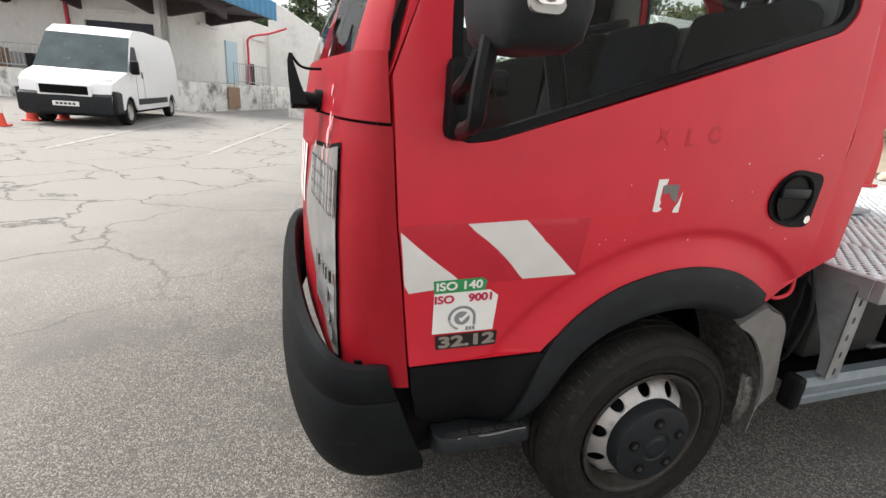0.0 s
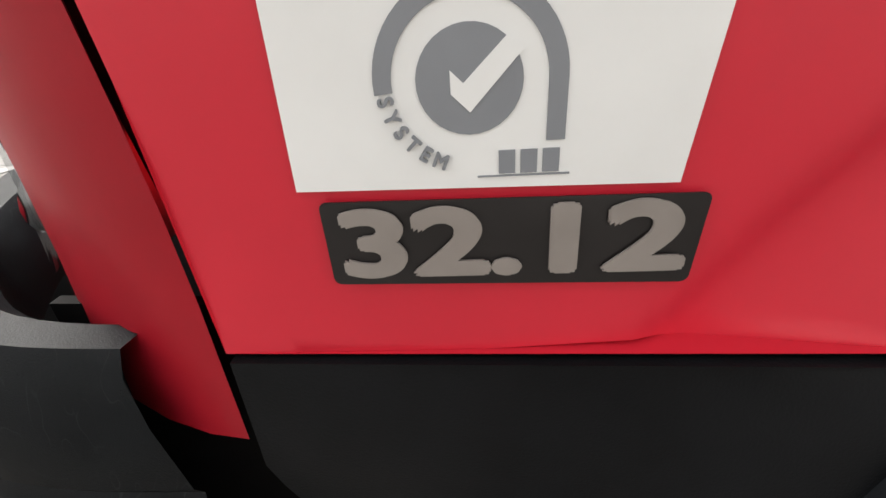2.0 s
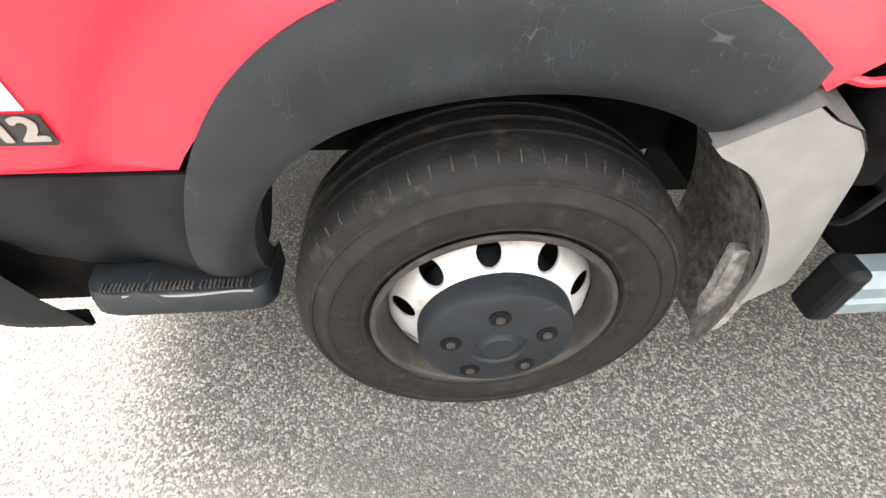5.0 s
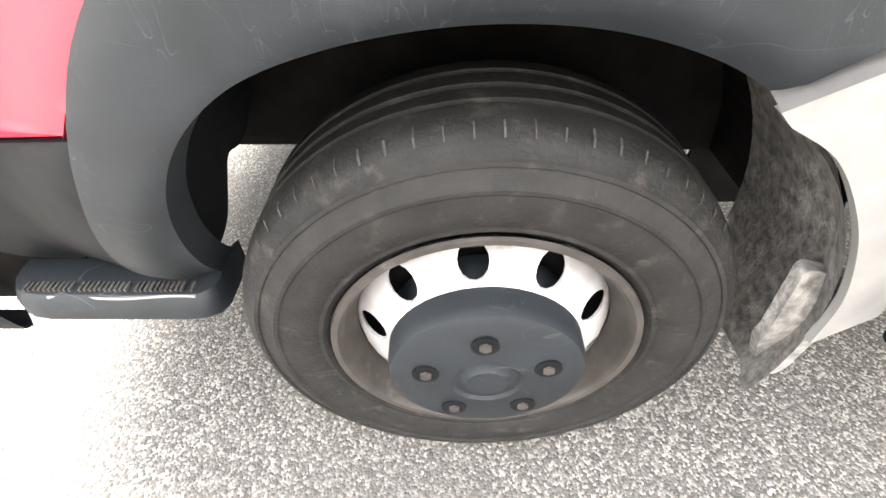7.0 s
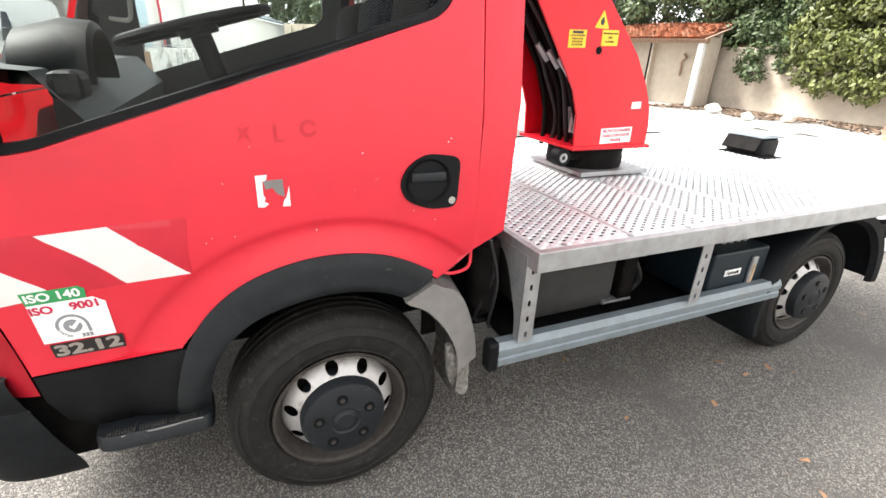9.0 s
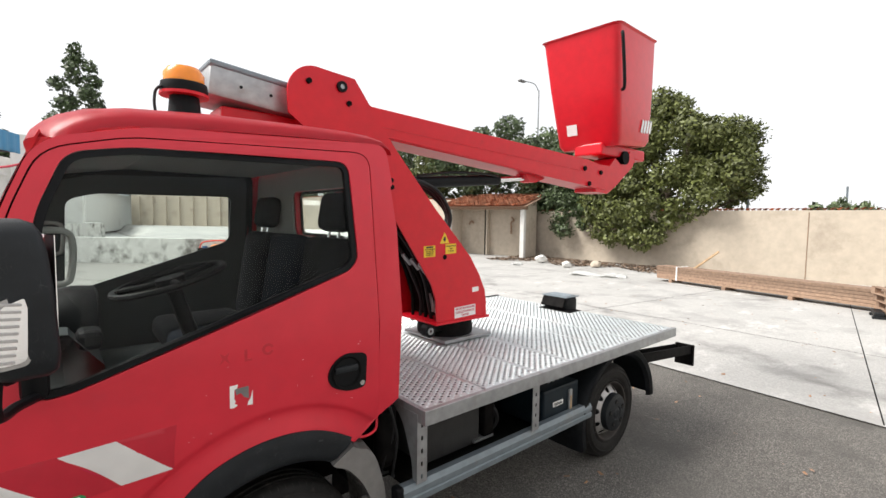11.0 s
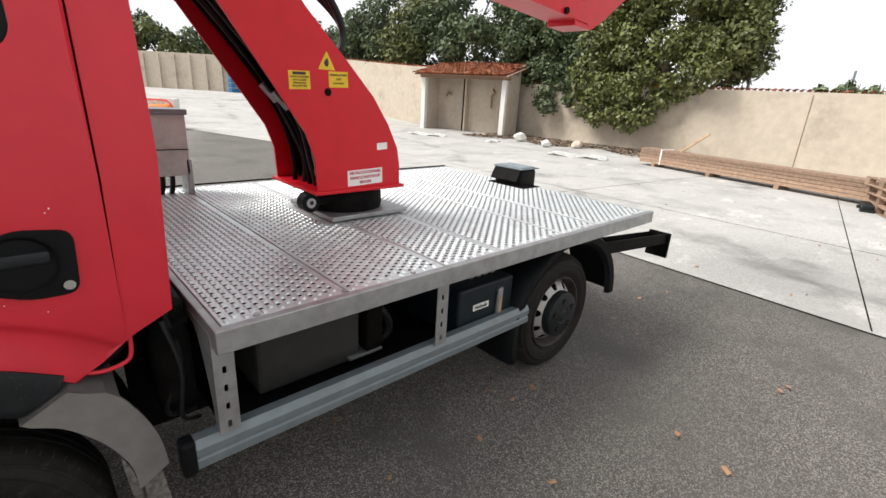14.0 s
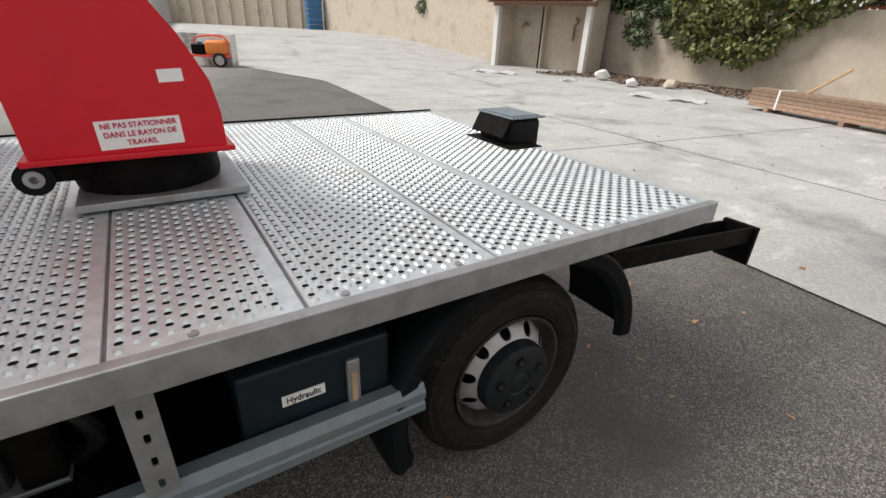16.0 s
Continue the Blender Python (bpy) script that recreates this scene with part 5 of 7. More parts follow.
def on_flank(x, z, off=-0.003, roll=0.0):
    """A frame for lettering on the door: its plane follows the flank."""
    p = Vector(flank(x, z, off))
    tx = (Vector(flank(x + 0.02, z, off)) - Vector(flank(x - 0.02, z, off))).normalized()
    tz = (Vector(flank(x, z + 0.02, off)) - Vector(flank(x, z - 0.02, off))).normalized()
    n = tx.cross(tz).normalized()
    tz = n.cross(tx)
    m = Matrix((tx, tz, n)).transposed().to_4x4()
    m.translation = p
    return m @ Euler((0, 0, radians(roll))).to_matrix().to_4x4()


def flank_text(text, size, mat, parent, x, z, off, roll, stretch=1.0, bold=0.0, depth=0.0006):
    m = on_flank(x, z, off, roll)
    c, s_ = math.cos(radians(roll)), math.sin(radians(roll))
    ob = lettering("lettering", text, size, mat, parent, m, stretch, bold, depth)
    return bent(ob, m, lambda u, v, w: Vector(flank(x + u * c - v * s_, z + u * s_ + v * c, off - w)))


flank_text("ISO", 0.030, CARMINE_INK, certificate, -0.697, 0.8555, -0.0032, 5, 1.08, 0.0009)
flank_text("9001", 0.030, CARMINE_INK, certificate, -0.605, 0.8635, -0.0032, 5, 1.08, 0.0009)
flank_text("ISO 140", 0.0305, WHITE_VINYL, certificate, -0.664, 0.8955, -0.0036, 5, 1.14, 0.0008)
RC = (-0.646, 0.803)
cs, sn = math.cos(radians(5)), math.sin(radians(5))
turned = lambda pts: [(RC[0] + 1.06 * (cs * x - sn * z), RC[1] + 1.06 * (sn * x + cs * z)) for x, z in pts]
sticker("ring_mark", turned(arc(0, 0, 0.0335, 185, 0, 28) + [(0.0335, -0.022), (0.0270, -0.022)] + arc(0, 0, 0.0270, 0, 185, 28)), GREY_INK, "", -0.0030, parent=certificate)
sticker("disc_mark", turned(arc(0, 0, 0.0185, 0, 350, 30)), GREY_INK, "", -0.0029, parent=certificate)
sticker("tick_mark", turned([(-0.0065, 0.0040), (-0.0020, -0.0005), (0.0130, 0.0140), (0.0180, 0.0090), (0.0000, -0.0105), (-0.0065, -0.0040)]), WHITE_VINYL, "", -0.0034, parent=certificate)
for k, ch in enumerate("SYSTEM"):
    a = 190 + 11.5 * k
    flank_text(ch, 0.0085, GREY_INK, certificate, *turned([(0.0305 * math.cos(radians(a)), 0.0305 * math.sin(radians(a)))])[0], -0.0032, a - 180 - 90 + 5 + 0, 0.9, 0.0003)
for k in range(3):
    sticker("mark_bar", turned([(0.010 + 0.008 * k, -0.034), (0.016 + 0.008 * k, -0.034), (0.016 + 0.008 * k, -0.025), (0.010 + 0.008 * k, -0.025)]), GREY_INK, "", -0.0030, parent=certificate)
sticker("mark_line", turned([(0.002, -0.0352), (0.036, -0.0352), (0.036, -0.0346), (0.002, -0.0346)]), GREY_INK, "", -0.0030, parent=certificate)
badge = sticker("model_badge", rounded([(-0.704, 0.711), (-0.547, 0.722), (-0.548, 0.764), (-0.708, 0.752)], 0.004), BADGE, "black model badge with beige numerals", -0.004)
flank_text("32.12", 0.044, BADGE_TEXT, badge, -0.627, 0.7370, -0.0052, 5, 1.52, 0.0018)
TORN = lambda pts: [(-0.186 + 0.078 * u, 1.171 - 0.084 * v) for u, v in pts]
sticker("torn_sticker", TORN([(0.0, 0.02), (0.36, 0.0), (0.32, 0.16), (0.20, 0.20), (0.19, 0.62), (0.25, 0.70), (0.20, 0.82), (0.34, 0.90), (0.18, 1.0), (0.0, 0.98)]), WHITE_VINYL, "torn white sticker")
sticker("torn_sticker", TORN([(1.0, 0.36), (1.0, 1.0), (0.76, 1.0), (0.80, 0.84), (0.90, 0.70)]), WHITE_VINYL, "torn white sticker")
sticker("torn_sticker", TORN([(0.22, 0.18), (0.82, 0.15), (0.84, 0.70), (0.62, 0.60), (0.48, 0.40), (0.28, 0.46)]), GREY_PAINT, "grey residue of a torn sticker", -0.0012)
GHOST = material("faded_red_residue", (0.46, 0.008, 0.022), 0.45, grain=0.06, scale=30)
for gx0, shape in ((-0.20, [(-0.018, -0.022), (0.0, -0.006), (0.018, -0.022), (0.008, 0.0), (0.016, 0.020), (0.0, 0.010), (-0.016, 0.020), (-0.008, 0.0)]), (-0.12, [(-0.014, -0.022), (0.012, -0.022), (0.012, -0.014), (-0.004, -0.014), (-0.004, 0.022), (-0.014, 0.022)])):
    sticker("letter_ghost", [(gx0 + u, 1.272 + v) for u, v in shape], GHOST, "", -0.0008)
sticker("letter_ghost", [(-0.05 + u, 1.282 + v) for u, v in arc(0, 0, 0.022, 20, 340, 18) + arc(0, 0, 0.012, 340, 20, 18)], GHOST, "", -0.0008)
random.seed(4)
for k in range(16):
    x, z, r = random.uniform(-0.45, 0.40), random.uniform(0.98, 1.30), random.uniform(0.0012, 0.003)
    sticker("paint_chip", [(x, z), (x + r, z + 0.3 * r), (x + r * 0.8, z + 1.6 * r), (x - r * 0.2, z + r)], WHITE_VINYL, "", -0.0012)

# ---- tower details ----
def on_tower(x, z, roll=0.0, off=0.0015):
    return Matrix.Translation((x, TY0 - off, z)) @ Euler((radians(90), 0, 0)).to_matrix().to_4x4() @ Euler((0, 0, radians(roll))).to_matrix().to_4x4()


def label_plate(name, x, z, w, h, roll, mat, text, off=0.001):
    m = on_tower(x, z, roll, off)
    return part(name, box(bmesh.new(), (-w / 2, -h / 2, -0.0006), (w / 2, h / 2, 0.0006), 0, m), mat, tower, text)


lab = label_plate("warning_label", 1.598, 1.114, 0.205, 0.078, 2, WHITE_VINYL, "white warning label with red French lettering")
for k, line in enumerate(("NE PAS STATIONNER", "DANS LE RAYON DE", "TRAVAIL")):
    lettering("letters", line, 0.021, CARMINE_INK, lab, on_tower(1.598, 1.138 - 0.024 * k, 2, 0.0025), 0.92, 0.0004)
lab = label_plate("warning_label", 1.263, 1.556, 0.098, 0.075, 2, YELLOW, "yellow warning label with black lettering")
part("label_head", box(bmesh.new(), (-0.03, 0.022, 0.0004), (0.03, 0.033, 0.0014), 0, on_tower(1.263, 1.556, 2)), BLACK_INK, lab)
for k, line in enumerate(("NE PAS STATIONNER", "DANS LA ZONE", "D'EVOLUTION", "DE LA MACHINE")):
    lettering("letters", line, 0.0105, BLACK_INK, lab, on_tower(1.263, 1.569 - 0.0125 * k, 2, 0.0028), 0.85)
lab = label_plate("warning_label", 1.452, 1.568, 0.098, 0.068, 2, YELLOW, "yellow warning label with black lettering")
for k, line in enumerate(("DEFENSE DE PASSER", "SOUS", "LA CHARGE")):
    lettering("letters", line, 0.0115, BLACK_INK, lab, on_tower(1.452, 1.587 - 0.0175 * k, 2, 0.0028), 0.85)
tri = part("warning_triangle", sheet(bmesh.new(), rounded([(1.352, 1.606), (1.436, 1.606), (1.394, 1.684)], 0.006), [], 0.1, 0.0012, lambda u, v: (u, TY0 - 0.0016, v)), YELLOW, tower, "yellow warning triangle")
part("triangle_mark", sheet(bmesh.new(), [(1.385, 1.622), (1.398, 1.618), (1.404, 1.635), (1.398, 1.655), (1.390, 1.650), (1.380, 1.636)], [], 0.1, 0.0008, lambda u, v: (u, TY0 - 0.003, v)), BLACK_INK, tri)
label_plate("small_label", 1.698, 1.264, 0.062, 0.034, 3, WHITE_VINYL, "small white label")
part("tower_hole", rod(bmesh.new(), (1.398, TY0 - 0.0015, 1.512), (1.398, TY0 + 0.01, 1.512), 0.0175, 20), GREASE, tower, "dark round hole")
for x, z in ((0.95, 2.005), (0.955, 1.965), (0.66, 2.42), (0.42, 2.50)):
    part("tower_bolt", rod(bmesh.new(), (x, TY0 - 0.014, z), (x, TY0 + 0.01, z), 0.016, 6), GREASE, tower)
part("pin_collar", lathe(bmesh.new(), [(0.014, -0.016), (0.030, -0.016), (0.030, 0.0), (0.014, 0.0)], (0.615, TY0, 2.505), 20), BLACK, tower)
# hoses in the channel and at the knee
random.seed(9)
for k in range(5):
    y = TY0 + 0.07 + 0.065 * k
    j = lambda: random.uniform(-0.02, 0.02)
    part("hydraulic_hose", pipe(bmesh.new(), [(1.39 + j(), y, 1.02), (1.385 + j(), y, 1.18), (1.32 + j(), y, 1.36), (1.20 + j(), y, 1.56), (1.00 + j(), y, 1.82), (0.80 + j(), y, 2.02)], 0.013, 7), HOSE if k % 2 else GREASE, tower, "black hydraulic hose", True)
for k in range(3):
    part("hose_fitting", rod(bmesh.new(), (1.375 + 0.012 * k, TY0 + 0.05 + 0.05 * k, 1.12), (1.375 + 0.012 * k, TY0 + 0.05 + 0.05 * k, 1.24), 0.016, 8), GALV, tower)
    part("hose_fitting", rod(bmesh.new(), (1.22 - 0.03 * k, TY0 + 0.06 + 0.05 * k, 1.47 + 0.03 * k), (1.28 - 0.03 * k, TY0 + 0.05 + 0.05 * k, 1.40 + 0.03 * k), 0.014, 8), GALV, tower)
for k in range(3):
    part("knee_hose", pipe(bmesh.new(), [(1.05, 0.80 + 0.06 * k, 2.03), (1.25 + 0.02 * k, 0.80 + 0.05 * k, 2.03), (1.45 + 0.03 * k, 0.80 + 0.05 * k, 1.96 - 0.02 * k), (1.56 + 0.03 * k, 0.80 + 0.05 * k, 1.80), (1.52 + 0.02 * k, 0.80 + 0.05 * k, 1.68), (1.42, 0.82 + 0.05 * k, 1.64)], 0.017, 8), HOSE, truck, "black hydraulic hose loop", True)
part("cylinder_line", pipe(bmesh.new(), [(1.30, 0.85, 2.07), (1.6, 0.84, 2.115), (1.95, 0.84, 2.13), (2.12, 0.85, 2.12)], 0.010, 6), HOSE, boom)
part("boom_seam", box(bmesh.new(), (0.95, BY0 - 0.003, 0.0), (3.3, BY0, 0.006), 0, Matrix.Translation((0, 0, 2.385)) @ Matrix(((1, 0, 0, 0), (0, 1, 0, 0), (-0.045, 0, 1, 0), (0, 0, 0, 1)))), RED_GLOSS, boom)
for x, z in ((3.22, 2.27), (3.50, 2.25), (3.30, 2.13)):
    part("boom_bolt", rod(bmesh.new(), (x, BY0 - 0.02, z), (x, BY0 + 0.01, z), 0.022, 6), GREASE, boom)
# front cover of the boom over the cab
COVER_M = Matrix.Translation((0.2, 0, 2.42)) @ Euler((0, radians(6), 0)).to_matrix().to_4x4() @ Matrix.Translation((-0.2, 0, -2.48))
cover = part("boom_cover", box(bmesh.new(), (-0.05, 0.74, 2.395), (0.42, 1.08, 2.56), 0.02, COVER_M, 2), GALV, truck, "riveted aluminium boom cover", True)
part("cover_edge", box(bmesh.new(), (-0.056, 0.734, 2.535), (0.42, 1.086, 2.567), 0.01, COVER_M), DULL_ALU, cover)
part("cradle", box(bmesh.new(), (0.02, 0.80, 2.22), (0.42, 1.02, 2.33), 0.01), RED_GLOSS, cover)
for x in (0.10, 0.25, 0.38):
    part("rivet", rod(bmesh.new(), COVER_M @ Vector((x, 0.736, 2.47)), COVER_M @ Vector((x, 0.742, 2.47)), 0.008, 10), BLACK, cover)
# jib head and basket
head = part("jib_head", sheet(bmesh.new(), [(3.45, 2.06), (3.66, 2.05), (3.80, 2.12), (4.16, 2.36), (4.20, 2.44), (4.10, 2.52), (4.03, 2.40), (3.92, 2.36), (3.80, 2.42), (3.70, 2.33), (3.45, 2.33)], [], 0.2, 0.24, lambda u, v: (u, BY0 + 0.01, v)), RED_GLOSS, truck, "red jib head plate")
part("jib_pivot", rod(bmesh.new(), (3.98, BY0 - 0.01, 2.44), (3.98, BY1 + 0.02, 2.44), 0.07, 20), GREASE, head)
part("basket_bracket", box(bmesh.new(), (3.55, 0.78, 2.44), (4.45, 1.10, 2.56), 0.02), RED_GLOSS, head)
BM = Matrix.Translation((4.02, 1.02, 2.56)) @ Euler((radians(-2), radians(-6), radians(8))).to_matrix().to_4x4()
bm = bmesh.new()
ring = lambda w, d, z: [(BM @ Vector((x, y, z)))[:] for x, y in rounded([(-w, -d), (w, -d), (w, d), (-w, d)], 0.09)]
loft(bm, [ring(0.44, 0.30, 0.0), ring(0.47, 0.33, 0.05), ring(0.52, 0.37, 0.60), ring(0.55, 0.40, 1.10), ring(0.57, 0.42, 1.12), ring(0.53, 0.38, 1.12), ring(0.42, 0.28, 0.06)], True, True)
basket = part("work_basket", bm, RED_GLOSS, truck, "red moulded work basket", True)
for k in range(4):
    x = 0.16 + 0.085 * k
    part("hatched_vinyl", box(bmesh.new(), (-0.022, -0.002, -0.07), (0.022, 0.002, 0.07), 0, BM @ Matrix.Translation((x, -0.352, 0.20)) @ Euler((radians(4), radians(22), 0)).to_matrix().to_4x4()), WHITE_VINYL, basket, "white reflective hatching")
part("basket_label", box(bmesh.new(), (-0.002, -0.055, -0.055), (0.002, 0.055, 0.055), 0, BM @ Matrix.Translation((-0.493, 0.14, 0.20)) @ Euler((0, radians(-5), 0)).to_matrix().to_4x4()), GREY_VINYL, basket, "grey label")
part("basket_rail", pipe(bmesh.new(), [(BM @ Vector(p))[:] for p in ((-0.56, -0.43, 1.0), (-0.60, -0.45, 0.95), (-0.57, -0.44, 0.55), (-0.53, -0.40, 0.50))], 0.016), BLACK, basket)

# ---- under the deck ----
part("battery_box", box(bmesh.new(), (0.80, 0.12, 0.47), (1.22, 0.46, 0.80), 0.015), material("grey_battery_box", (0.030, 0.030, 0.030), 0.8, grain=0.2, scale=8, spots=(0.02, 0.02, 0.02), spot_scale=5), truck, "dusty grey battery box")
# Added black sheet: stops far-side light from reaching under the deck.
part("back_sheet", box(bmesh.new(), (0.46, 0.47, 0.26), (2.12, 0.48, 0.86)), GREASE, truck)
# Added near-black sheet that stands in for deep shade under the deck.
part("side_tray", box(bmesh.new(), (0.66, -0.005, 0.425), (2.10, 0.469, 0.437), 0.003), GREASE, truck, "added black sheet standing in for the shade under the deck")
part("pump_hose", pipe(bmesh.new(), [(1.22, 0.2, 0.72), (1.33, 0.15, 0.66), (1.38, 0.14, 0.56), (1.33, 0.16, 0.50), (1.27, 0.2, 0.52)], 0.02), HOSE, truck, "black hose", True)
part("bracket", box(bmesh.new(), (1.24, 0.10, 0.50), (1.32, 0.16, 0.86), 0.008), GREASE, truck)
part("bracket_foot", box(bmesh.new(), (1.16, 0.10, 0.485), (1.32, 0.18, 0.50), 0.004), GALV, truck)
TANK = material("blue_tank_paint", (0.006, 0.013, 0.019), 0.5, grain=0.2, scale=14, spec=0.3)
tank = part("hydraulic_tank", box(bmesh.new(), (1.66, -0.005, 0.46), (2.04, 0.36, 0.70), 0.012), TANK, truck, "dark blue hydraulic tank")
part("tank_plate", box(bmesh.new(), (1.755, -0.0085, 0.580), (1.86, -0.0055, 0.610)), WHITE_VINYL, tank, "white name plate")
lettering("lettering", "Hydraulic", 0.026, BLACK_INK, tank, Matrix.Translation((1.807, -0.0095, 0.595)) @ Euler((radians(90), 0, 0)).to_matrix().to_4x4(), 0.85, 0.0003)
part("sight_glass", box(bmesh.new(), (1.915, -0.020, 0.50), (1.95, -0.005, 0.66), 0.004), GALV, tank, "steel level gauge")
part("sight_window", box(bmesh.new(), (1.925, -0.023, 0.52), (1.94, -0.019, 0.62), 0.001), TIMBER, tank)
part("filler_pipe", rod(bmesh.new(), (1.70, 0.14, 0.70), (1.80, 0.13, 0.735), 0.028, 14), GALV, tank)
part("pump_motor", rod(bmesh.new(), (1.84, 0.14, 0.78), (2.00, 0.12, 0.76), 0.065, 18), GREASE, tank, "black pump motor", True)
for k in range(4):
    part("pump_fitting", rod(bmesh.new(), (1.82 + 0.05 * k, 0.09, 0.70), (1.83 + 0.05 * k, 0.08, 0.73), 0.016, 8), GALV, tank)
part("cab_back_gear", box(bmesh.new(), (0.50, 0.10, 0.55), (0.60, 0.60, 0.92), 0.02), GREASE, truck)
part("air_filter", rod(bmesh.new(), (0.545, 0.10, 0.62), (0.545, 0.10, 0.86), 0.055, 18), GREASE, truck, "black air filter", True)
random.seed(12)
for k in range(6):
    part("cable", pipe(bmesh.new(), [(0.52 + 0.015 * k, 0.02 + 0.04 * k, 0.90), (0.55 + random.uniform(-0.03, 0.03), 0.0 + 0.05 * k, 0.75), (0.53 + random.uniform(-0.03, 0.03), 0.02 + 0.05 * k, 0.58), (0.60, 0.1 + 0.05 * k, 0.50)], 0.007, 6), HOSE, truck, "", True)
part("corner_gusset", sheet(bmesh.new(), curve2([(0.13, DZ - 0.03), (0.05, DZ - 0.10), (0.0, DZ - 0.20), (-0.03, 0.62), (-0.040, 0.54)], 4) + [(-0.070, 0.54), (-0.070, DZ - 0.03)], [], 0.1, 0.006, lambda u, v: (0.612, u, v), (1, 0, 0)), GALV, truck, "galvanised corner gusset")

# rear bar behind the deck
bar = part("rear_bar", box(bmesh.new(), (3.0, 0.06, 0.505), (4.12, 0.075, 0.590), 0.003, Matrix(((1, 0, 0, 0), (0, 1, 0, 0), (-0.10, 0, 1, 0.385), (0, 0, 0, 1)))), GREASE, truck, "black steel channel behind the deck")
part("bar_flange", box(bmesh.new(), (3.0, 0.075, 0.505), (4.12, 0.20, 0.516), 0.003, Matrix(((1, 0, 0, 0), (0, 1, 0, 0), (-0.10, 0, 1, 0.385), (0, 0, 0, 1)))), GREASE, bar)
part("bar_back", box(bmesh.new(), (3.0, 0.20, 0.505), (4.12, 0.215, 0.575), 0.003, Matrix(((1, 0, 0, 0), (0, 1, 0, 0), (-0.10, 0, 1, 0.385), (0, 0, 0, 1)))), GREASE, bar)
part("bar_end", box(bmesh.new(), (4.10, 0.04, 0.36), (4.13, 0.215, 0.565), 0.004), GREASE, bar)
for k in range(4):
    part("bar_bolt", rod(bmesh.new(), (3.5 + 0.12 * k, 0.12, 0.525 - 0.012 * k), (3.5 + 0.12 * k, 0.14, 0.565 - 0.012 * k), 0.014, 8), GREASE if k != 1 else GALV, bar)

# ---- deck furniture ----
part("deck_opening", box(bmesh.new(), (3.055, 0.765, DZ - 0.004), (DX1 + 0.002, 1.13, DZ + 0.004)), GREASE, deck, "dark opening in the deck")
rung = part("access_step", box(bmesh.new(), (3.125, 0.85, 0.80), (3.32, 1.12, 1.02), 0.03, seg=3), BLACK, truck, "black hinged access step with a ribbed plate", True)
part("step_plate", box(bmesh.new(), (3.115, 0.84, 1.02), (3.33, 1.13, 1.029), 0.003), DULL_ALU, rung, "ribbed aluminium step plate")
for k in range(7):
    part("step_rib", box(bmesh.new(), (3.132 + 0.026 * k, 0.86, 1.029), (3.145 + 0.026 * k, 1.11, 1.036), 0.003), DULL_ALU, rung)
part("step_lid", box(bmesh.new(), (-0.10, -0.13, 0.0), (0.0, 0.13, 0.012), 0.004, Matrix.Translation((3.13, 0.985, 1.015)) @ Euler((0, radians(-62), 0)).to_matrix().to_4x4()), GREASE, rung)
cbox = part("control_cabinet", box(bmesh.new(), (0.715, 1.60, 1.01), (1.035, 1.75, 1.355), 0.006), CABINET, truck, "grey sheet-metal control cabinet on legs")
part("cabinet_lid", box(bmesh.new(), (0.705, 1.585, 1.345), (1.045, 1.765, 1.375), 0.005), DULL_ALU, cbox)
part("cabinet_seam", box(bmesh.new(), (0.715, 1.595, 1.155), (1.035, 1.60, 1.160)), GREASE, cbox)
part("round_recess", lathe(bmesh.new(), [(0.0, -0.004), (0.070, -0.004), (0.075, 0.002)], (0.865, 1.60, 1.26), 28), CABINET, cbox, "", True)
for x in (0.715, 1.015):
    part("cabinet_leg", box(bmesh.new(), (x, 1.60, DZ), (x + 0.03, 1.75, 1.10), 0.003), GALV, cbox)
for k in range(4):
    part("cabinet_cable", pipe(bmesh.new(), [(0.80 + 0.05 * k, 1.66, 1.02), (0.795 + 0.05 * k, 1.65, 0.96), (0.79 + 0.05 * k, 1.68, DZ)], 0.014, 7), HOSE, cbox)
for k in range(9):
    x = 0.74 + 0.29 * k
    part("deck_screw", rod(bmesh.new(), (x, DY0 + 0.045, DZ), (x, DY0 + 0.045, DZ + 0.004), 0.010, 12), GALV, deck)
part("far_edge_chain", box(bmesh.new(), (DX0, DY1 - 0.012, DZ + 0.002), (DX1, DY1 - 0.004, DZ + 0.012)), GREASE, deck)
# raised tread pattern: domes with drain holes between, in staggered rows
verts, faces, hv, hf = [], [], [], []
for x0, x1 in zip(planks, planks[1:]):
    nx = int((x1 - x0 - 0.03) / 0.0265)
    for i in range(nx):
        x = x0 + 0.022 + 0.0265 * i
        ny = int((DY1 - DY0 - 0.09) / 0.042)
        for j in range(ny):
            y = DY0 + 0.055 + 0.042 * j + (0.021 if i % 2 else 0)
            if 1.37 < x < 1.88 and 0.63 < y < 1.14 or (x > 3.04 and 0.75 < y < 1.145):
                continue
            b = len(verts)
            for k in range(6):
                a = 2 * math.pi * k / 6
                verts.append((x + 0.0112 * math.cos(a), y + 0.0155 * math.sin(a), DZ))
            for k in range(6):
                a = 2 * math.pi * k / 6
                verts.append((x + 0.0058 * math.cos(a), y + 0.0095 * math.sin(a), DZ + 0.0046))
            faces += [(b + k, b + (k + 1) % 6, b + 6 + (k + 1) % 6, b + 6 + k) for k in range(6)] + [tuple(b + 6 + k for k in range(6))]
            h = len(hv)
            for k in range(6):
                a = 2 * math.pi * k / 6
                hv.append((x + 0.0082 * math.cos(a), y + 0.021 + 0.0068 * math.sin(a), DZ + 0.0008))
            hf.append(tuple(h + k for k in range(6)))
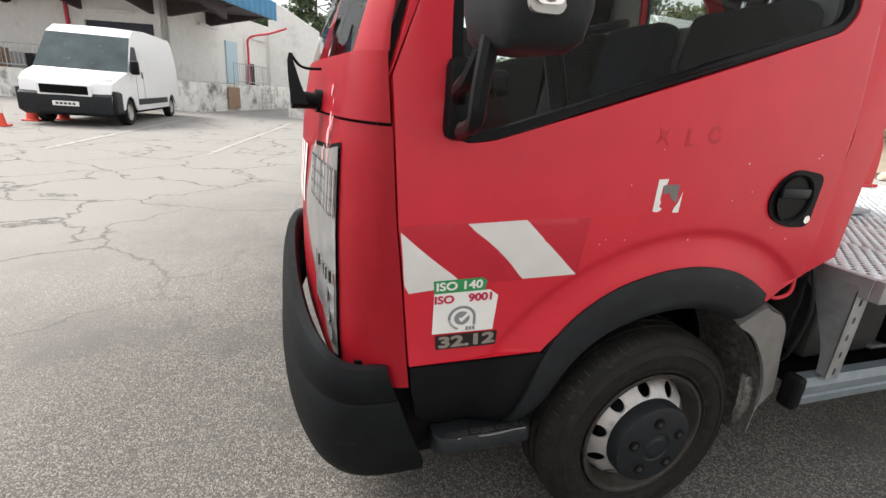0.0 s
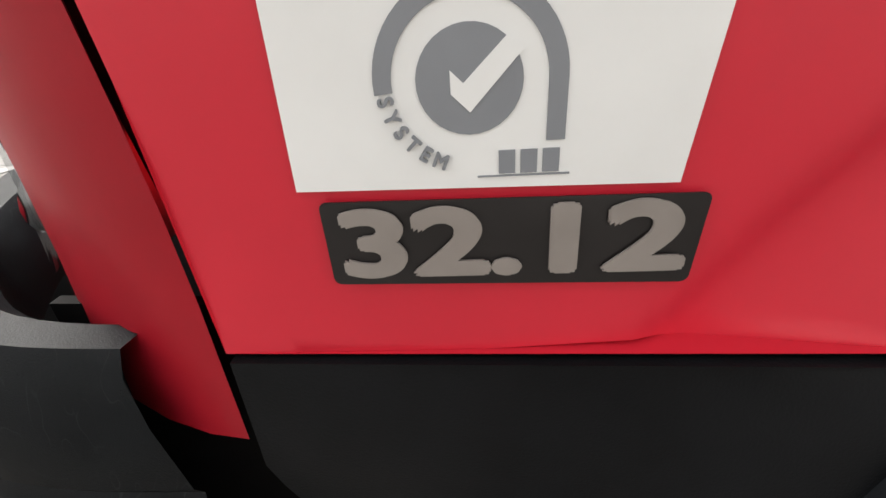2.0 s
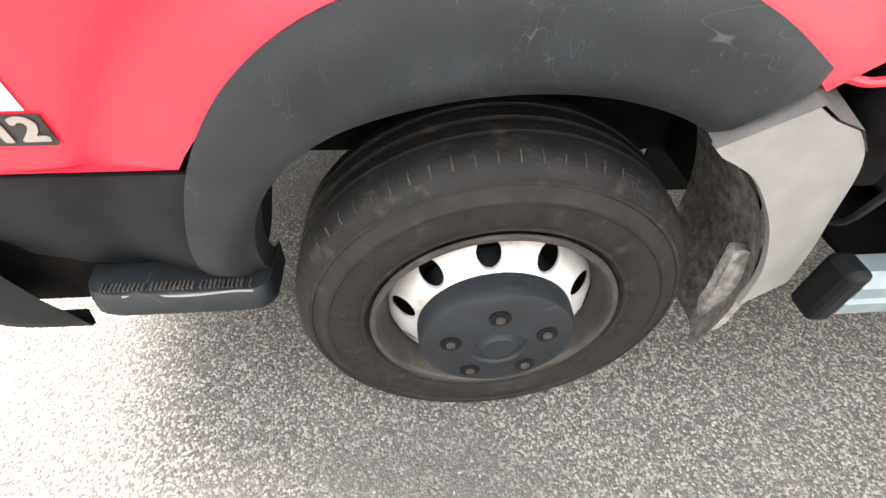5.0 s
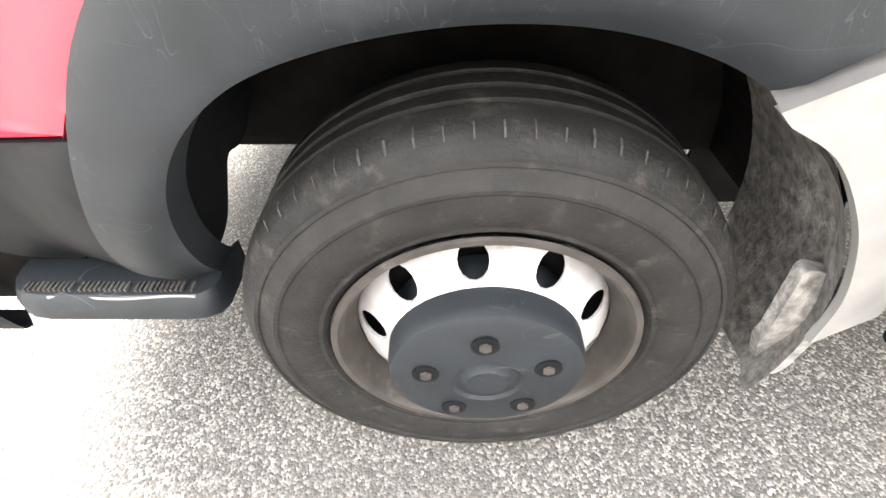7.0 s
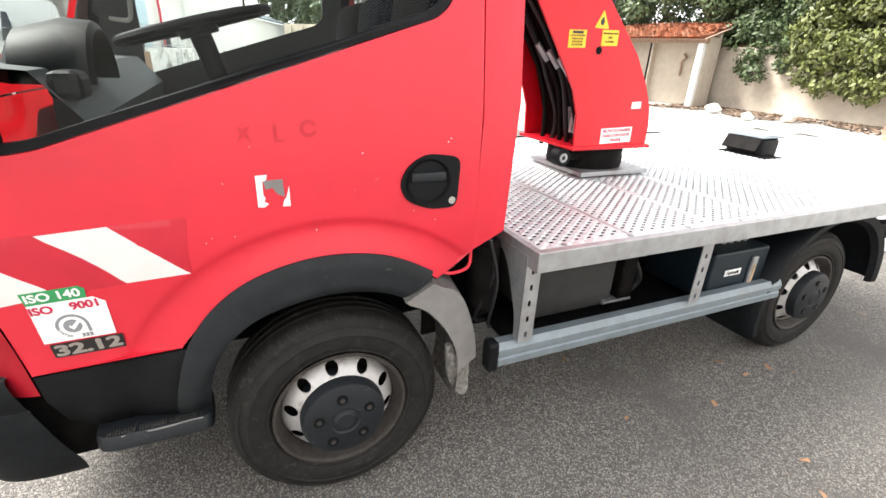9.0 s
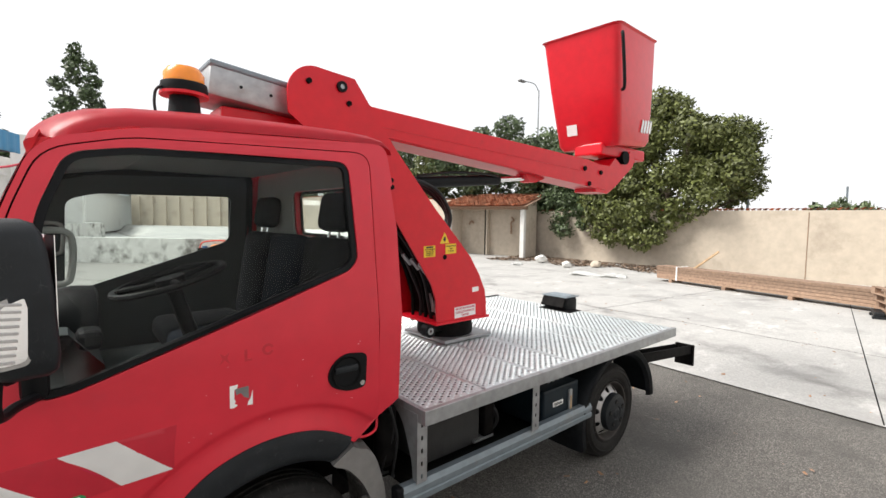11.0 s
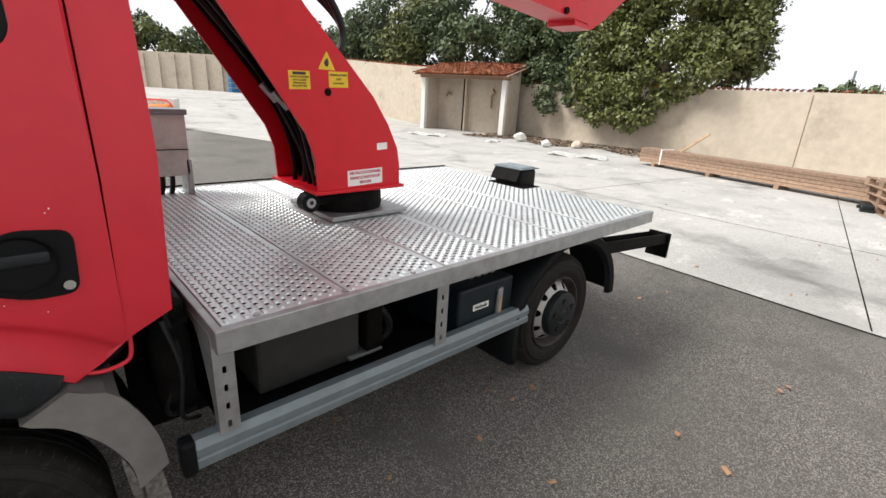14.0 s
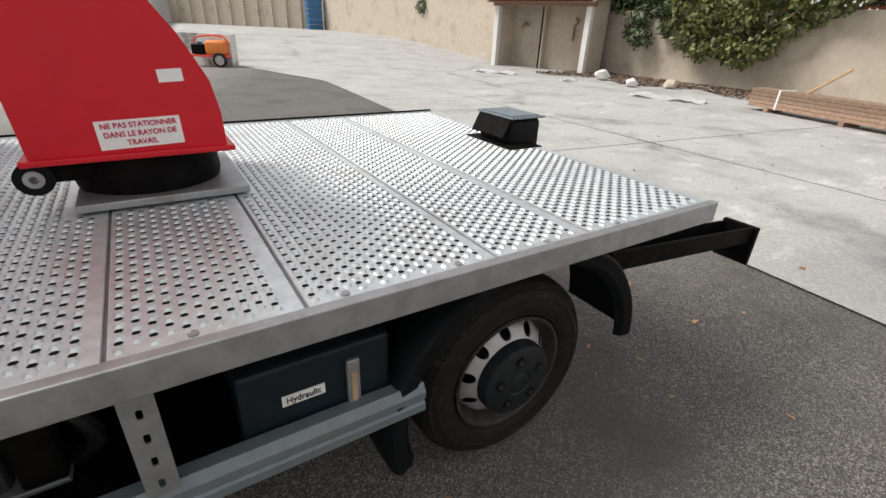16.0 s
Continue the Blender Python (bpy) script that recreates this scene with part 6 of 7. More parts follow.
for name, vv, ff, mm, lab in (("tread_dome", verts, faces, ALU, "pressed domes of the tread planks"), ("drain_hole", hv, hf, GREASE, "dark drain holes of the tread planks")):
    me = bpy.data.meshes.new(name)
    me.from_pydata(vv, [], ff)
    me.materials.append(mm)
    ob = new(name, me)
    ob.parent = deck
    tagged(ob, lab, kind="stuff")

# ---- yard walls ----
def wall_run(name, a, b, height, thick, mat, label):
    """A straight wall from a to b, standing on the ground."""
    a, b = Vector(a), Vector(b)
    d = (b - a).normalized()
    n = Vector((-d.y, d.x)) * thick
    rows = []
    steps = max(2, int((b - a).length / 2))
    for k in range(steps + 1):
        p = a + (b - a) * k / steps
        z = gz(p.x, p.y)
        rows.append([(p.x, p.y, z - 0.1), (p.x, p.y, z + height), (p.x + n.x, p.y + n.y, z + height), (p.x + n.x, p.y + n.y, z - 0.1)])
    return tagged(part(name, loft(bmesh.new(), rows, True, True), mat), label, "wall", kind="structure")


def barrel_tile(length=0.34, r=0.085):
    """One half-round roof tile, along x, hollow side down."""
    bm = bmesh.new()
    loft(bm, [[(x, rr * math.cos(a), rr * 0.8 * math.sin(a)) for a in levels(0, math.pi, 6)] for x, rr in ((-length / 2, r), (length / 2, r * 0.85))])
    bmesh.ops.solidify(bm, geom=bm.faces[:], thickness=0.012)
    me = bpy.data.meshes.new("tile")
    bm.to_mesh(me)
    bm.free()
    me.materials.append(TILE)
    return me


TILE_MESH = barrel_tile()


def coping(parent, a, b, height, thick, gap=0.17):
    """Half-round tiles laid across the top of a wall."""
    a, b = Vector(a), Vector(b)
    d = (b - a).normalized()
    n = Vector((-d.y, d.x))
    k = 0
    random.seed(31)
    while k * gap < (b - a).length:
        p = a + d * (k * gap) + n * thick * 0.5
        ob = new("tile", TILE_MESH)
        ob.parent = parent
        ob.matrix_world = Matrix.Translation((p.x, p.y, gz(p.x, p.y) + height + 0.01)) @ Euler((0, random.uniform(-0.03, 0.03), math.atan2(n.y, n.x) + random.uniform(-0.05, 0.05))).to_matrix().to_4x4()
        k += 1


W1 = ((17.0, -14.0), (17.2, 14.4), 2.18, 0.3)
w = wall_run("wall_east", W1[1], W1[0], W1[2], 0.3, RENDER_WALL, "stained ochre rendered yard wall with tile coping")
coping(w, (17.2, 14.4), (17.06, -6.0), W1[2], 0.3)
part("wall_joint", box(bmesh.new(), (17.098, 1.715, -0.1), (17.15, 1.735, 2.12)), OLD_TIMBER, w)
W2A, W2B = (15.5, 15.9), (16.2, 42.0)
w = wall_run("wall_north_east", W2B, W2A, 2.7, 0.3, RENDER_WALL, "stained ochre rendered yard wall with tile coping")
coping(w, W2B, W2A, 2.7, 0.3, 0.24)
w = wall_run("wall_north", (5.5, 53.0), (16.2, 42.0), 3.0, 0.3, RENDER_WALL, "streaked pale wall with pilasters")
for k in range(11):
    px, py = 6.1 + 0.97 * k, 53.0 - 1.028 * (0.6 + 0.97 * k)
    part("pilaster", box(bmesh.new(), (-0.14, -0.14, -0.1), (0.14, 0.10, 2.85), 0.02, Matrix.Translation((px - 0.02, py - 0.02, gz(px, py))) @ Euler((0, 0, math.atan2(-11.0, 10.7))).to_matrix().to_4x4()), RENDER_WALL, w)
# Unseen wall, added to hold sky light off the truck's near flank.
wall_run("wall_south", (-26.0, -5.6), (17.0, -5.6), 4.2, 0.3, WHITE_WALL, "unseen plain wall added to cut light on the truck's near side")
w = wall_run("low_wall", (4.5, 15.9), (-0.9, 21.0), 0.92, 0.3, PEELING, "low whitewashed wall with peeling paint")

# ---- tile-roofed lean-to against the wall ----
def lean_to():
    a, b = Vector((14.3, 15.5)), Vector((15.4, 11.5))
    d = (b - a).normalized()
    n = Vector((-d.y, d.x))
    m = Matrix.Translation((a.x, a.y, gz(a.x, a.y))) @ Matrix(((d.x, n.x, 0, 0), (d.y, n.y, 0, 0), (0, 0, 1.06, 0), (0, 0, 0, 1)))
    L = (b - a).length
    hut = thing("lean_to_shelter", "open ochre lean-to with a terracotta tile roof", "shelter", m=m)
    for x in (0.0, L - 0.2):
        part("pillar", box(bmesh.new(), (x, 0, -0.1), (x + 0.20, 0.22, 2.08), 0.01), WHITE_WALL, hut, "whitewashed pillar")
    part("lintel", box(bmesh.new(), (-0.1, 0.002, 2.08), (L + 0.1, 0.20, 2.22), 0.01), OLD_TIMBER, hut)
    part("back_wall", box(bmesh.new(), (0, 1.2, -0.1), (L, 1.4, 2.52)), RENDER_WALL, hut, "ochre back wall")
    for x in (0.003, L - 0.197):
        part("side_wall", box(bmesh.new(), (x, 0.22, -0.1), (x + 0.19, 1.2, 2.3)), RENDER_WALL, hut)
    part("partition", box(bmesh.new(), (L * 0.42, 0.9, -0.1), (L * 0.42 + 0.06, 1.2, 2.3)), RENDER_WALL, hut)
    part("rail_post", rod(bmesh.new(), (L * 0.40, 0.95, 0), (L * 0.40, 0.95, 2.2), 0.03), GREASE, hut)
    part("wall_hook", pipe(bmesh.new(), [(L * 0.72, 1.17, 1.75), (L * 0.75, 1.1, 1.62), (L * 0.72, 1.1, 1.50), (L * 0.72, 1.12, 1.3), (L * 0.72, 1.1, 1.0)], 0.04, 8), OLD_TIMBER, hut, "rusty hook on the wall")
    part("wall_hook", pipe(bmesh.new(), [(L * 0.15, 1.17, 1.4), (L * 0.19, 1.1, 1.55), (L * 0.22, 1.12, 1.45)], 0.04, 8), OLD_TIMBER, hut)
    slope = math.atan2(0.62, 2.75)
    part("roof_deck", box(bmesh.new(), (-0.2, -0.35, -0.03), (L + 0.2, 2.5, 0.0), 0, Matrix.Translation((0, 0, 2.28)) @ Euler((slope, 0, 0)).to_matrix().to_4x4()), OLD_TIMBER, hut)
    random.seed(5)
    for i in range(int((L + 0.4) / 0.165)):
        for j in range(10):
            ob = new("tile", TILE_MESH)
            ob.parent = hut
            ob.matrix_local = (Matrix.Translation((0, 0, 2.28)) @ Euler((slope, 0, 0)).to_matrix().to_4x4() @ Matrix.Translation((-0.12 + 0.165 * i, -0.30 + 0.29 * j, 0.03 + random.uniform(0, 0.012)))
                               @ Euler((0, 0, radians(90) + random.uniform(-0.04, 0.04))).to_matrix().to_4x4() @ Euler((0, radians(4), 0)).to_matrix().to_4x4())
    return hut


lean_to()

# ---- things along the wall ----
def on_ground(x, y, rz=0.0, dz=0.0):
    return Matrix.Translation((x, y, gz(x, y) + dz)) @ Euler((0, 0, rz)).to_matrix().to_4x4()


def timber_stack(x0, y0, x1, y1, layers, across, w, h, mat, label, name):
    d = Vector((x1 - x0, y1 - y0))
    L = d.length
    rz = math.atan2(d.y, d.x)
    z0, z1 = gz(x0, y0), gz(x1, y1)
    st = thing(name, label, "timber stack", m=Matrix.Translation((x0, y0, z0)) @ Euler((0, -math.atan2(z1 - z0, L), rz)).to_matrix().to_4x4())
    random.seed(int(L * 100))
    for k in range(4):
        x = L * (0.08 + 0.28 * k)
        part("bearer", box(bmesh.new(), (x, 0, 0), (x + 0.1, across * w, 0.1), 0.004), OLD_TIMBER, st)
    for j in range(layers):
        for i in range(across):
            a, b = random.uniform(0, 0.05), random.uniform(0, 0.05)
            part("plank", box(bmesh.new(), (a, i * w + 0.004, 0.102 + j * h), (L - b, (i + 1) * w - 0.004, 0.102 + (j + 1) * h - 0.006), 0.003), mat, st)
    return st


stack = timber_stack(13.05, 4.5, 11.75, -0.85, 5, 3, 0.16, 0.075, OLD_TIMBER, "long stack of weathered reddish boards tied with straps", "board_stack")
for f in (0.12, 0.93):
    part("strap", box(bmesh.new(), (5.5 * f, -0.01, 0.09), (5.5 * f + 0.04, 0.49, 0.49), 0.004), WHITE_VINYL, stack, "white strap")
part("loose_batten", box(bmesh.new(), (2.9, 0.3, 0.0), (2.95, 0.35, 0.95), 0.004, Matrix.Translation((0.9, 0, 0.42)) @ Euler((0, radians(52), 0)).to_matrix().to_4x4() @ Matrix.Translation((-2.9, 0, 0))), TIMBER, stack)


def pallet(m):
    p = thing("pallet", "weathered wooden pallet in a stack", "pallet", "pallet stack", m)
    for k in range(5):
        part("top_board", box(bmesh.new(), (0, 0.2 * k, 0.12), (1.2, 0.2 * k + 0.13, 0.14), 0.003), OLD_TIMBER, p)
    for y in (0, 0.42, 0.83):
        part("bottom_board", box(bmesh.new(), (0, y, 0.0), (1.2, y + 0.1, 0.018)), OLD_TIMBER, p)
        for x in (0, 0.53, 1.05):
            part("block", box(bmesh.new(), (x, y, 0.0185), (x + 0.15, y + 0.1, 0.1195)), OLD_TIMBER, p)
    return p


p0 = pallet(on_ground(10.95, -1.75, radians(20)))
for k in range(3):
    copy_thing(p0, on_ground(10.95 + 0.02 * k, -1.75, radians(20 + 3 * k), 0.142 * (k + 1)))
skid = thing("skid_block", "dark green block at the foot of the boards", "block", m=on_ground(11.25, -0.55, 0.2))
part("skid_top", box(bmesh.new(), (-0.28, -0.08, 0.06), (0.28, 0.08, 0.14), 0.02), PLASTIC, skid)
for x in (-0.22, 0.22):
    part("skid_foot", box(bmesh.new(), (x - 0.06, -0.1, 0.0), (x + 0.06, 0.1, 0.0595), 0.01), PLASTIC, skid)

for k, (x, y, sx, sy, rz) in enumerate(((12.55, 6.1, 1.7, 0.8, -1.2), (12.2, 12.5, 1.5, 0.6, -1.1), (13.1, 9.9, 0.6, 0.4, 0.3))):
    bm = bmesh.new()
    random.seed(k)
    n = 12
    rows = [[(sx * (i / n - 0.5), sy * (j / 6 - 0.5) * (0.8 + 0.25 * math.sin(3 * i + k)), 0.045 + 0.035 * math.sin(i * 0.9 + j) + 0.03 * (j / 6)) for i in range(n + 1)] for j in range(7)]
    loft(bm, rows)
    bmesh.ops.solidify(bm, geom=bm.faces[:], thickness=0.03)
    s = part("paper_sheet", bm, WHITE_VINYL, None, "", True)
    s.matrix_world = on_ground(x, y, rz)
    tagged(s, "crumpled white sheet lying on the concrete", "sheet")


def rock(x, y, r, mat, label, seed):
    bm = bmesh.new()
    bmesh.ops.create_icosphere(bm, subdivisions=2, radius=r)
    noise.seed_set(seed + 1)
    for v in bm.verts:
        v.co *= 1 + 0.45 * noise.noise(v.co * (1.6 / r) + Vector((seed, 0, 0)))
        v.co.z *= 0.7
    lo = min(v.co.z for v in bm.verts)
    for v in bm.verts:
        v.co.z -= lo
    ob = part("stone", bm, mat, None, "", True)
    ob.matrix_world = on_ground(x, y, seed)
    return tagged(ob, label, "stone")


rock(13.9, 8.2, 0.17, WHITE_WALL, "pale stone at the foot of the wall", 1)
rock(14.6, 9.9, 0.25, WHITE_WALL, "pale concrete lump beside the shelter", 2)
rock(14.9, 7.6, 0.2, RENDER_WALL, "ochre rubble lump by the wall", 3)
# fallen leaves and soil strip at the foot of the wall, one heap
def leaf_litter(name, n, area, size, mat, label, seed, lift=0.015, pick=None):
    rng = np.random.default_rng(seed)
    v, f = [], []
    while len(f) < n:
        x, y = rng.uniform(area[0], area[1]), rng.uniform(area[2], area[3])
        if pick and not pick(x, y):
            continue
        a, s = rng.uniform(0, 6.28), size * rng.uniform(0.5, 1.3)
        z = gz(x, y) + lift
        b = len(v)
        for k, (dx, dy) in enumerate(((-1, -0.5), (1, -0.6), (0.9, 0.5), (-0.8, 0.6))):
            v.append((x + s * (dx * math.cos(a) - dy * math.sin(a)), y + s * (dx * math.sin(a) + dy * math.cos(a)), z + rng.uniform(0.0, size)))
        f.append((b, b + 1, b + 2, b + 3))
    me = bpy.data.meshes.new(name)
    me.from_pydata(v, [], f)
    me.materials.append(mat)
    return tagged(new(name, me), label, "leaves", kind="stuff")


LITTER = leaf_material("dry_leaf", (0.30, 0.16, 0.08))
SOIL = leaf_material("soil", (0.16, 0.11, 0.075))
leaf_litter("leaf_litter", 420, (1.0, 12.0, -6.0, 6.0), 0.018, LITTER, "scattered dry brown leaves on the yard", 3, 0.016)
leaf_litter("rubble_strip", 2600, (13.8, 17.0, 3.0, 12.5), 0.06, SOIL, "soil and dead leaves along the wall", 4, 0.02, lambda x, y: x > 14.2 + 0.25 * (12 - y) * 0.6 + 0.5 * math.sin(y * 2))
GRIT = material("pale_grit", (0.25, 0.235, 0.215), 0.9, grain=0.3, scale=60)
leaf_litter("small_gravel", 9000, (-2.5, 6.0, -3.0, 2.0), 0.0034, GRIT, "loose pale grit on the asphalt", 8, 0.002)

# ---- concrete joints ----
for (x0, y0, x1, y1) in ((4.86, -1.27, 11.2, -0.2), (11.2, -0.2, 16.9, 0.75), (5.4, 3.4, 16.9, 2.1), (7.6, -8, 7.9, 14), (12.3, -6, 12.7, 15), (5.6, 8.0, 16, 7.4)):
    d = Vector((x1 - x0, y1 - y0))
    n = Vector((-d.y, d.x)).normalized() * 0.006
    rows = []
    for k in range(41):
        p = Vector((x0, y0)) + d * k / 40
        z = gz(p.x, p.y) + 0.0165
        rows.append([(p.x - n.x, p.y - n.y, z), (p.x + n.x, p.y + n.y, z)])
    tagged(part("pavement_joint", loft(bmesh.new(), rows), GREASE), "dark joint between the concrete slabs", "joint", kind="structure")

# ---- parking lines ----
PAINT = material("worn_white_line", (0.46, 0.45, 0.43), 0.85, grain=0.2, scale=30, spots=(0.22, 0.21, 0.20), spot_scale=6, spot_amount=0.42)
for (x0, y0, x1, y1) in ((-5.0, 8.6, -4.1, 20.0), (-2.5, 8.6, -1.0, 17.6), (-7.4, 9.0, -6.5, 12.0), (-3.45, 1.9, -3.25, 3.2)):
    d = Vector((x1 - x0, y1 - y0))
    n = Vector((-d.y, d.x)).normalized() * 0.042
    rows = [[(x0 + d.x * k / 12 - n.x, y0 + d.y * k / 12 - n.y, gz(x0 + d.x * k / 12, y0 + d.y * k / 12) + 0.006), (x0 + d.x * k / 12 + n.x, y0 + d.y * k / 12 + n.y, gz(x0 + d.x * k / 12, y0 + d.y * k / 12) + 0.006)] for k in range(13)]
    tagged(part("road_marking", loft(bmesh.new(), rows), PAINT), "worn white parking line", "line", kind="structure")

# ---- warehouse with a canopy over its loading dock ----
CN, UD, VD = Vector((-4.5, 20.6)), Vector((-0.926, 0.378)).normalized() * 1.15, Vector((0.378, 0.926)).normalized() * 1.15
WM = Matrix(((UD.x, VD.x, 0, CN.x), (UD.y, VD.y, 0, CN.y), (0, 0, 1.05, 0.42), (0, 0, 0, 1)))
hall = thing("warehouse", "white warehouse with a red and blue canopy over its loading dock", "warehouse")
hall.matrix_world = Matrix.Identity(4)


def hall_box(name, lo, hi, mat, parent=hall, label="", bevel=0.0):
    return part(name, box(bmesh.new(), lo, hi, bevel, WM), mat, parent, label)


hall_box("dock", (0.2, 0.2, -0.6), (22, 3.0, 0.72), PEELING, hall, "peeling white loading dock")
hall_box("dock", (0.2, 3.0, -0.6), (2.96, 16, 0.72), PEELING, hall)
def hall_wall(u0, v0, u1, v1, z0, z1, holes, label):
    """A wall between two plan points with rectangular openings given along its length."""
    L = math.hypot(u1 - u0, v1 - v0)
    ax, ay = (u1 - u0) / L, (v1 - v0) / L
    bm = sheet(bmesh.new(), [(0, z0), (L, z0), (L, z1), (0, z1)], [[(a, b), (c, b), (c, d), (a, d)] for a, b, c, d in holes], 2.0, 0.2, lambda s, z: (u0 + ax * s, v0 + ay * s, z), (abs(ay), abs(ax), 0))
    bm.transform(WM)
    return part("wall", bm, WHITE_WALL, hall, label)
hall_wall(3.0, 3.0, 22, 3.0, -0.3, 4.3, [(0.5, 0.74, 3.4, 2.95), (8.6, 0.74, 12.0, 2.95), (15, 0.74, 18, 2.95)], "white rendered warehouse wall")
hall_wall(3.0, 3.0, 3.0, 17, -0.3, 4.3, [], "white rendered warehouse wall")
for a, c in ((0.5, 3.4), (8.6, 12.0), (15, 18)):
    sh = hall_box("shutter", (3.0 + a, 3.1, 0.72), (3.0 + c, 3.14, 2.95), DARK_DOOR, hall, "dark blue roller shutter")
    for k in range(11):
        hall_box("shutter_slat", (3.0 + a, 3.085, 0.75 + 0.2 * k), (3.0 + c, 3.1, 0.92 + 0.2 * k), DARK_DOOR, sh)
    hall_box("strip_lamp", (3.0 + a + 0.7, 2.85, 3.3), (3.0 + c - 0.7, 2.98, 3.42), GREY_VINYL, hall, "dusty strip lamp")
hall_box("strip_lamp", (9.2, 2.85, 3.3), (10.8, 2.98, 3.42), GREY_VINYL)
hall_box("dock_door", (2.93, 7.4, 0.74), (2.99, 8.5, 2.9), material("pale_blue_door", (0.42, 0.55, 0.62), 0.5, grain=0.05), hall, "pale blue metal door")
for k in range(2):
    hall_box("strip_lamp", (2.85, 5.2 + 5 * k, 3.3), (2.98, 6.8 + 5 * k, 3.42), GREY_VINYL)
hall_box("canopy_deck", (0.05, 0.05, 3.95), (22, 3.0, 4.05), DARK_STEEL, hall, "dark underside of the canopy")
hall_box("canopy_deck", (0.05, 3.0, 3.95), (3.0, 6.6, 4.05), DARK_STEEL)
for k in range(7):
    bm = sheet(bmesh.new(), [(0.1, 3.95), (3.0, 3.95), (3.0, 3.35)], [], 3, 0.18, lambda s, z: (3.0 * k + 0.4, s, z), (1, 0, 0))
    bm.transform(WM)
    part("canopy_bracket", bm, DARK_STEEL, hall)
for k in range(2):
    bm = sheet(bmesh.new(), [(0.1, 3.95), (3.0, 3.95), (3.0, 3.35)], [], 3, 0.18, lambda s, z: (s, 3.2 + 2.7 * k, z), (0, 1, 0))
    bm.transform(WM)
    part("canopy_bracket", bm, DARK_STEEL, hall)
# ribbed fascia, sheet by sheet
def ribbed(u0, v0, u1, v1, z0, z1, mat, label):
    L = math.hypot(u1 - u0, v1 - v0)
    ax, ay = (u1 - u0) / L, (v1 - v0) / L
    n = int(L / 0.125)
    row = []
    for k in range(n + 1):
        s = L * k / n
        o = -0.03 if k % 4 < 2 else 0.0
        row.append((u0 + ax * s + o * ay, v0 + ay * s + o * ax))
    bm = loft(bmesh.new(), [[(x, y, z) for x, y in row] for z in (z0, z1)])
    bmesh.ops.solidify(bm, geom=bm.faces[:], thickness=0.01)
    bm.transform(WM)
    return part("fascia", bm, mat, hall, label)
ribbed(0.0, 0.0, 22, 0.0, 3.9, 4.75, RED_SHEET, "red ribbed canopy fascia")
ribbed(0.0, 0.0, 0.0, 6.6, 3.9, 4.75, BLUE_SHEET, "blue ribbed canopy fascia")
for u in (7.0, 13.5, 20):
    hall_box("downpipe", (u, 2.88, 0.72), (u + 0.1, 2.98, 3.95), RED_SHEET, hall, "red downpipe")
# gable end beyond the canopy
bm = sheet(bmesh.new(), [(0, -0.6), (2.6, -0.6), (2.6, 4.3), (0.6, 5.6), (0, 5.6)], [], 4, 0.25, lambda s, z: (2.8 - s, 12.0 + 0.35 * s, z), (0, 1, 0))
bm.transform(WM)
part("gable_wall", bm, WHITE_WALL, hall, "white gable wall")
bm = bmesh.new()
pipe(bm, [(0.6, 9.2, 3.9), (1.6, 9.4, 3.6), (2.7, 9.4, 3.3), (2.8, 9.4, 2.5), (2.8, 9.4, 0.75)], 0.06)
bm.transform(WM)
part("downpipe", bm, RED_SHEET, hall, "pink downpipe")

def railing(u0, u1, v, label="galvanised steel railing along the dock", along_v=False):
    r = thing("dock_railing", label, "railing", "dock railings")
    P = (lambda s, z: WM @ Vector((v, s, z))) if along_v else (lambda s, z: WM @ Vector((s, v, z)))
    for z in (0.85, 1.65):
        part("rail", rod(bmesh.new(), P(u0, z), P(u1, z), 0.022, 8), GALV, r)
    n = int((u1 - u0) / 0.16)
    for k in range(n + 1):
        s = u0 + (u1 - u0) * k / n
        part("baluster", rod(bmesh.new(), P(s, 0.72 if k % 8 == 0 else 0.85), P(s, 1.65), 0.022 if k % 8 == 0 else 0.011, 6), GALV, r)
    return r
railing(6.2, 10.5, 0.5)
railing(12.0, 15.5, 0.5)
railing(3.6, 6.8, 0.6, along_v=True)

def dock_thing(name, label, cat, boxes, mat):
    t = thing(name, label, cat)
    for nm, lo, hi in boxes:
        part(nm, box(bmesh.new(), lo, hi, 0.01, WM), mat, t)
    return t
dock_thing("folded_table", "weathered wooden trestle on the dock", "trestle", [("board", (3.7, 0.8, 1.55), (5.6, 1.5, 1.62)), ("leg", (3.8, 0.9, 0.72), (3.88, 1.0, 1.55)), ("leg", (5.4, 0.9, 0.72), (5.48, 1.0, 1.55)), ("leg", (3.8, 1.3, 0.72), (3.88, 1.4, 1.55)), ("leg", (5.4, 1.3, 0.72), (5.48, 1.4, 1.55))], OLD_TIMBER)
dock_thing("crate", "grey crate behind the railing", "crate", [("crate_body", (7.2, 1.3, 0.72), (8.2, 2.1, 1.35))], GREY_PAINT)
dock_thing("crate", "brown crate behind the railing", "crate", [("crate_body", (9.0, 1.2, 0.72), (9.9, 2.1, 1.5))], OLD_TIMBER)
dock_thing("carton_pile", "white cartons at the foot of the dock", "carton", [("carton", (4.0, -0.5, -0.35), (4.7, 0.15, 0.15)), ("carton", (4.05, -0.45, 0.155), (4.6, 0.1, 0.55))], WHITE_VINYL)
dock_thing("leaning_board", "brown board leaning on the dock", "board", [("panel", (0.12, 2.2, -0.3), (0.18, 3.1, 0.6))], OLD_TIMBER)
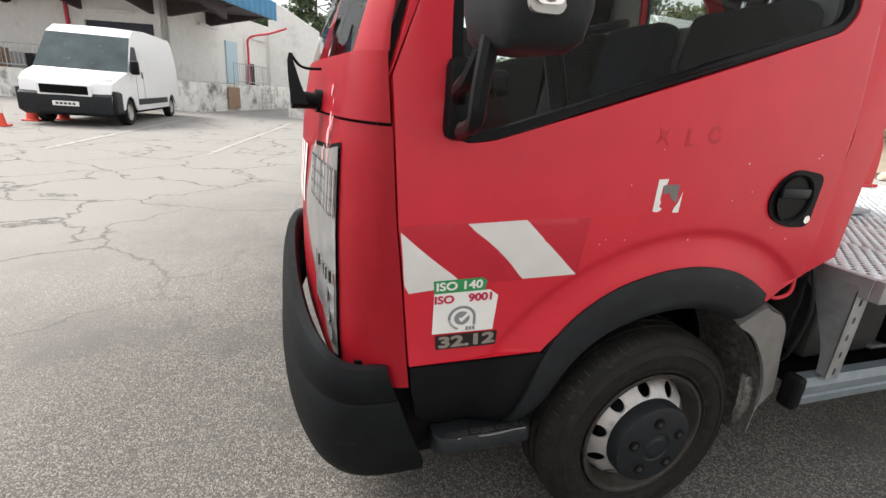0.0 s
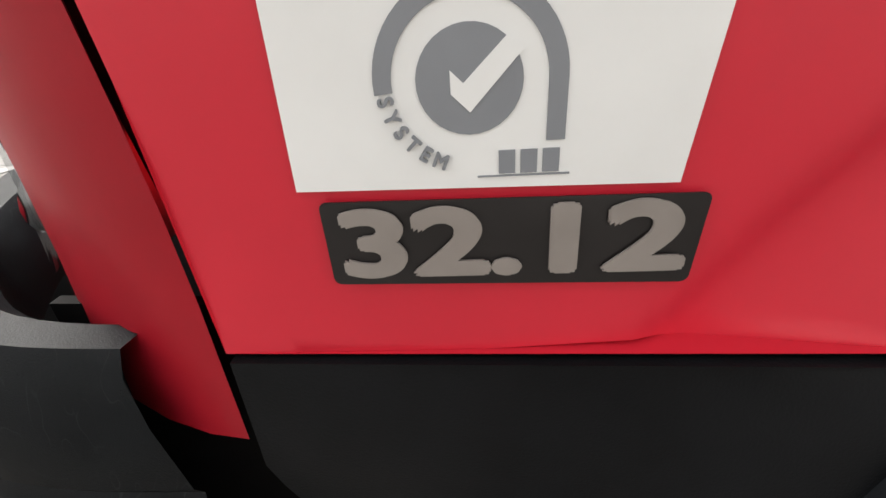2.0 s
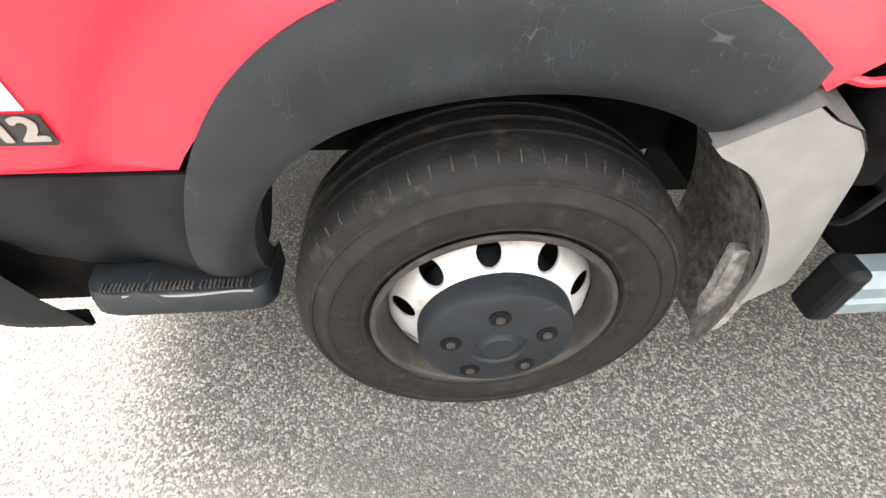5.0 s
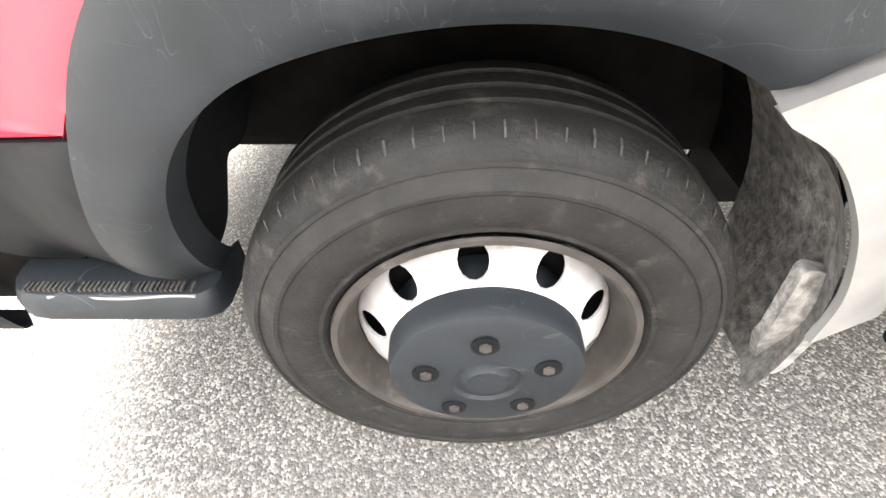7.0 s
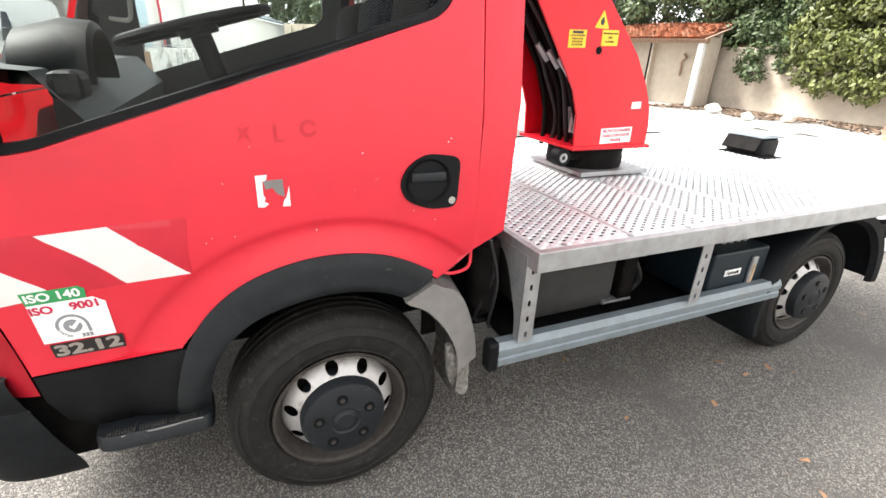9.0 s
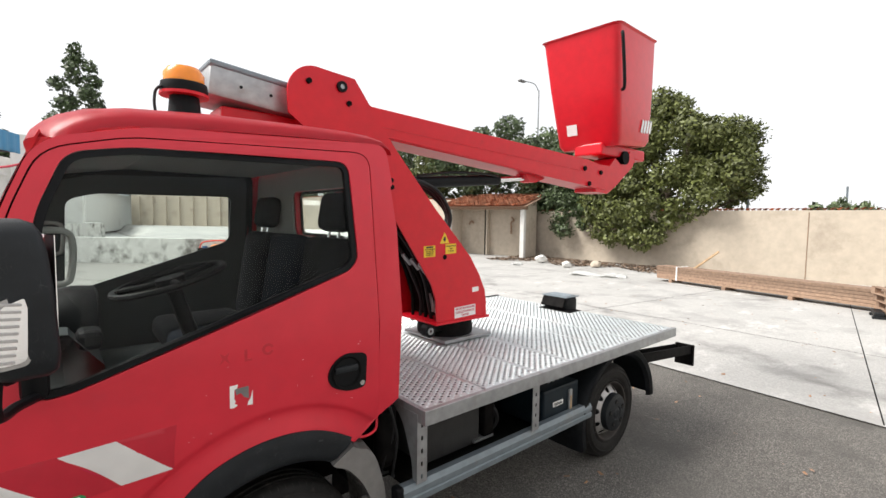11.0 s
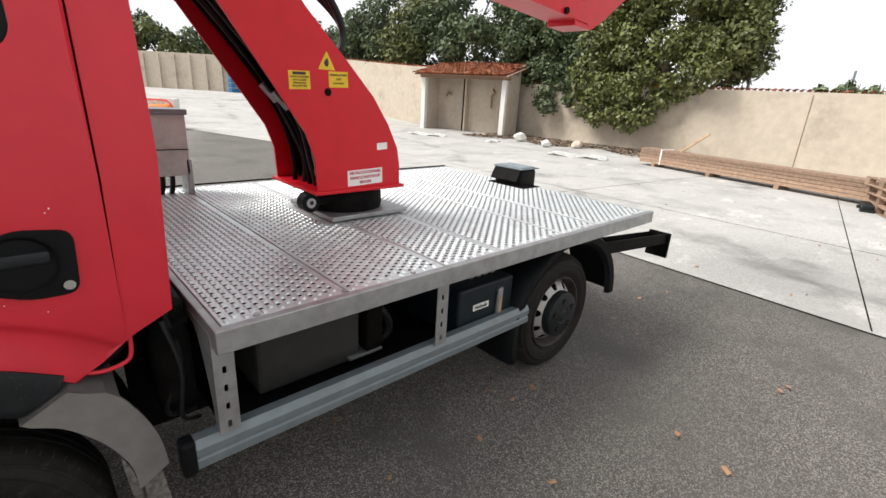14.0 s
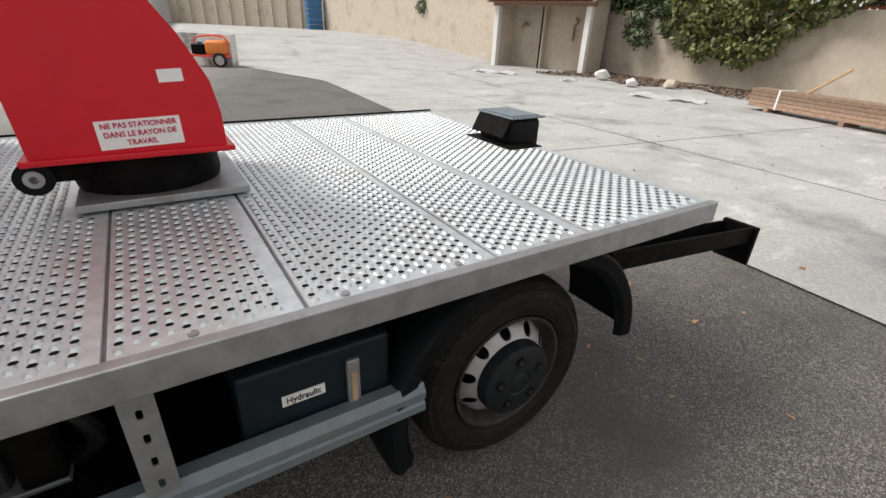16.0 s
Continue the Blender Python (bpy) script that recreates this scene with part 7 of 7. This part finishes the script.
dock_thing("sack_truck", "black sack truck against the wall", "trolley", [("frame", (2.75, 9.5, 0.72), (2.85, 9.9, 1.9)), ("toe_plate", (2.5, 9.5, 0.72), (2.75, 9.9, 0.75))], GREASE)
rack = thing("wire_rack", "grey wire rack standing at the dock", "rack")
for k in range(5):
    z = -0.25 + 0.2 * k
    part("wire", rod(bmesh.new(), WM @ Vector((-0.1, 4.6, z)), WM @ Vector((-0.1, 5.9, z)), 0.015, 6), GALV, rack)
for v in (4.6, 5.0, 5.5, 5.9):
    part("upright", rod(bmesh.new(), WM @ Vector((-0.1, v, -0.36)), WM @ Vector((-0.1, v, 0.6)), 0.015, 6), GALV, rack)

# ---- pale timber stack and cones in front of the dock ----
timber_stack(-10.0, 17.6, -15.2, 18.6, 6, 5, 0.2, 0.09, TIMBER, "stack of fresh pale sawn timber", "timber_stack")
CONE_W = material("white_cone_band", (0.75, 0.75, 0.74), 0.5)
CONE_R = material("orange_red_cone", (0.75, 0.08, 0.05), 0.5, grain=0.08)
def cone(m):
    c = thing("traffic_cone", "red and white traffic cone", "traffic cone", "traffic cones", m)
    part("cone_base", box(bmesh.new(), (-0.17, -0.17, 0), (0.17, 0.17, 0.04), 0.01), CONE_R, c)
    for z0, z1, r0, r1, mm in ((0.04, 0.28, 0.13, 0.095, CONE_R), (0.28, 0.42, 0.095, 0.07, CONE_W), (0.42, 0.52, 0.07, 0.055, CONE_R), (0.52, 0.62, 0.055, 0.04, CONE_W), (0.62, 0.72, 0.04, 0.025, CONE_R)):
        part("cone_band", lathe(bmesh.new(), [(r0, z0), (r1, z1)] + ([(0, z1)] if z1 > 0.7 else []), (0, 0, 0), 20, "z"), mm, c, "", True)
    return c
c0 = cone(on_ground(-7.15, 12.0))
copy_thing(c0, on_ground(-7.2, 13.6))
copy_thing(c0, on_ground(-6.8, 14.3))

# ---- the white van ----
def road_wheel(parent, x, y, out, r=0.335, w=0.22):
    root = new("wheel")
    root.parent = parent
    prof = [(0.2, 0.02), (0.24, 0.0), (r - 0.03, 0.0), (r, 0.03), (r, w - 0.03), (r - 0.03, w), (0.2, w)]
    part("tyre", lathe(bmesh.new(), [(a, y - out * b) for a, b in prof], (x, 0, r), 32), RUBBER, root, "", True)
    part("rim", lathe(bmesh.new(), [(0.0, y - out * 0.02), (0.09, y - out * 0.02), (0.12, y - out * 0.06), (0.19, y - out * 0.05), (0.205, y - out * 0.01)], (x, 0, r), 28), RIM, root, "", True)
    return root


def panel_van(m):
    """Local x to the rear from the front axle, y across, z up; 2.05 m wide."""
    v = thing("delivery_van", "white high-roof panel van with a dark grey bumper", "van", m=m)
    prof = [(-0.95, 0.45), (-0.98, 0.75), (-0.90, 1.02), (-0.55, 1.17), (0.02, 1.32), (0.75, 2.20), (1.15, 2.40), (2.2, 2.48), (4.65, 2.46), (4.95, 2.36), (5.02, 1.6), (5.02, 0.45)]
    arch = lambda cx: arc(cx, 0.335, 0.40, 165, 15, 12)
    side = prof + [(4.45, 0.40)] + arch(4.03)[::-1] + [(3.6, 0.36), (0.5, 0.36)] + arch(0.0)[::-1] + [(-0.45, 0.40)]
    def tuck(y, z):
        return y + (0.14 * max(0, (z - 1.2) / 1.3) ** 1.6 if y < 1 else -0.14 * max(0, (z - 1.2) / 1.3) ** 1.6)
    def sidewall(y, back):
        win = rounded([(0.15, 1.33), (1.02, 1.33), (1.02, 1.98), (0.66, 1.98)], 0.05)
        bm = sheet(bmesh.new(), side, [win], 0.25, 0.03, lambda u, w: (u, tuck(y, w) + (0.10 if y < 1 else -0.10) * max(0, (-u - 0.2) / 0.75) ** 2, w), back)
        body = part("side_panel", bm, VAN_WHITE, v, "white body side", True)
        part("side_window", sheet(bmesh.new(), win, [], 0.3, 0.006, lambda u, w: (u, tuck(y, w) + back[1] * 0.012, w), back), DARK_DOOR, v, "dark side window")
        return body
    sidewall(0.0, (0, 1, 0))
    sidewall(2.05, (0, -1, 0))
    rows = []
    for x, z in prof:
        y0, y1 = tuck(0.0, z) + 0.10 * max(0, (-x - 0.2) / 0.75) ** 2, tuck(2.05, z) - 0.10 * max(0, (-x - 0.2) / 0.75) ** 2
        bow = 0.06 if x < 0.8 else 0.0
        rows.append([(x - bow * math.sin(math.pi * t), y0 + (y1 - y0) * t, z + (0.03 * math.sin(math.pi * t) if x > 1 and z > 2 else 0)) for t in levels(0, 1, 8)])
    part("front_shell", loft(bmesh.new(), rows[:5]), VAN_WHITE, v, "white bonnet", True)
    part("roof_shell", loft(bmesh.new(), rows[5:]), VAN_WHITE, v, "white roof", True)
    ws = [[Vector(p) for p in r] for r in rows[4:6]]
    part("windscreen", loft(bmesh.new(), [[a.lerp(b, t)[:] for a, b in zip(*ws)] for t in (0, 0.5, 1)]), material("dark_windscreen", (0.05, 0.07, 0.075), 0.08, grain=0.3, scale=2, spots=(0.25, 0.28, 0.28), spot_scale=2.5, spot_amount=0.6), v, "dark reflecting windscreen", True)
    bm = loft(bmesh.new(), [[(x - 0.05 * math.sin(math.pi * t) - o, y0 + (2.05 - 2 * y0) * t, z) for t in levels(0, 1, 10)] for x, y0, z, o in ((-0.90, 0.12, 0.25, 0.02), (-0.97, 0.08, 0.32, 0.04), (-0.98, 0.07, 0.55, 0.06), (-0.98, 0.08, 0.72, 0.05), (-0.95, 0.09, 0.80, 0.0))])
    part("bumper", bm, PLASTIC, v, "dark grey bumper", True)
    for y in (0.02, 1.80):
        part("bumper_side", box(bmesh.new(), (-0.95, y - 0.03, 0.30), (-0.40, y + 0.23, 0.86), 0.06, seg=3), PLASTIC, v, "", True)
    part("grille_frame", box(bmesh.new(), (-1.085, 0.48, 0.70), (-1.0, 1.57, 0.98), 0.03), VAN_WHITE, v)
    part("grille", box(bmesh.new(), (-1.10, 0.54, 0.74), (-1.02, 1.51, 0.94), 0.02), GREASE, v, "black grille")
    part("number_plate", box(bmesh.new(), (-1.10, 0.76, 0.47), (-1.075, 1.29, 0.58), 0.004), WHITE_VINYL, v, "white plate with plain bars")
    for k in range(5):
        part("plate_bar", box(bmesh.new(), (-1.102, 0.82 + 0.085 * k, 0.50), (-1.100, 0.88 + 0.085 * k, 0.55)), BLACK_INK, v)
    for y0, y1 in ((0.10, 0.46), (1.59, 1.95)):
        bm = sheet(bmesh.new(), rounded([(y0, 0.92), (y1, 0.92), (y1, 1.06), (y0, 1.16)] if y0 < 1 else [(y0, 0.92), (y1, 0.92), (y1, 1.16), (y0, 1.06)], 0.03), [], 0.1, 0.03, lambda u, w: (-0.86 - 0.62 * (1.0 - w) - 0.02 * 0 - 0.06 + 0.10 * abs(u - 1.025) * 0.8, u, w), (0.3, 0, -0.2))
        part("headlamp", bm, GREY_VINYL, v, "clear headlamp")
    for y in (-0.012, 2.05 - 0.006):
        part("rub_strip", box(bmesh.new(), (0.62, y, 0.50), (3.45, y + 0.018, 0.66), 0.004), PLASTIC, v, "dark rubbing strip")
    for y in (-0.20, 2.07):
        part("door_mirror", box(bmesh.new(), (0.18, y, 1.28), (0.34, y + 0.18, 1.62), 0.04, seg=3), BLACK, v, "black door mirror", True)
    part("door_handle", box(bmesh.new(), (1.10, -0.02, 1.20), (1.16, 0.0, 1.36), 0.008), BLACK, v)
    part("door_handle", box(bmesh.new(), (1.10, 2.05, 1.20), (1.16, 2.07, 1.36), 0.008), BLACK, v)
    for x in (0.62, 1.22):
        part("door_gap", box(bmesh.new(), (x, 2.046, 0.5), (x + 0.01, 2.054, 1.3)), GREASE, v)
    part("underbody", box(bmesh.new(), (-0.85, 0.25, 0.25), (4.9, 1.80, 0.46)), GREASE, v)
    for x in (0.0, 4.03):
        road_wheel(v, x, 0.03, -1)
        road_wheel(v, x, 2.02, 1)
    return v


fx, fy, rx_, ry_ = -5.03, 13.7, -4.90, 17.7
ang = math.atan2(ry_ - fy, rx_ - fx)
ux, uy = math.cos(ang), math.sin(ang)
panel_van(Matrix.Translation((fx - uy * 2.05 * 1.0, fy + ux * 2.05 * 1.0, gz(fx, fy))) @ Matrix(((ux, uy, 0, 0), (uy, -ux, 0, 0), (0, 0, 1, 0), (0, 0, 0, 1))))

# ---- the red tipper truck far off ----
def tipper(m):
    t = thing("tipper_truck", "small red truck with a grey tipper bed and mesh sides", "truck", m=m)
    cabm = box(bmesh.new(), (-1.6, 0, 0.5), (0.0, 1.9, 2.1), 0.18, seg=3)
    part("cab", cabm, RED, t, "red cab", True)
    part("side_window", box(bmesh.new(), (-1.2, -0.012, 1.35), (-0.35, 1.912, 1.9), 0.05), DARK_DOOR, t)
    part("bed", box(bmesh.new(), (0.12, -0.05, 0.75), (3.2, 1.95, 1.2), 0.02), GREY_PAINT, t, "dusty grey bed")
    part("bed_stripe", box(bmesh.new(), (0.3, -0.058, 0.98), (1.2, -0.05, 1.06)), RED, t)
    part("headboard", box(bmesh.new(), (0.05, -0.05, 0.75), (0.12, 1.95, 1.55), 0.01), GREY_PAINT, t)
    for y in (-0.04, 1.94):
        for z in (1.25, 1.95):
            part("mesh_rail", rod(bmesh.new(), (0.1, y, z), (3.15, y, z), 0.022, 6), GALV, t)
        for k in range(22):
            part("mesh_bar", rod(bmesh.new(), (0.12 + 0.143 * k, y, 1.2), (0.12 + 0.143 * k, y, 1.95), 0.012, 5), GALV, t)
    part("chassis", box(bmesh.new(), (-1.4, 0.5, 0.45), (3.1, 1.4, 0.74)), GREASE, t)
    part("wheel_arch", lathe(bmesh.new(), [(0.40, -0.03), (0.43, -0.05), (0.43, 0.2)], (2.0, 0, 0.36), 20, "y", 0, math.pi), GREY_PAINT, t)
    for x in (-0.9, 2.0):
        road_wheel(t, x, 0.0, -1)
        road_wheel(t, x, 1.9, 1)
    return t


dirx, diry = 0.62, 0.785
tipper(Matrix.Translation((-11.8 - 2.0 * dirx, 13.35 - 2.0 * diry, 0.0)) @ Matrix(((dirx, -diry, 0, 0), (diry, dirx, 0, 0), (0, 0, 1, 0), (0, 0, 0, 1))))

# ---- sprayer on a trailer, far shed, crates ----
def sprayer(m):
    s = thing("trailer_sprayer", "orange tank sprayer on a small two-wheeled trailer", "sprayer", m=m)
    bm = bmesh.new()
    box(bm, (-0.15, -0.35, 0.50), (0.75, 0.35, 1.10), 0.14, seg=4)
    part("tank", bm, ORANGE_PLASTIC, s, "orange plastic tank", True)
    part("engine", box(bmesh.new(), (-0.75, -0.28, 0.52), (-0.20, 0.28, 0.92), 0.03), GREASE, s, "dark engine")
    part("hose_arch", pipe(bmesh.new(), [(-0.7, 0, 0.9), (-0.55, 0, 1.2), (0.1, 0, 1.30), (0.6, 0, 1.25), (0.85, 0, 0.95)], 0.035), CONE_R, s, "red hose", True)
    part("frame", box(bmesh.new(), (-0.9, -0.35, 0.42), (0.85, 0.35, 0.50), 0.01), CONE_R, s)
    part("cap", rod(bmesh.new(), (-0.45, 0.0, 0.92), (-0.45, 0.0, 1.02), 0.12, 16), BLUE_PLASTIC, s)
    for y, o in ((-0.42, -1), (0.42, 1)):
        w = road_wheel(s, 0.45, y, o, 0.30, 0.14)
    part("jockey_leg", rod(bmesh.new(), (-0.85, 0, 0.0), (-0.85, 0, 0.45), 0.03), GREASE, s)
    return s


sprayer(on_ground(3.75, 15.9, radians(-28)) @ Matrix.Diagonal((0.68, 0.68, 0.68, 1)))
SH = Matrix.Translation((1.5, 44.0, 0.6)) @ Euler((0, 0, radians(-18))).to_matrix().to_4x4()
shed = thing("storage_shed", "long white storage shed with a grey roof", "shed")
part("wall", box(bmesh.new(), (-8.0, 0.0, -0.4), (0.0, 15.0, 3.1), 0, SH), WHITE_WALL, shed, "white rendered wall")
bm = loft(bmesh.new(), [[(-8.3, -0.3, 3.1), (-8.3, -0.3, 3.25), (-8.3, 15.3, 3.25), (-8.3, 15.3, 3.1)], [(-4.0, -0.3, 4.5), (-4.0, -0.3, 4.65), (-4.0, 15.3, 4.65), (-4.0, 15.3, 4.5)], [(0.3, -0.3, 3.1), (0.3, -0.3, 3.25), (0.3, 15.3, 3.25), (0.3, 15.3, 3.1)]], True, True)
bm.transform(SH)
part("roof", bm, DULL_ALU, shed, "grey sheet roof")
bm = sheet(bmesh.new(), [(-8.0, 3.1), (0.0, 3.1), (-4.0, 4.48)], [], 5, 0.2, lambda u, v: (u, 0.0, v))
bm.transform(SH)
part("gable", bm, WHITE_WALL, shed)
part("door", box(bmesh.new(), (-1.6, -0.07, -0.3), (-0.8, -0.01, 1.9), 0, SH), GREY_PAINT, shed)
crate_rack = thing("crate_stack", "stack of blue plastic crates by the far wall", "crates", "", on_ground(15.3, 41.4))
for k in range(7):
    part("crate", box(bmesh.new(), (-0.6, -0.5, 0.4 * k), (0.6, 0.3, 0.4 * k + 0.36), 0.03), BLUE_PLASTIC, crate_rack)

# ---- trees ----
def tree(name, x, y, height, blobs, leaf, n, size, mat, label, seed, trunk=0.14, lean=(0, 0)):
    """A tapered trunk with limbs to its clumps, and a crown of single leaves thrown about the clumps."""
    t = thing(name, label, "tree", m=on_ground(x, y))
    rng = np.random.default_rng(seed)
    bm = bmesh.new()
    top = Vector((lean[0], lean[1], height * 0.6))
    rings = []
    for k in range(7):
        f = k / 6
        c = top * f + Vector((0.12 * math.sin(3 * f + seed), 0.12 * math.cos(2 * f), 0))
        r = trunk * (1 - 0.6 * f)
        rings.append([(c.x + r * math.cos(a), c.y + r * math.sin(a), c.z) for a in levels(0, 2 * math.pi, 8)[:-1]])
    loft(bm, rings, True, True)
    part("trunk", bm, BARK, t, "", True)
    for b in blobs[:10]:
        s = top * rng.uniform(0.45, 0.95)
        e = Vector(b[:3])
        mid = (s + e) / 2 + Vector(rng.uniform(-0.2, 0.2, 3))
        part("limb", pipe(bmesh.new(), [s[:], mid[:], e[:]], trunk * 0.28, 6), BARK, t, "", True)
    v, f = [], []
    w = np.array([b[3] ** 2 for b in blobs])
    which = rng.choice(len(blobs), n, p=w / w.sum())
    for i in which:
        bx, by, bz, br = blobs[i]
        d = rng.normal(size=3)
        d /= np.linalg.norm(d)
        rad = br * (rng.uniform(0.45, 1.0) ** 0.6) * (1 + 0.22 * math.sin(5 * d[0] + 3 * d[1] + i))
        p = np.array((bx, by, bz)) + d * rad * np.array((1, 1, 0.85))
        a = rng.normal(size=3)
        a /= np.linalg.norm(a)
        c = np.cross(a, d + 0.4 * rng.normal(size=3))
        c /= np.linalg.norm(c) + 1e-6
        s = size * rng.uniform(0.6, 1.35)
        k = len(v)
        v += [tuple(p - a * s), tuple(p + c * s * 0.5), tuple(p + a * s), tuple(p - c * s * 0.5)]
        f.append((k, k + 1, k + 2, k + 3))
    me = bpy.data.meshes.new("crown")
    me.from_pydata(v, [], f)
    me.materials.append(mat)
    ob = new("crown", me)
    ob.parent = t
    return t


def clump(rng, cx, cy, cz, sx, sy, sz, n, r):
    return [(cx + rng.normal() * sx, cy + rng.normal() * sy, cz + rng.normal() * sz, r * rng.uniform(0.6, 1.25)) for _ in range(n)]


rng = np.random.default_rng(7)
# the broad ones that hang over the wall beside the shelter
def wall_mass(rng, cy, y0, y1, tops, n, r):
    """Clumps that fill a broad crown between y0 and y1, under a line of tops, round a trunk at cy."""
    out = []
    for _ in range(n):
        y = rng.uniform(y0, y1)
        top = np.interp(y, [p[0] for p in tops], [p[1] for p in tops])
        z = 2.2 + (top - 2.2 - 0.4) * rng.uniform(0, 1) ** 0.8
        out.append((rng.uniform(-1.0, 0.9) * (1 - 0.25 * (z - 2.2) / 4), y - cy, z, r * rng.uniform(0.6, 1.2)))
    return out


blobs = wall_mass(rng, 6.4, 3.7, 9.3, ((3.4, 4.6), (4.3, 5.6), (5.0, 5.2), (6.3, 7.2), (7.6, 6.2), (9.3, 5.6)), 105, 0.62)
blobs += [(-1.25 + 0.2 * rng.normal(), y - 6.4, z, 0.42 * rng.uniform(0.7, 1.2)) for y, z in ((8.8, 2.1), (8.2, 1.75), (7.9, 2.3), (7.1, 2.3), (6.6, 1.9), (6.3, 1.55), (6.0, 2.2), (5.6, 2.4), (6.9, 1.5), (9.2, 2.5), (5.1, 2.7), (6.4, 2.5), (7.6, 1.6), (7.3, 1.15), (6.7, 1.0), (8.5, 1.35), (8.0, 1.1), (5.8, 1.7), (5.3, 2.0), (4.7, 2.3), (6.2, 1.25), (9.0, 1.8), (7.7, 1.9), (6.9, 2.05), (4.3, 2.7))]
tree("fig_tree", 17.95, 6.4, 6.0, blobs, None, 62000, 0.085, LEAF, "broad olive-green tree hanging over the yard wall", 11, 0.2)
blobs = wall_mass(rng, 11.2, 8.8, 14.6, ((8.8, 5.2), (10.5, 6.0), (12.0, 5.4), (13.5, 6.3), (14.6, 5.5)), 80, 0.62)
blobs += [(-1.2 + 0.2 * rng.normal(), y - 11.2, z, 0.42 * rng.uniform(0.7, 1.2)) for y, z in ((9.5, 1.6), (9.9, 2.2), (10.3, 1.3), (10.6, 2.0), (10.9, 1.6), (9.2, 2.3), (10.0, 2.7))]
tree("fig_tree", 18.2, 11.2, 5.4, blobs, None, 46000, 0.085, LEAF_DARK, "dark green tree beside the shelter", 12, 0.17)
for k, (x, y, h, mm, dens) in enumerate(((18.2, 17.0, 7.0, LEAF_DARK, 7000), (17.9, 20.3, 6.4, LEAF, 6000), (17.9, 24.0, 6.6, LEAF_DARK, 6000), (21.5, 14.5, 7.5, LEAF_PALE, 5000), (20.5, 27.5, 5.4, LEAF_PALE, 4500), (21.0, 33.0, 5.6, LEAF_DARK, 3500))):
    blobs = clump(rng, 0, 0, h * 0.66, 1.15, 1.3, h * 0.17, 24, 0.85)
    tree("wall_tree", x, y, h, blobs, None, dens * 2, 0.115, mm, "leafy tree behind the yard wall", 20 + k, 0.15)
for k, (x, y, h, mm) in enumerate(((13.0, 53, 5.6, LEAF), (16.5, 49, 5.0, LEAF_DARK), (9.5, 57, 6.8, LEAF_DARK), (6.5, 62, 9.0, LEAF_DARK), (20.0, 46, 5.2, LEAF_PALE))):
    blobs = clump(rng, 0, 0, h * 0.68, 1.5, 1.5, h * 0.17, 16, 1.05)
    tree("far_tree", x, y, h, blobs, None, 3500, 0.24, mm, "tree beyond the far wall", 40 + k, 0.2)
for k, (x, y, h) in enumerate(((-8.6, 49, 12.5), (-6.0, 55, 15.5), (2.2, 63, 20.5))):
    blobs = [(rng.normal() * 0.4 + 0.17 * h * (1 - i / 26) * math.cos(i * 2.4), rng.normal() * 0.4 + 0.17 * h * (1 - i / 26) * math.sin(i * 2.4), h * (0.35 + 0.63 * i / 26), h * (0.075 - 0.0018 * i)) for i in range(26)]
    tree("pine_tree", x, y, h, blobs, None, 6000, 0.26, LEAF_DARK, "dark pine behind the warehouse", 60 + k, 0.22)
for k, (x, y) in enumerate(((19.5, 1.4), (19.8, -0.9), (20.0, -2.2))):
    blobs = clump(rng, 0, 0, 1.9, 0.3, 0.6, 0.35, 8, 0.35)
    tree("shrub", x, y, 2.2, blobs, None, 1400, 0.11, LEAF_PALE, "pale shrub behind the yard wall", 70 + k, 0.06)
blobs = clump(rng, 0, 0, 0.35, 0.3, 0.5, 0.15, 8, 0.22)
tree("weed_clump", 6.9, -2.2, 0.5, blobs, None, 500, 0.05, LEAF, "straggling dry weeds at the edge of the concrete", 90, 0.015)

# ---- street lamps and poles ----
def street_lamp(x, y, h, arm, label):
    s = thing("street_lamp", label, "street lamp", m=on_ground(x, y))
    part("pole", rod(bmesh.new(), (0, 0, 0), (0, 0, h), 0.075, 12, 0.045), GALV, s)
    part("arm", pipe(bmesh.new(), [(0, 0, h - 0.1), (arm * 0.3, arm * -0.2, h + 0.4), (arm, arm * -0.6, h + 0.55)], 0.035), GALV, s)
    part("lamp_head", box(bmesh.new(), (-0.30, -0.13, -0.08), (0.30, 0.13, 0.06), 0.05, Matrix.Translation((arm * 1.15, arm * -0.7, h + 0.55))), GREY_PAINT, s)
street_lamp(24.5, 18.0, 10.3, -0.9, "grey street lamp beyond the wall")
street_lamp(31.0, 1.0, 8.6, 0.9, "tall grey street lamp beyond the wall")
for x, y, h in ((20.3, 4.3, 4.9), (29.0, 2.6, 3.6)):
    s = thing("utility_pole", "grey pole beyond the wall", "pole", m=on_ground(x, y))
    part("pole", rod(bmesh.new(), (0, 0, 0), (0, 0, h), 0.06, 10, 0.045), DULL_ALU, s)
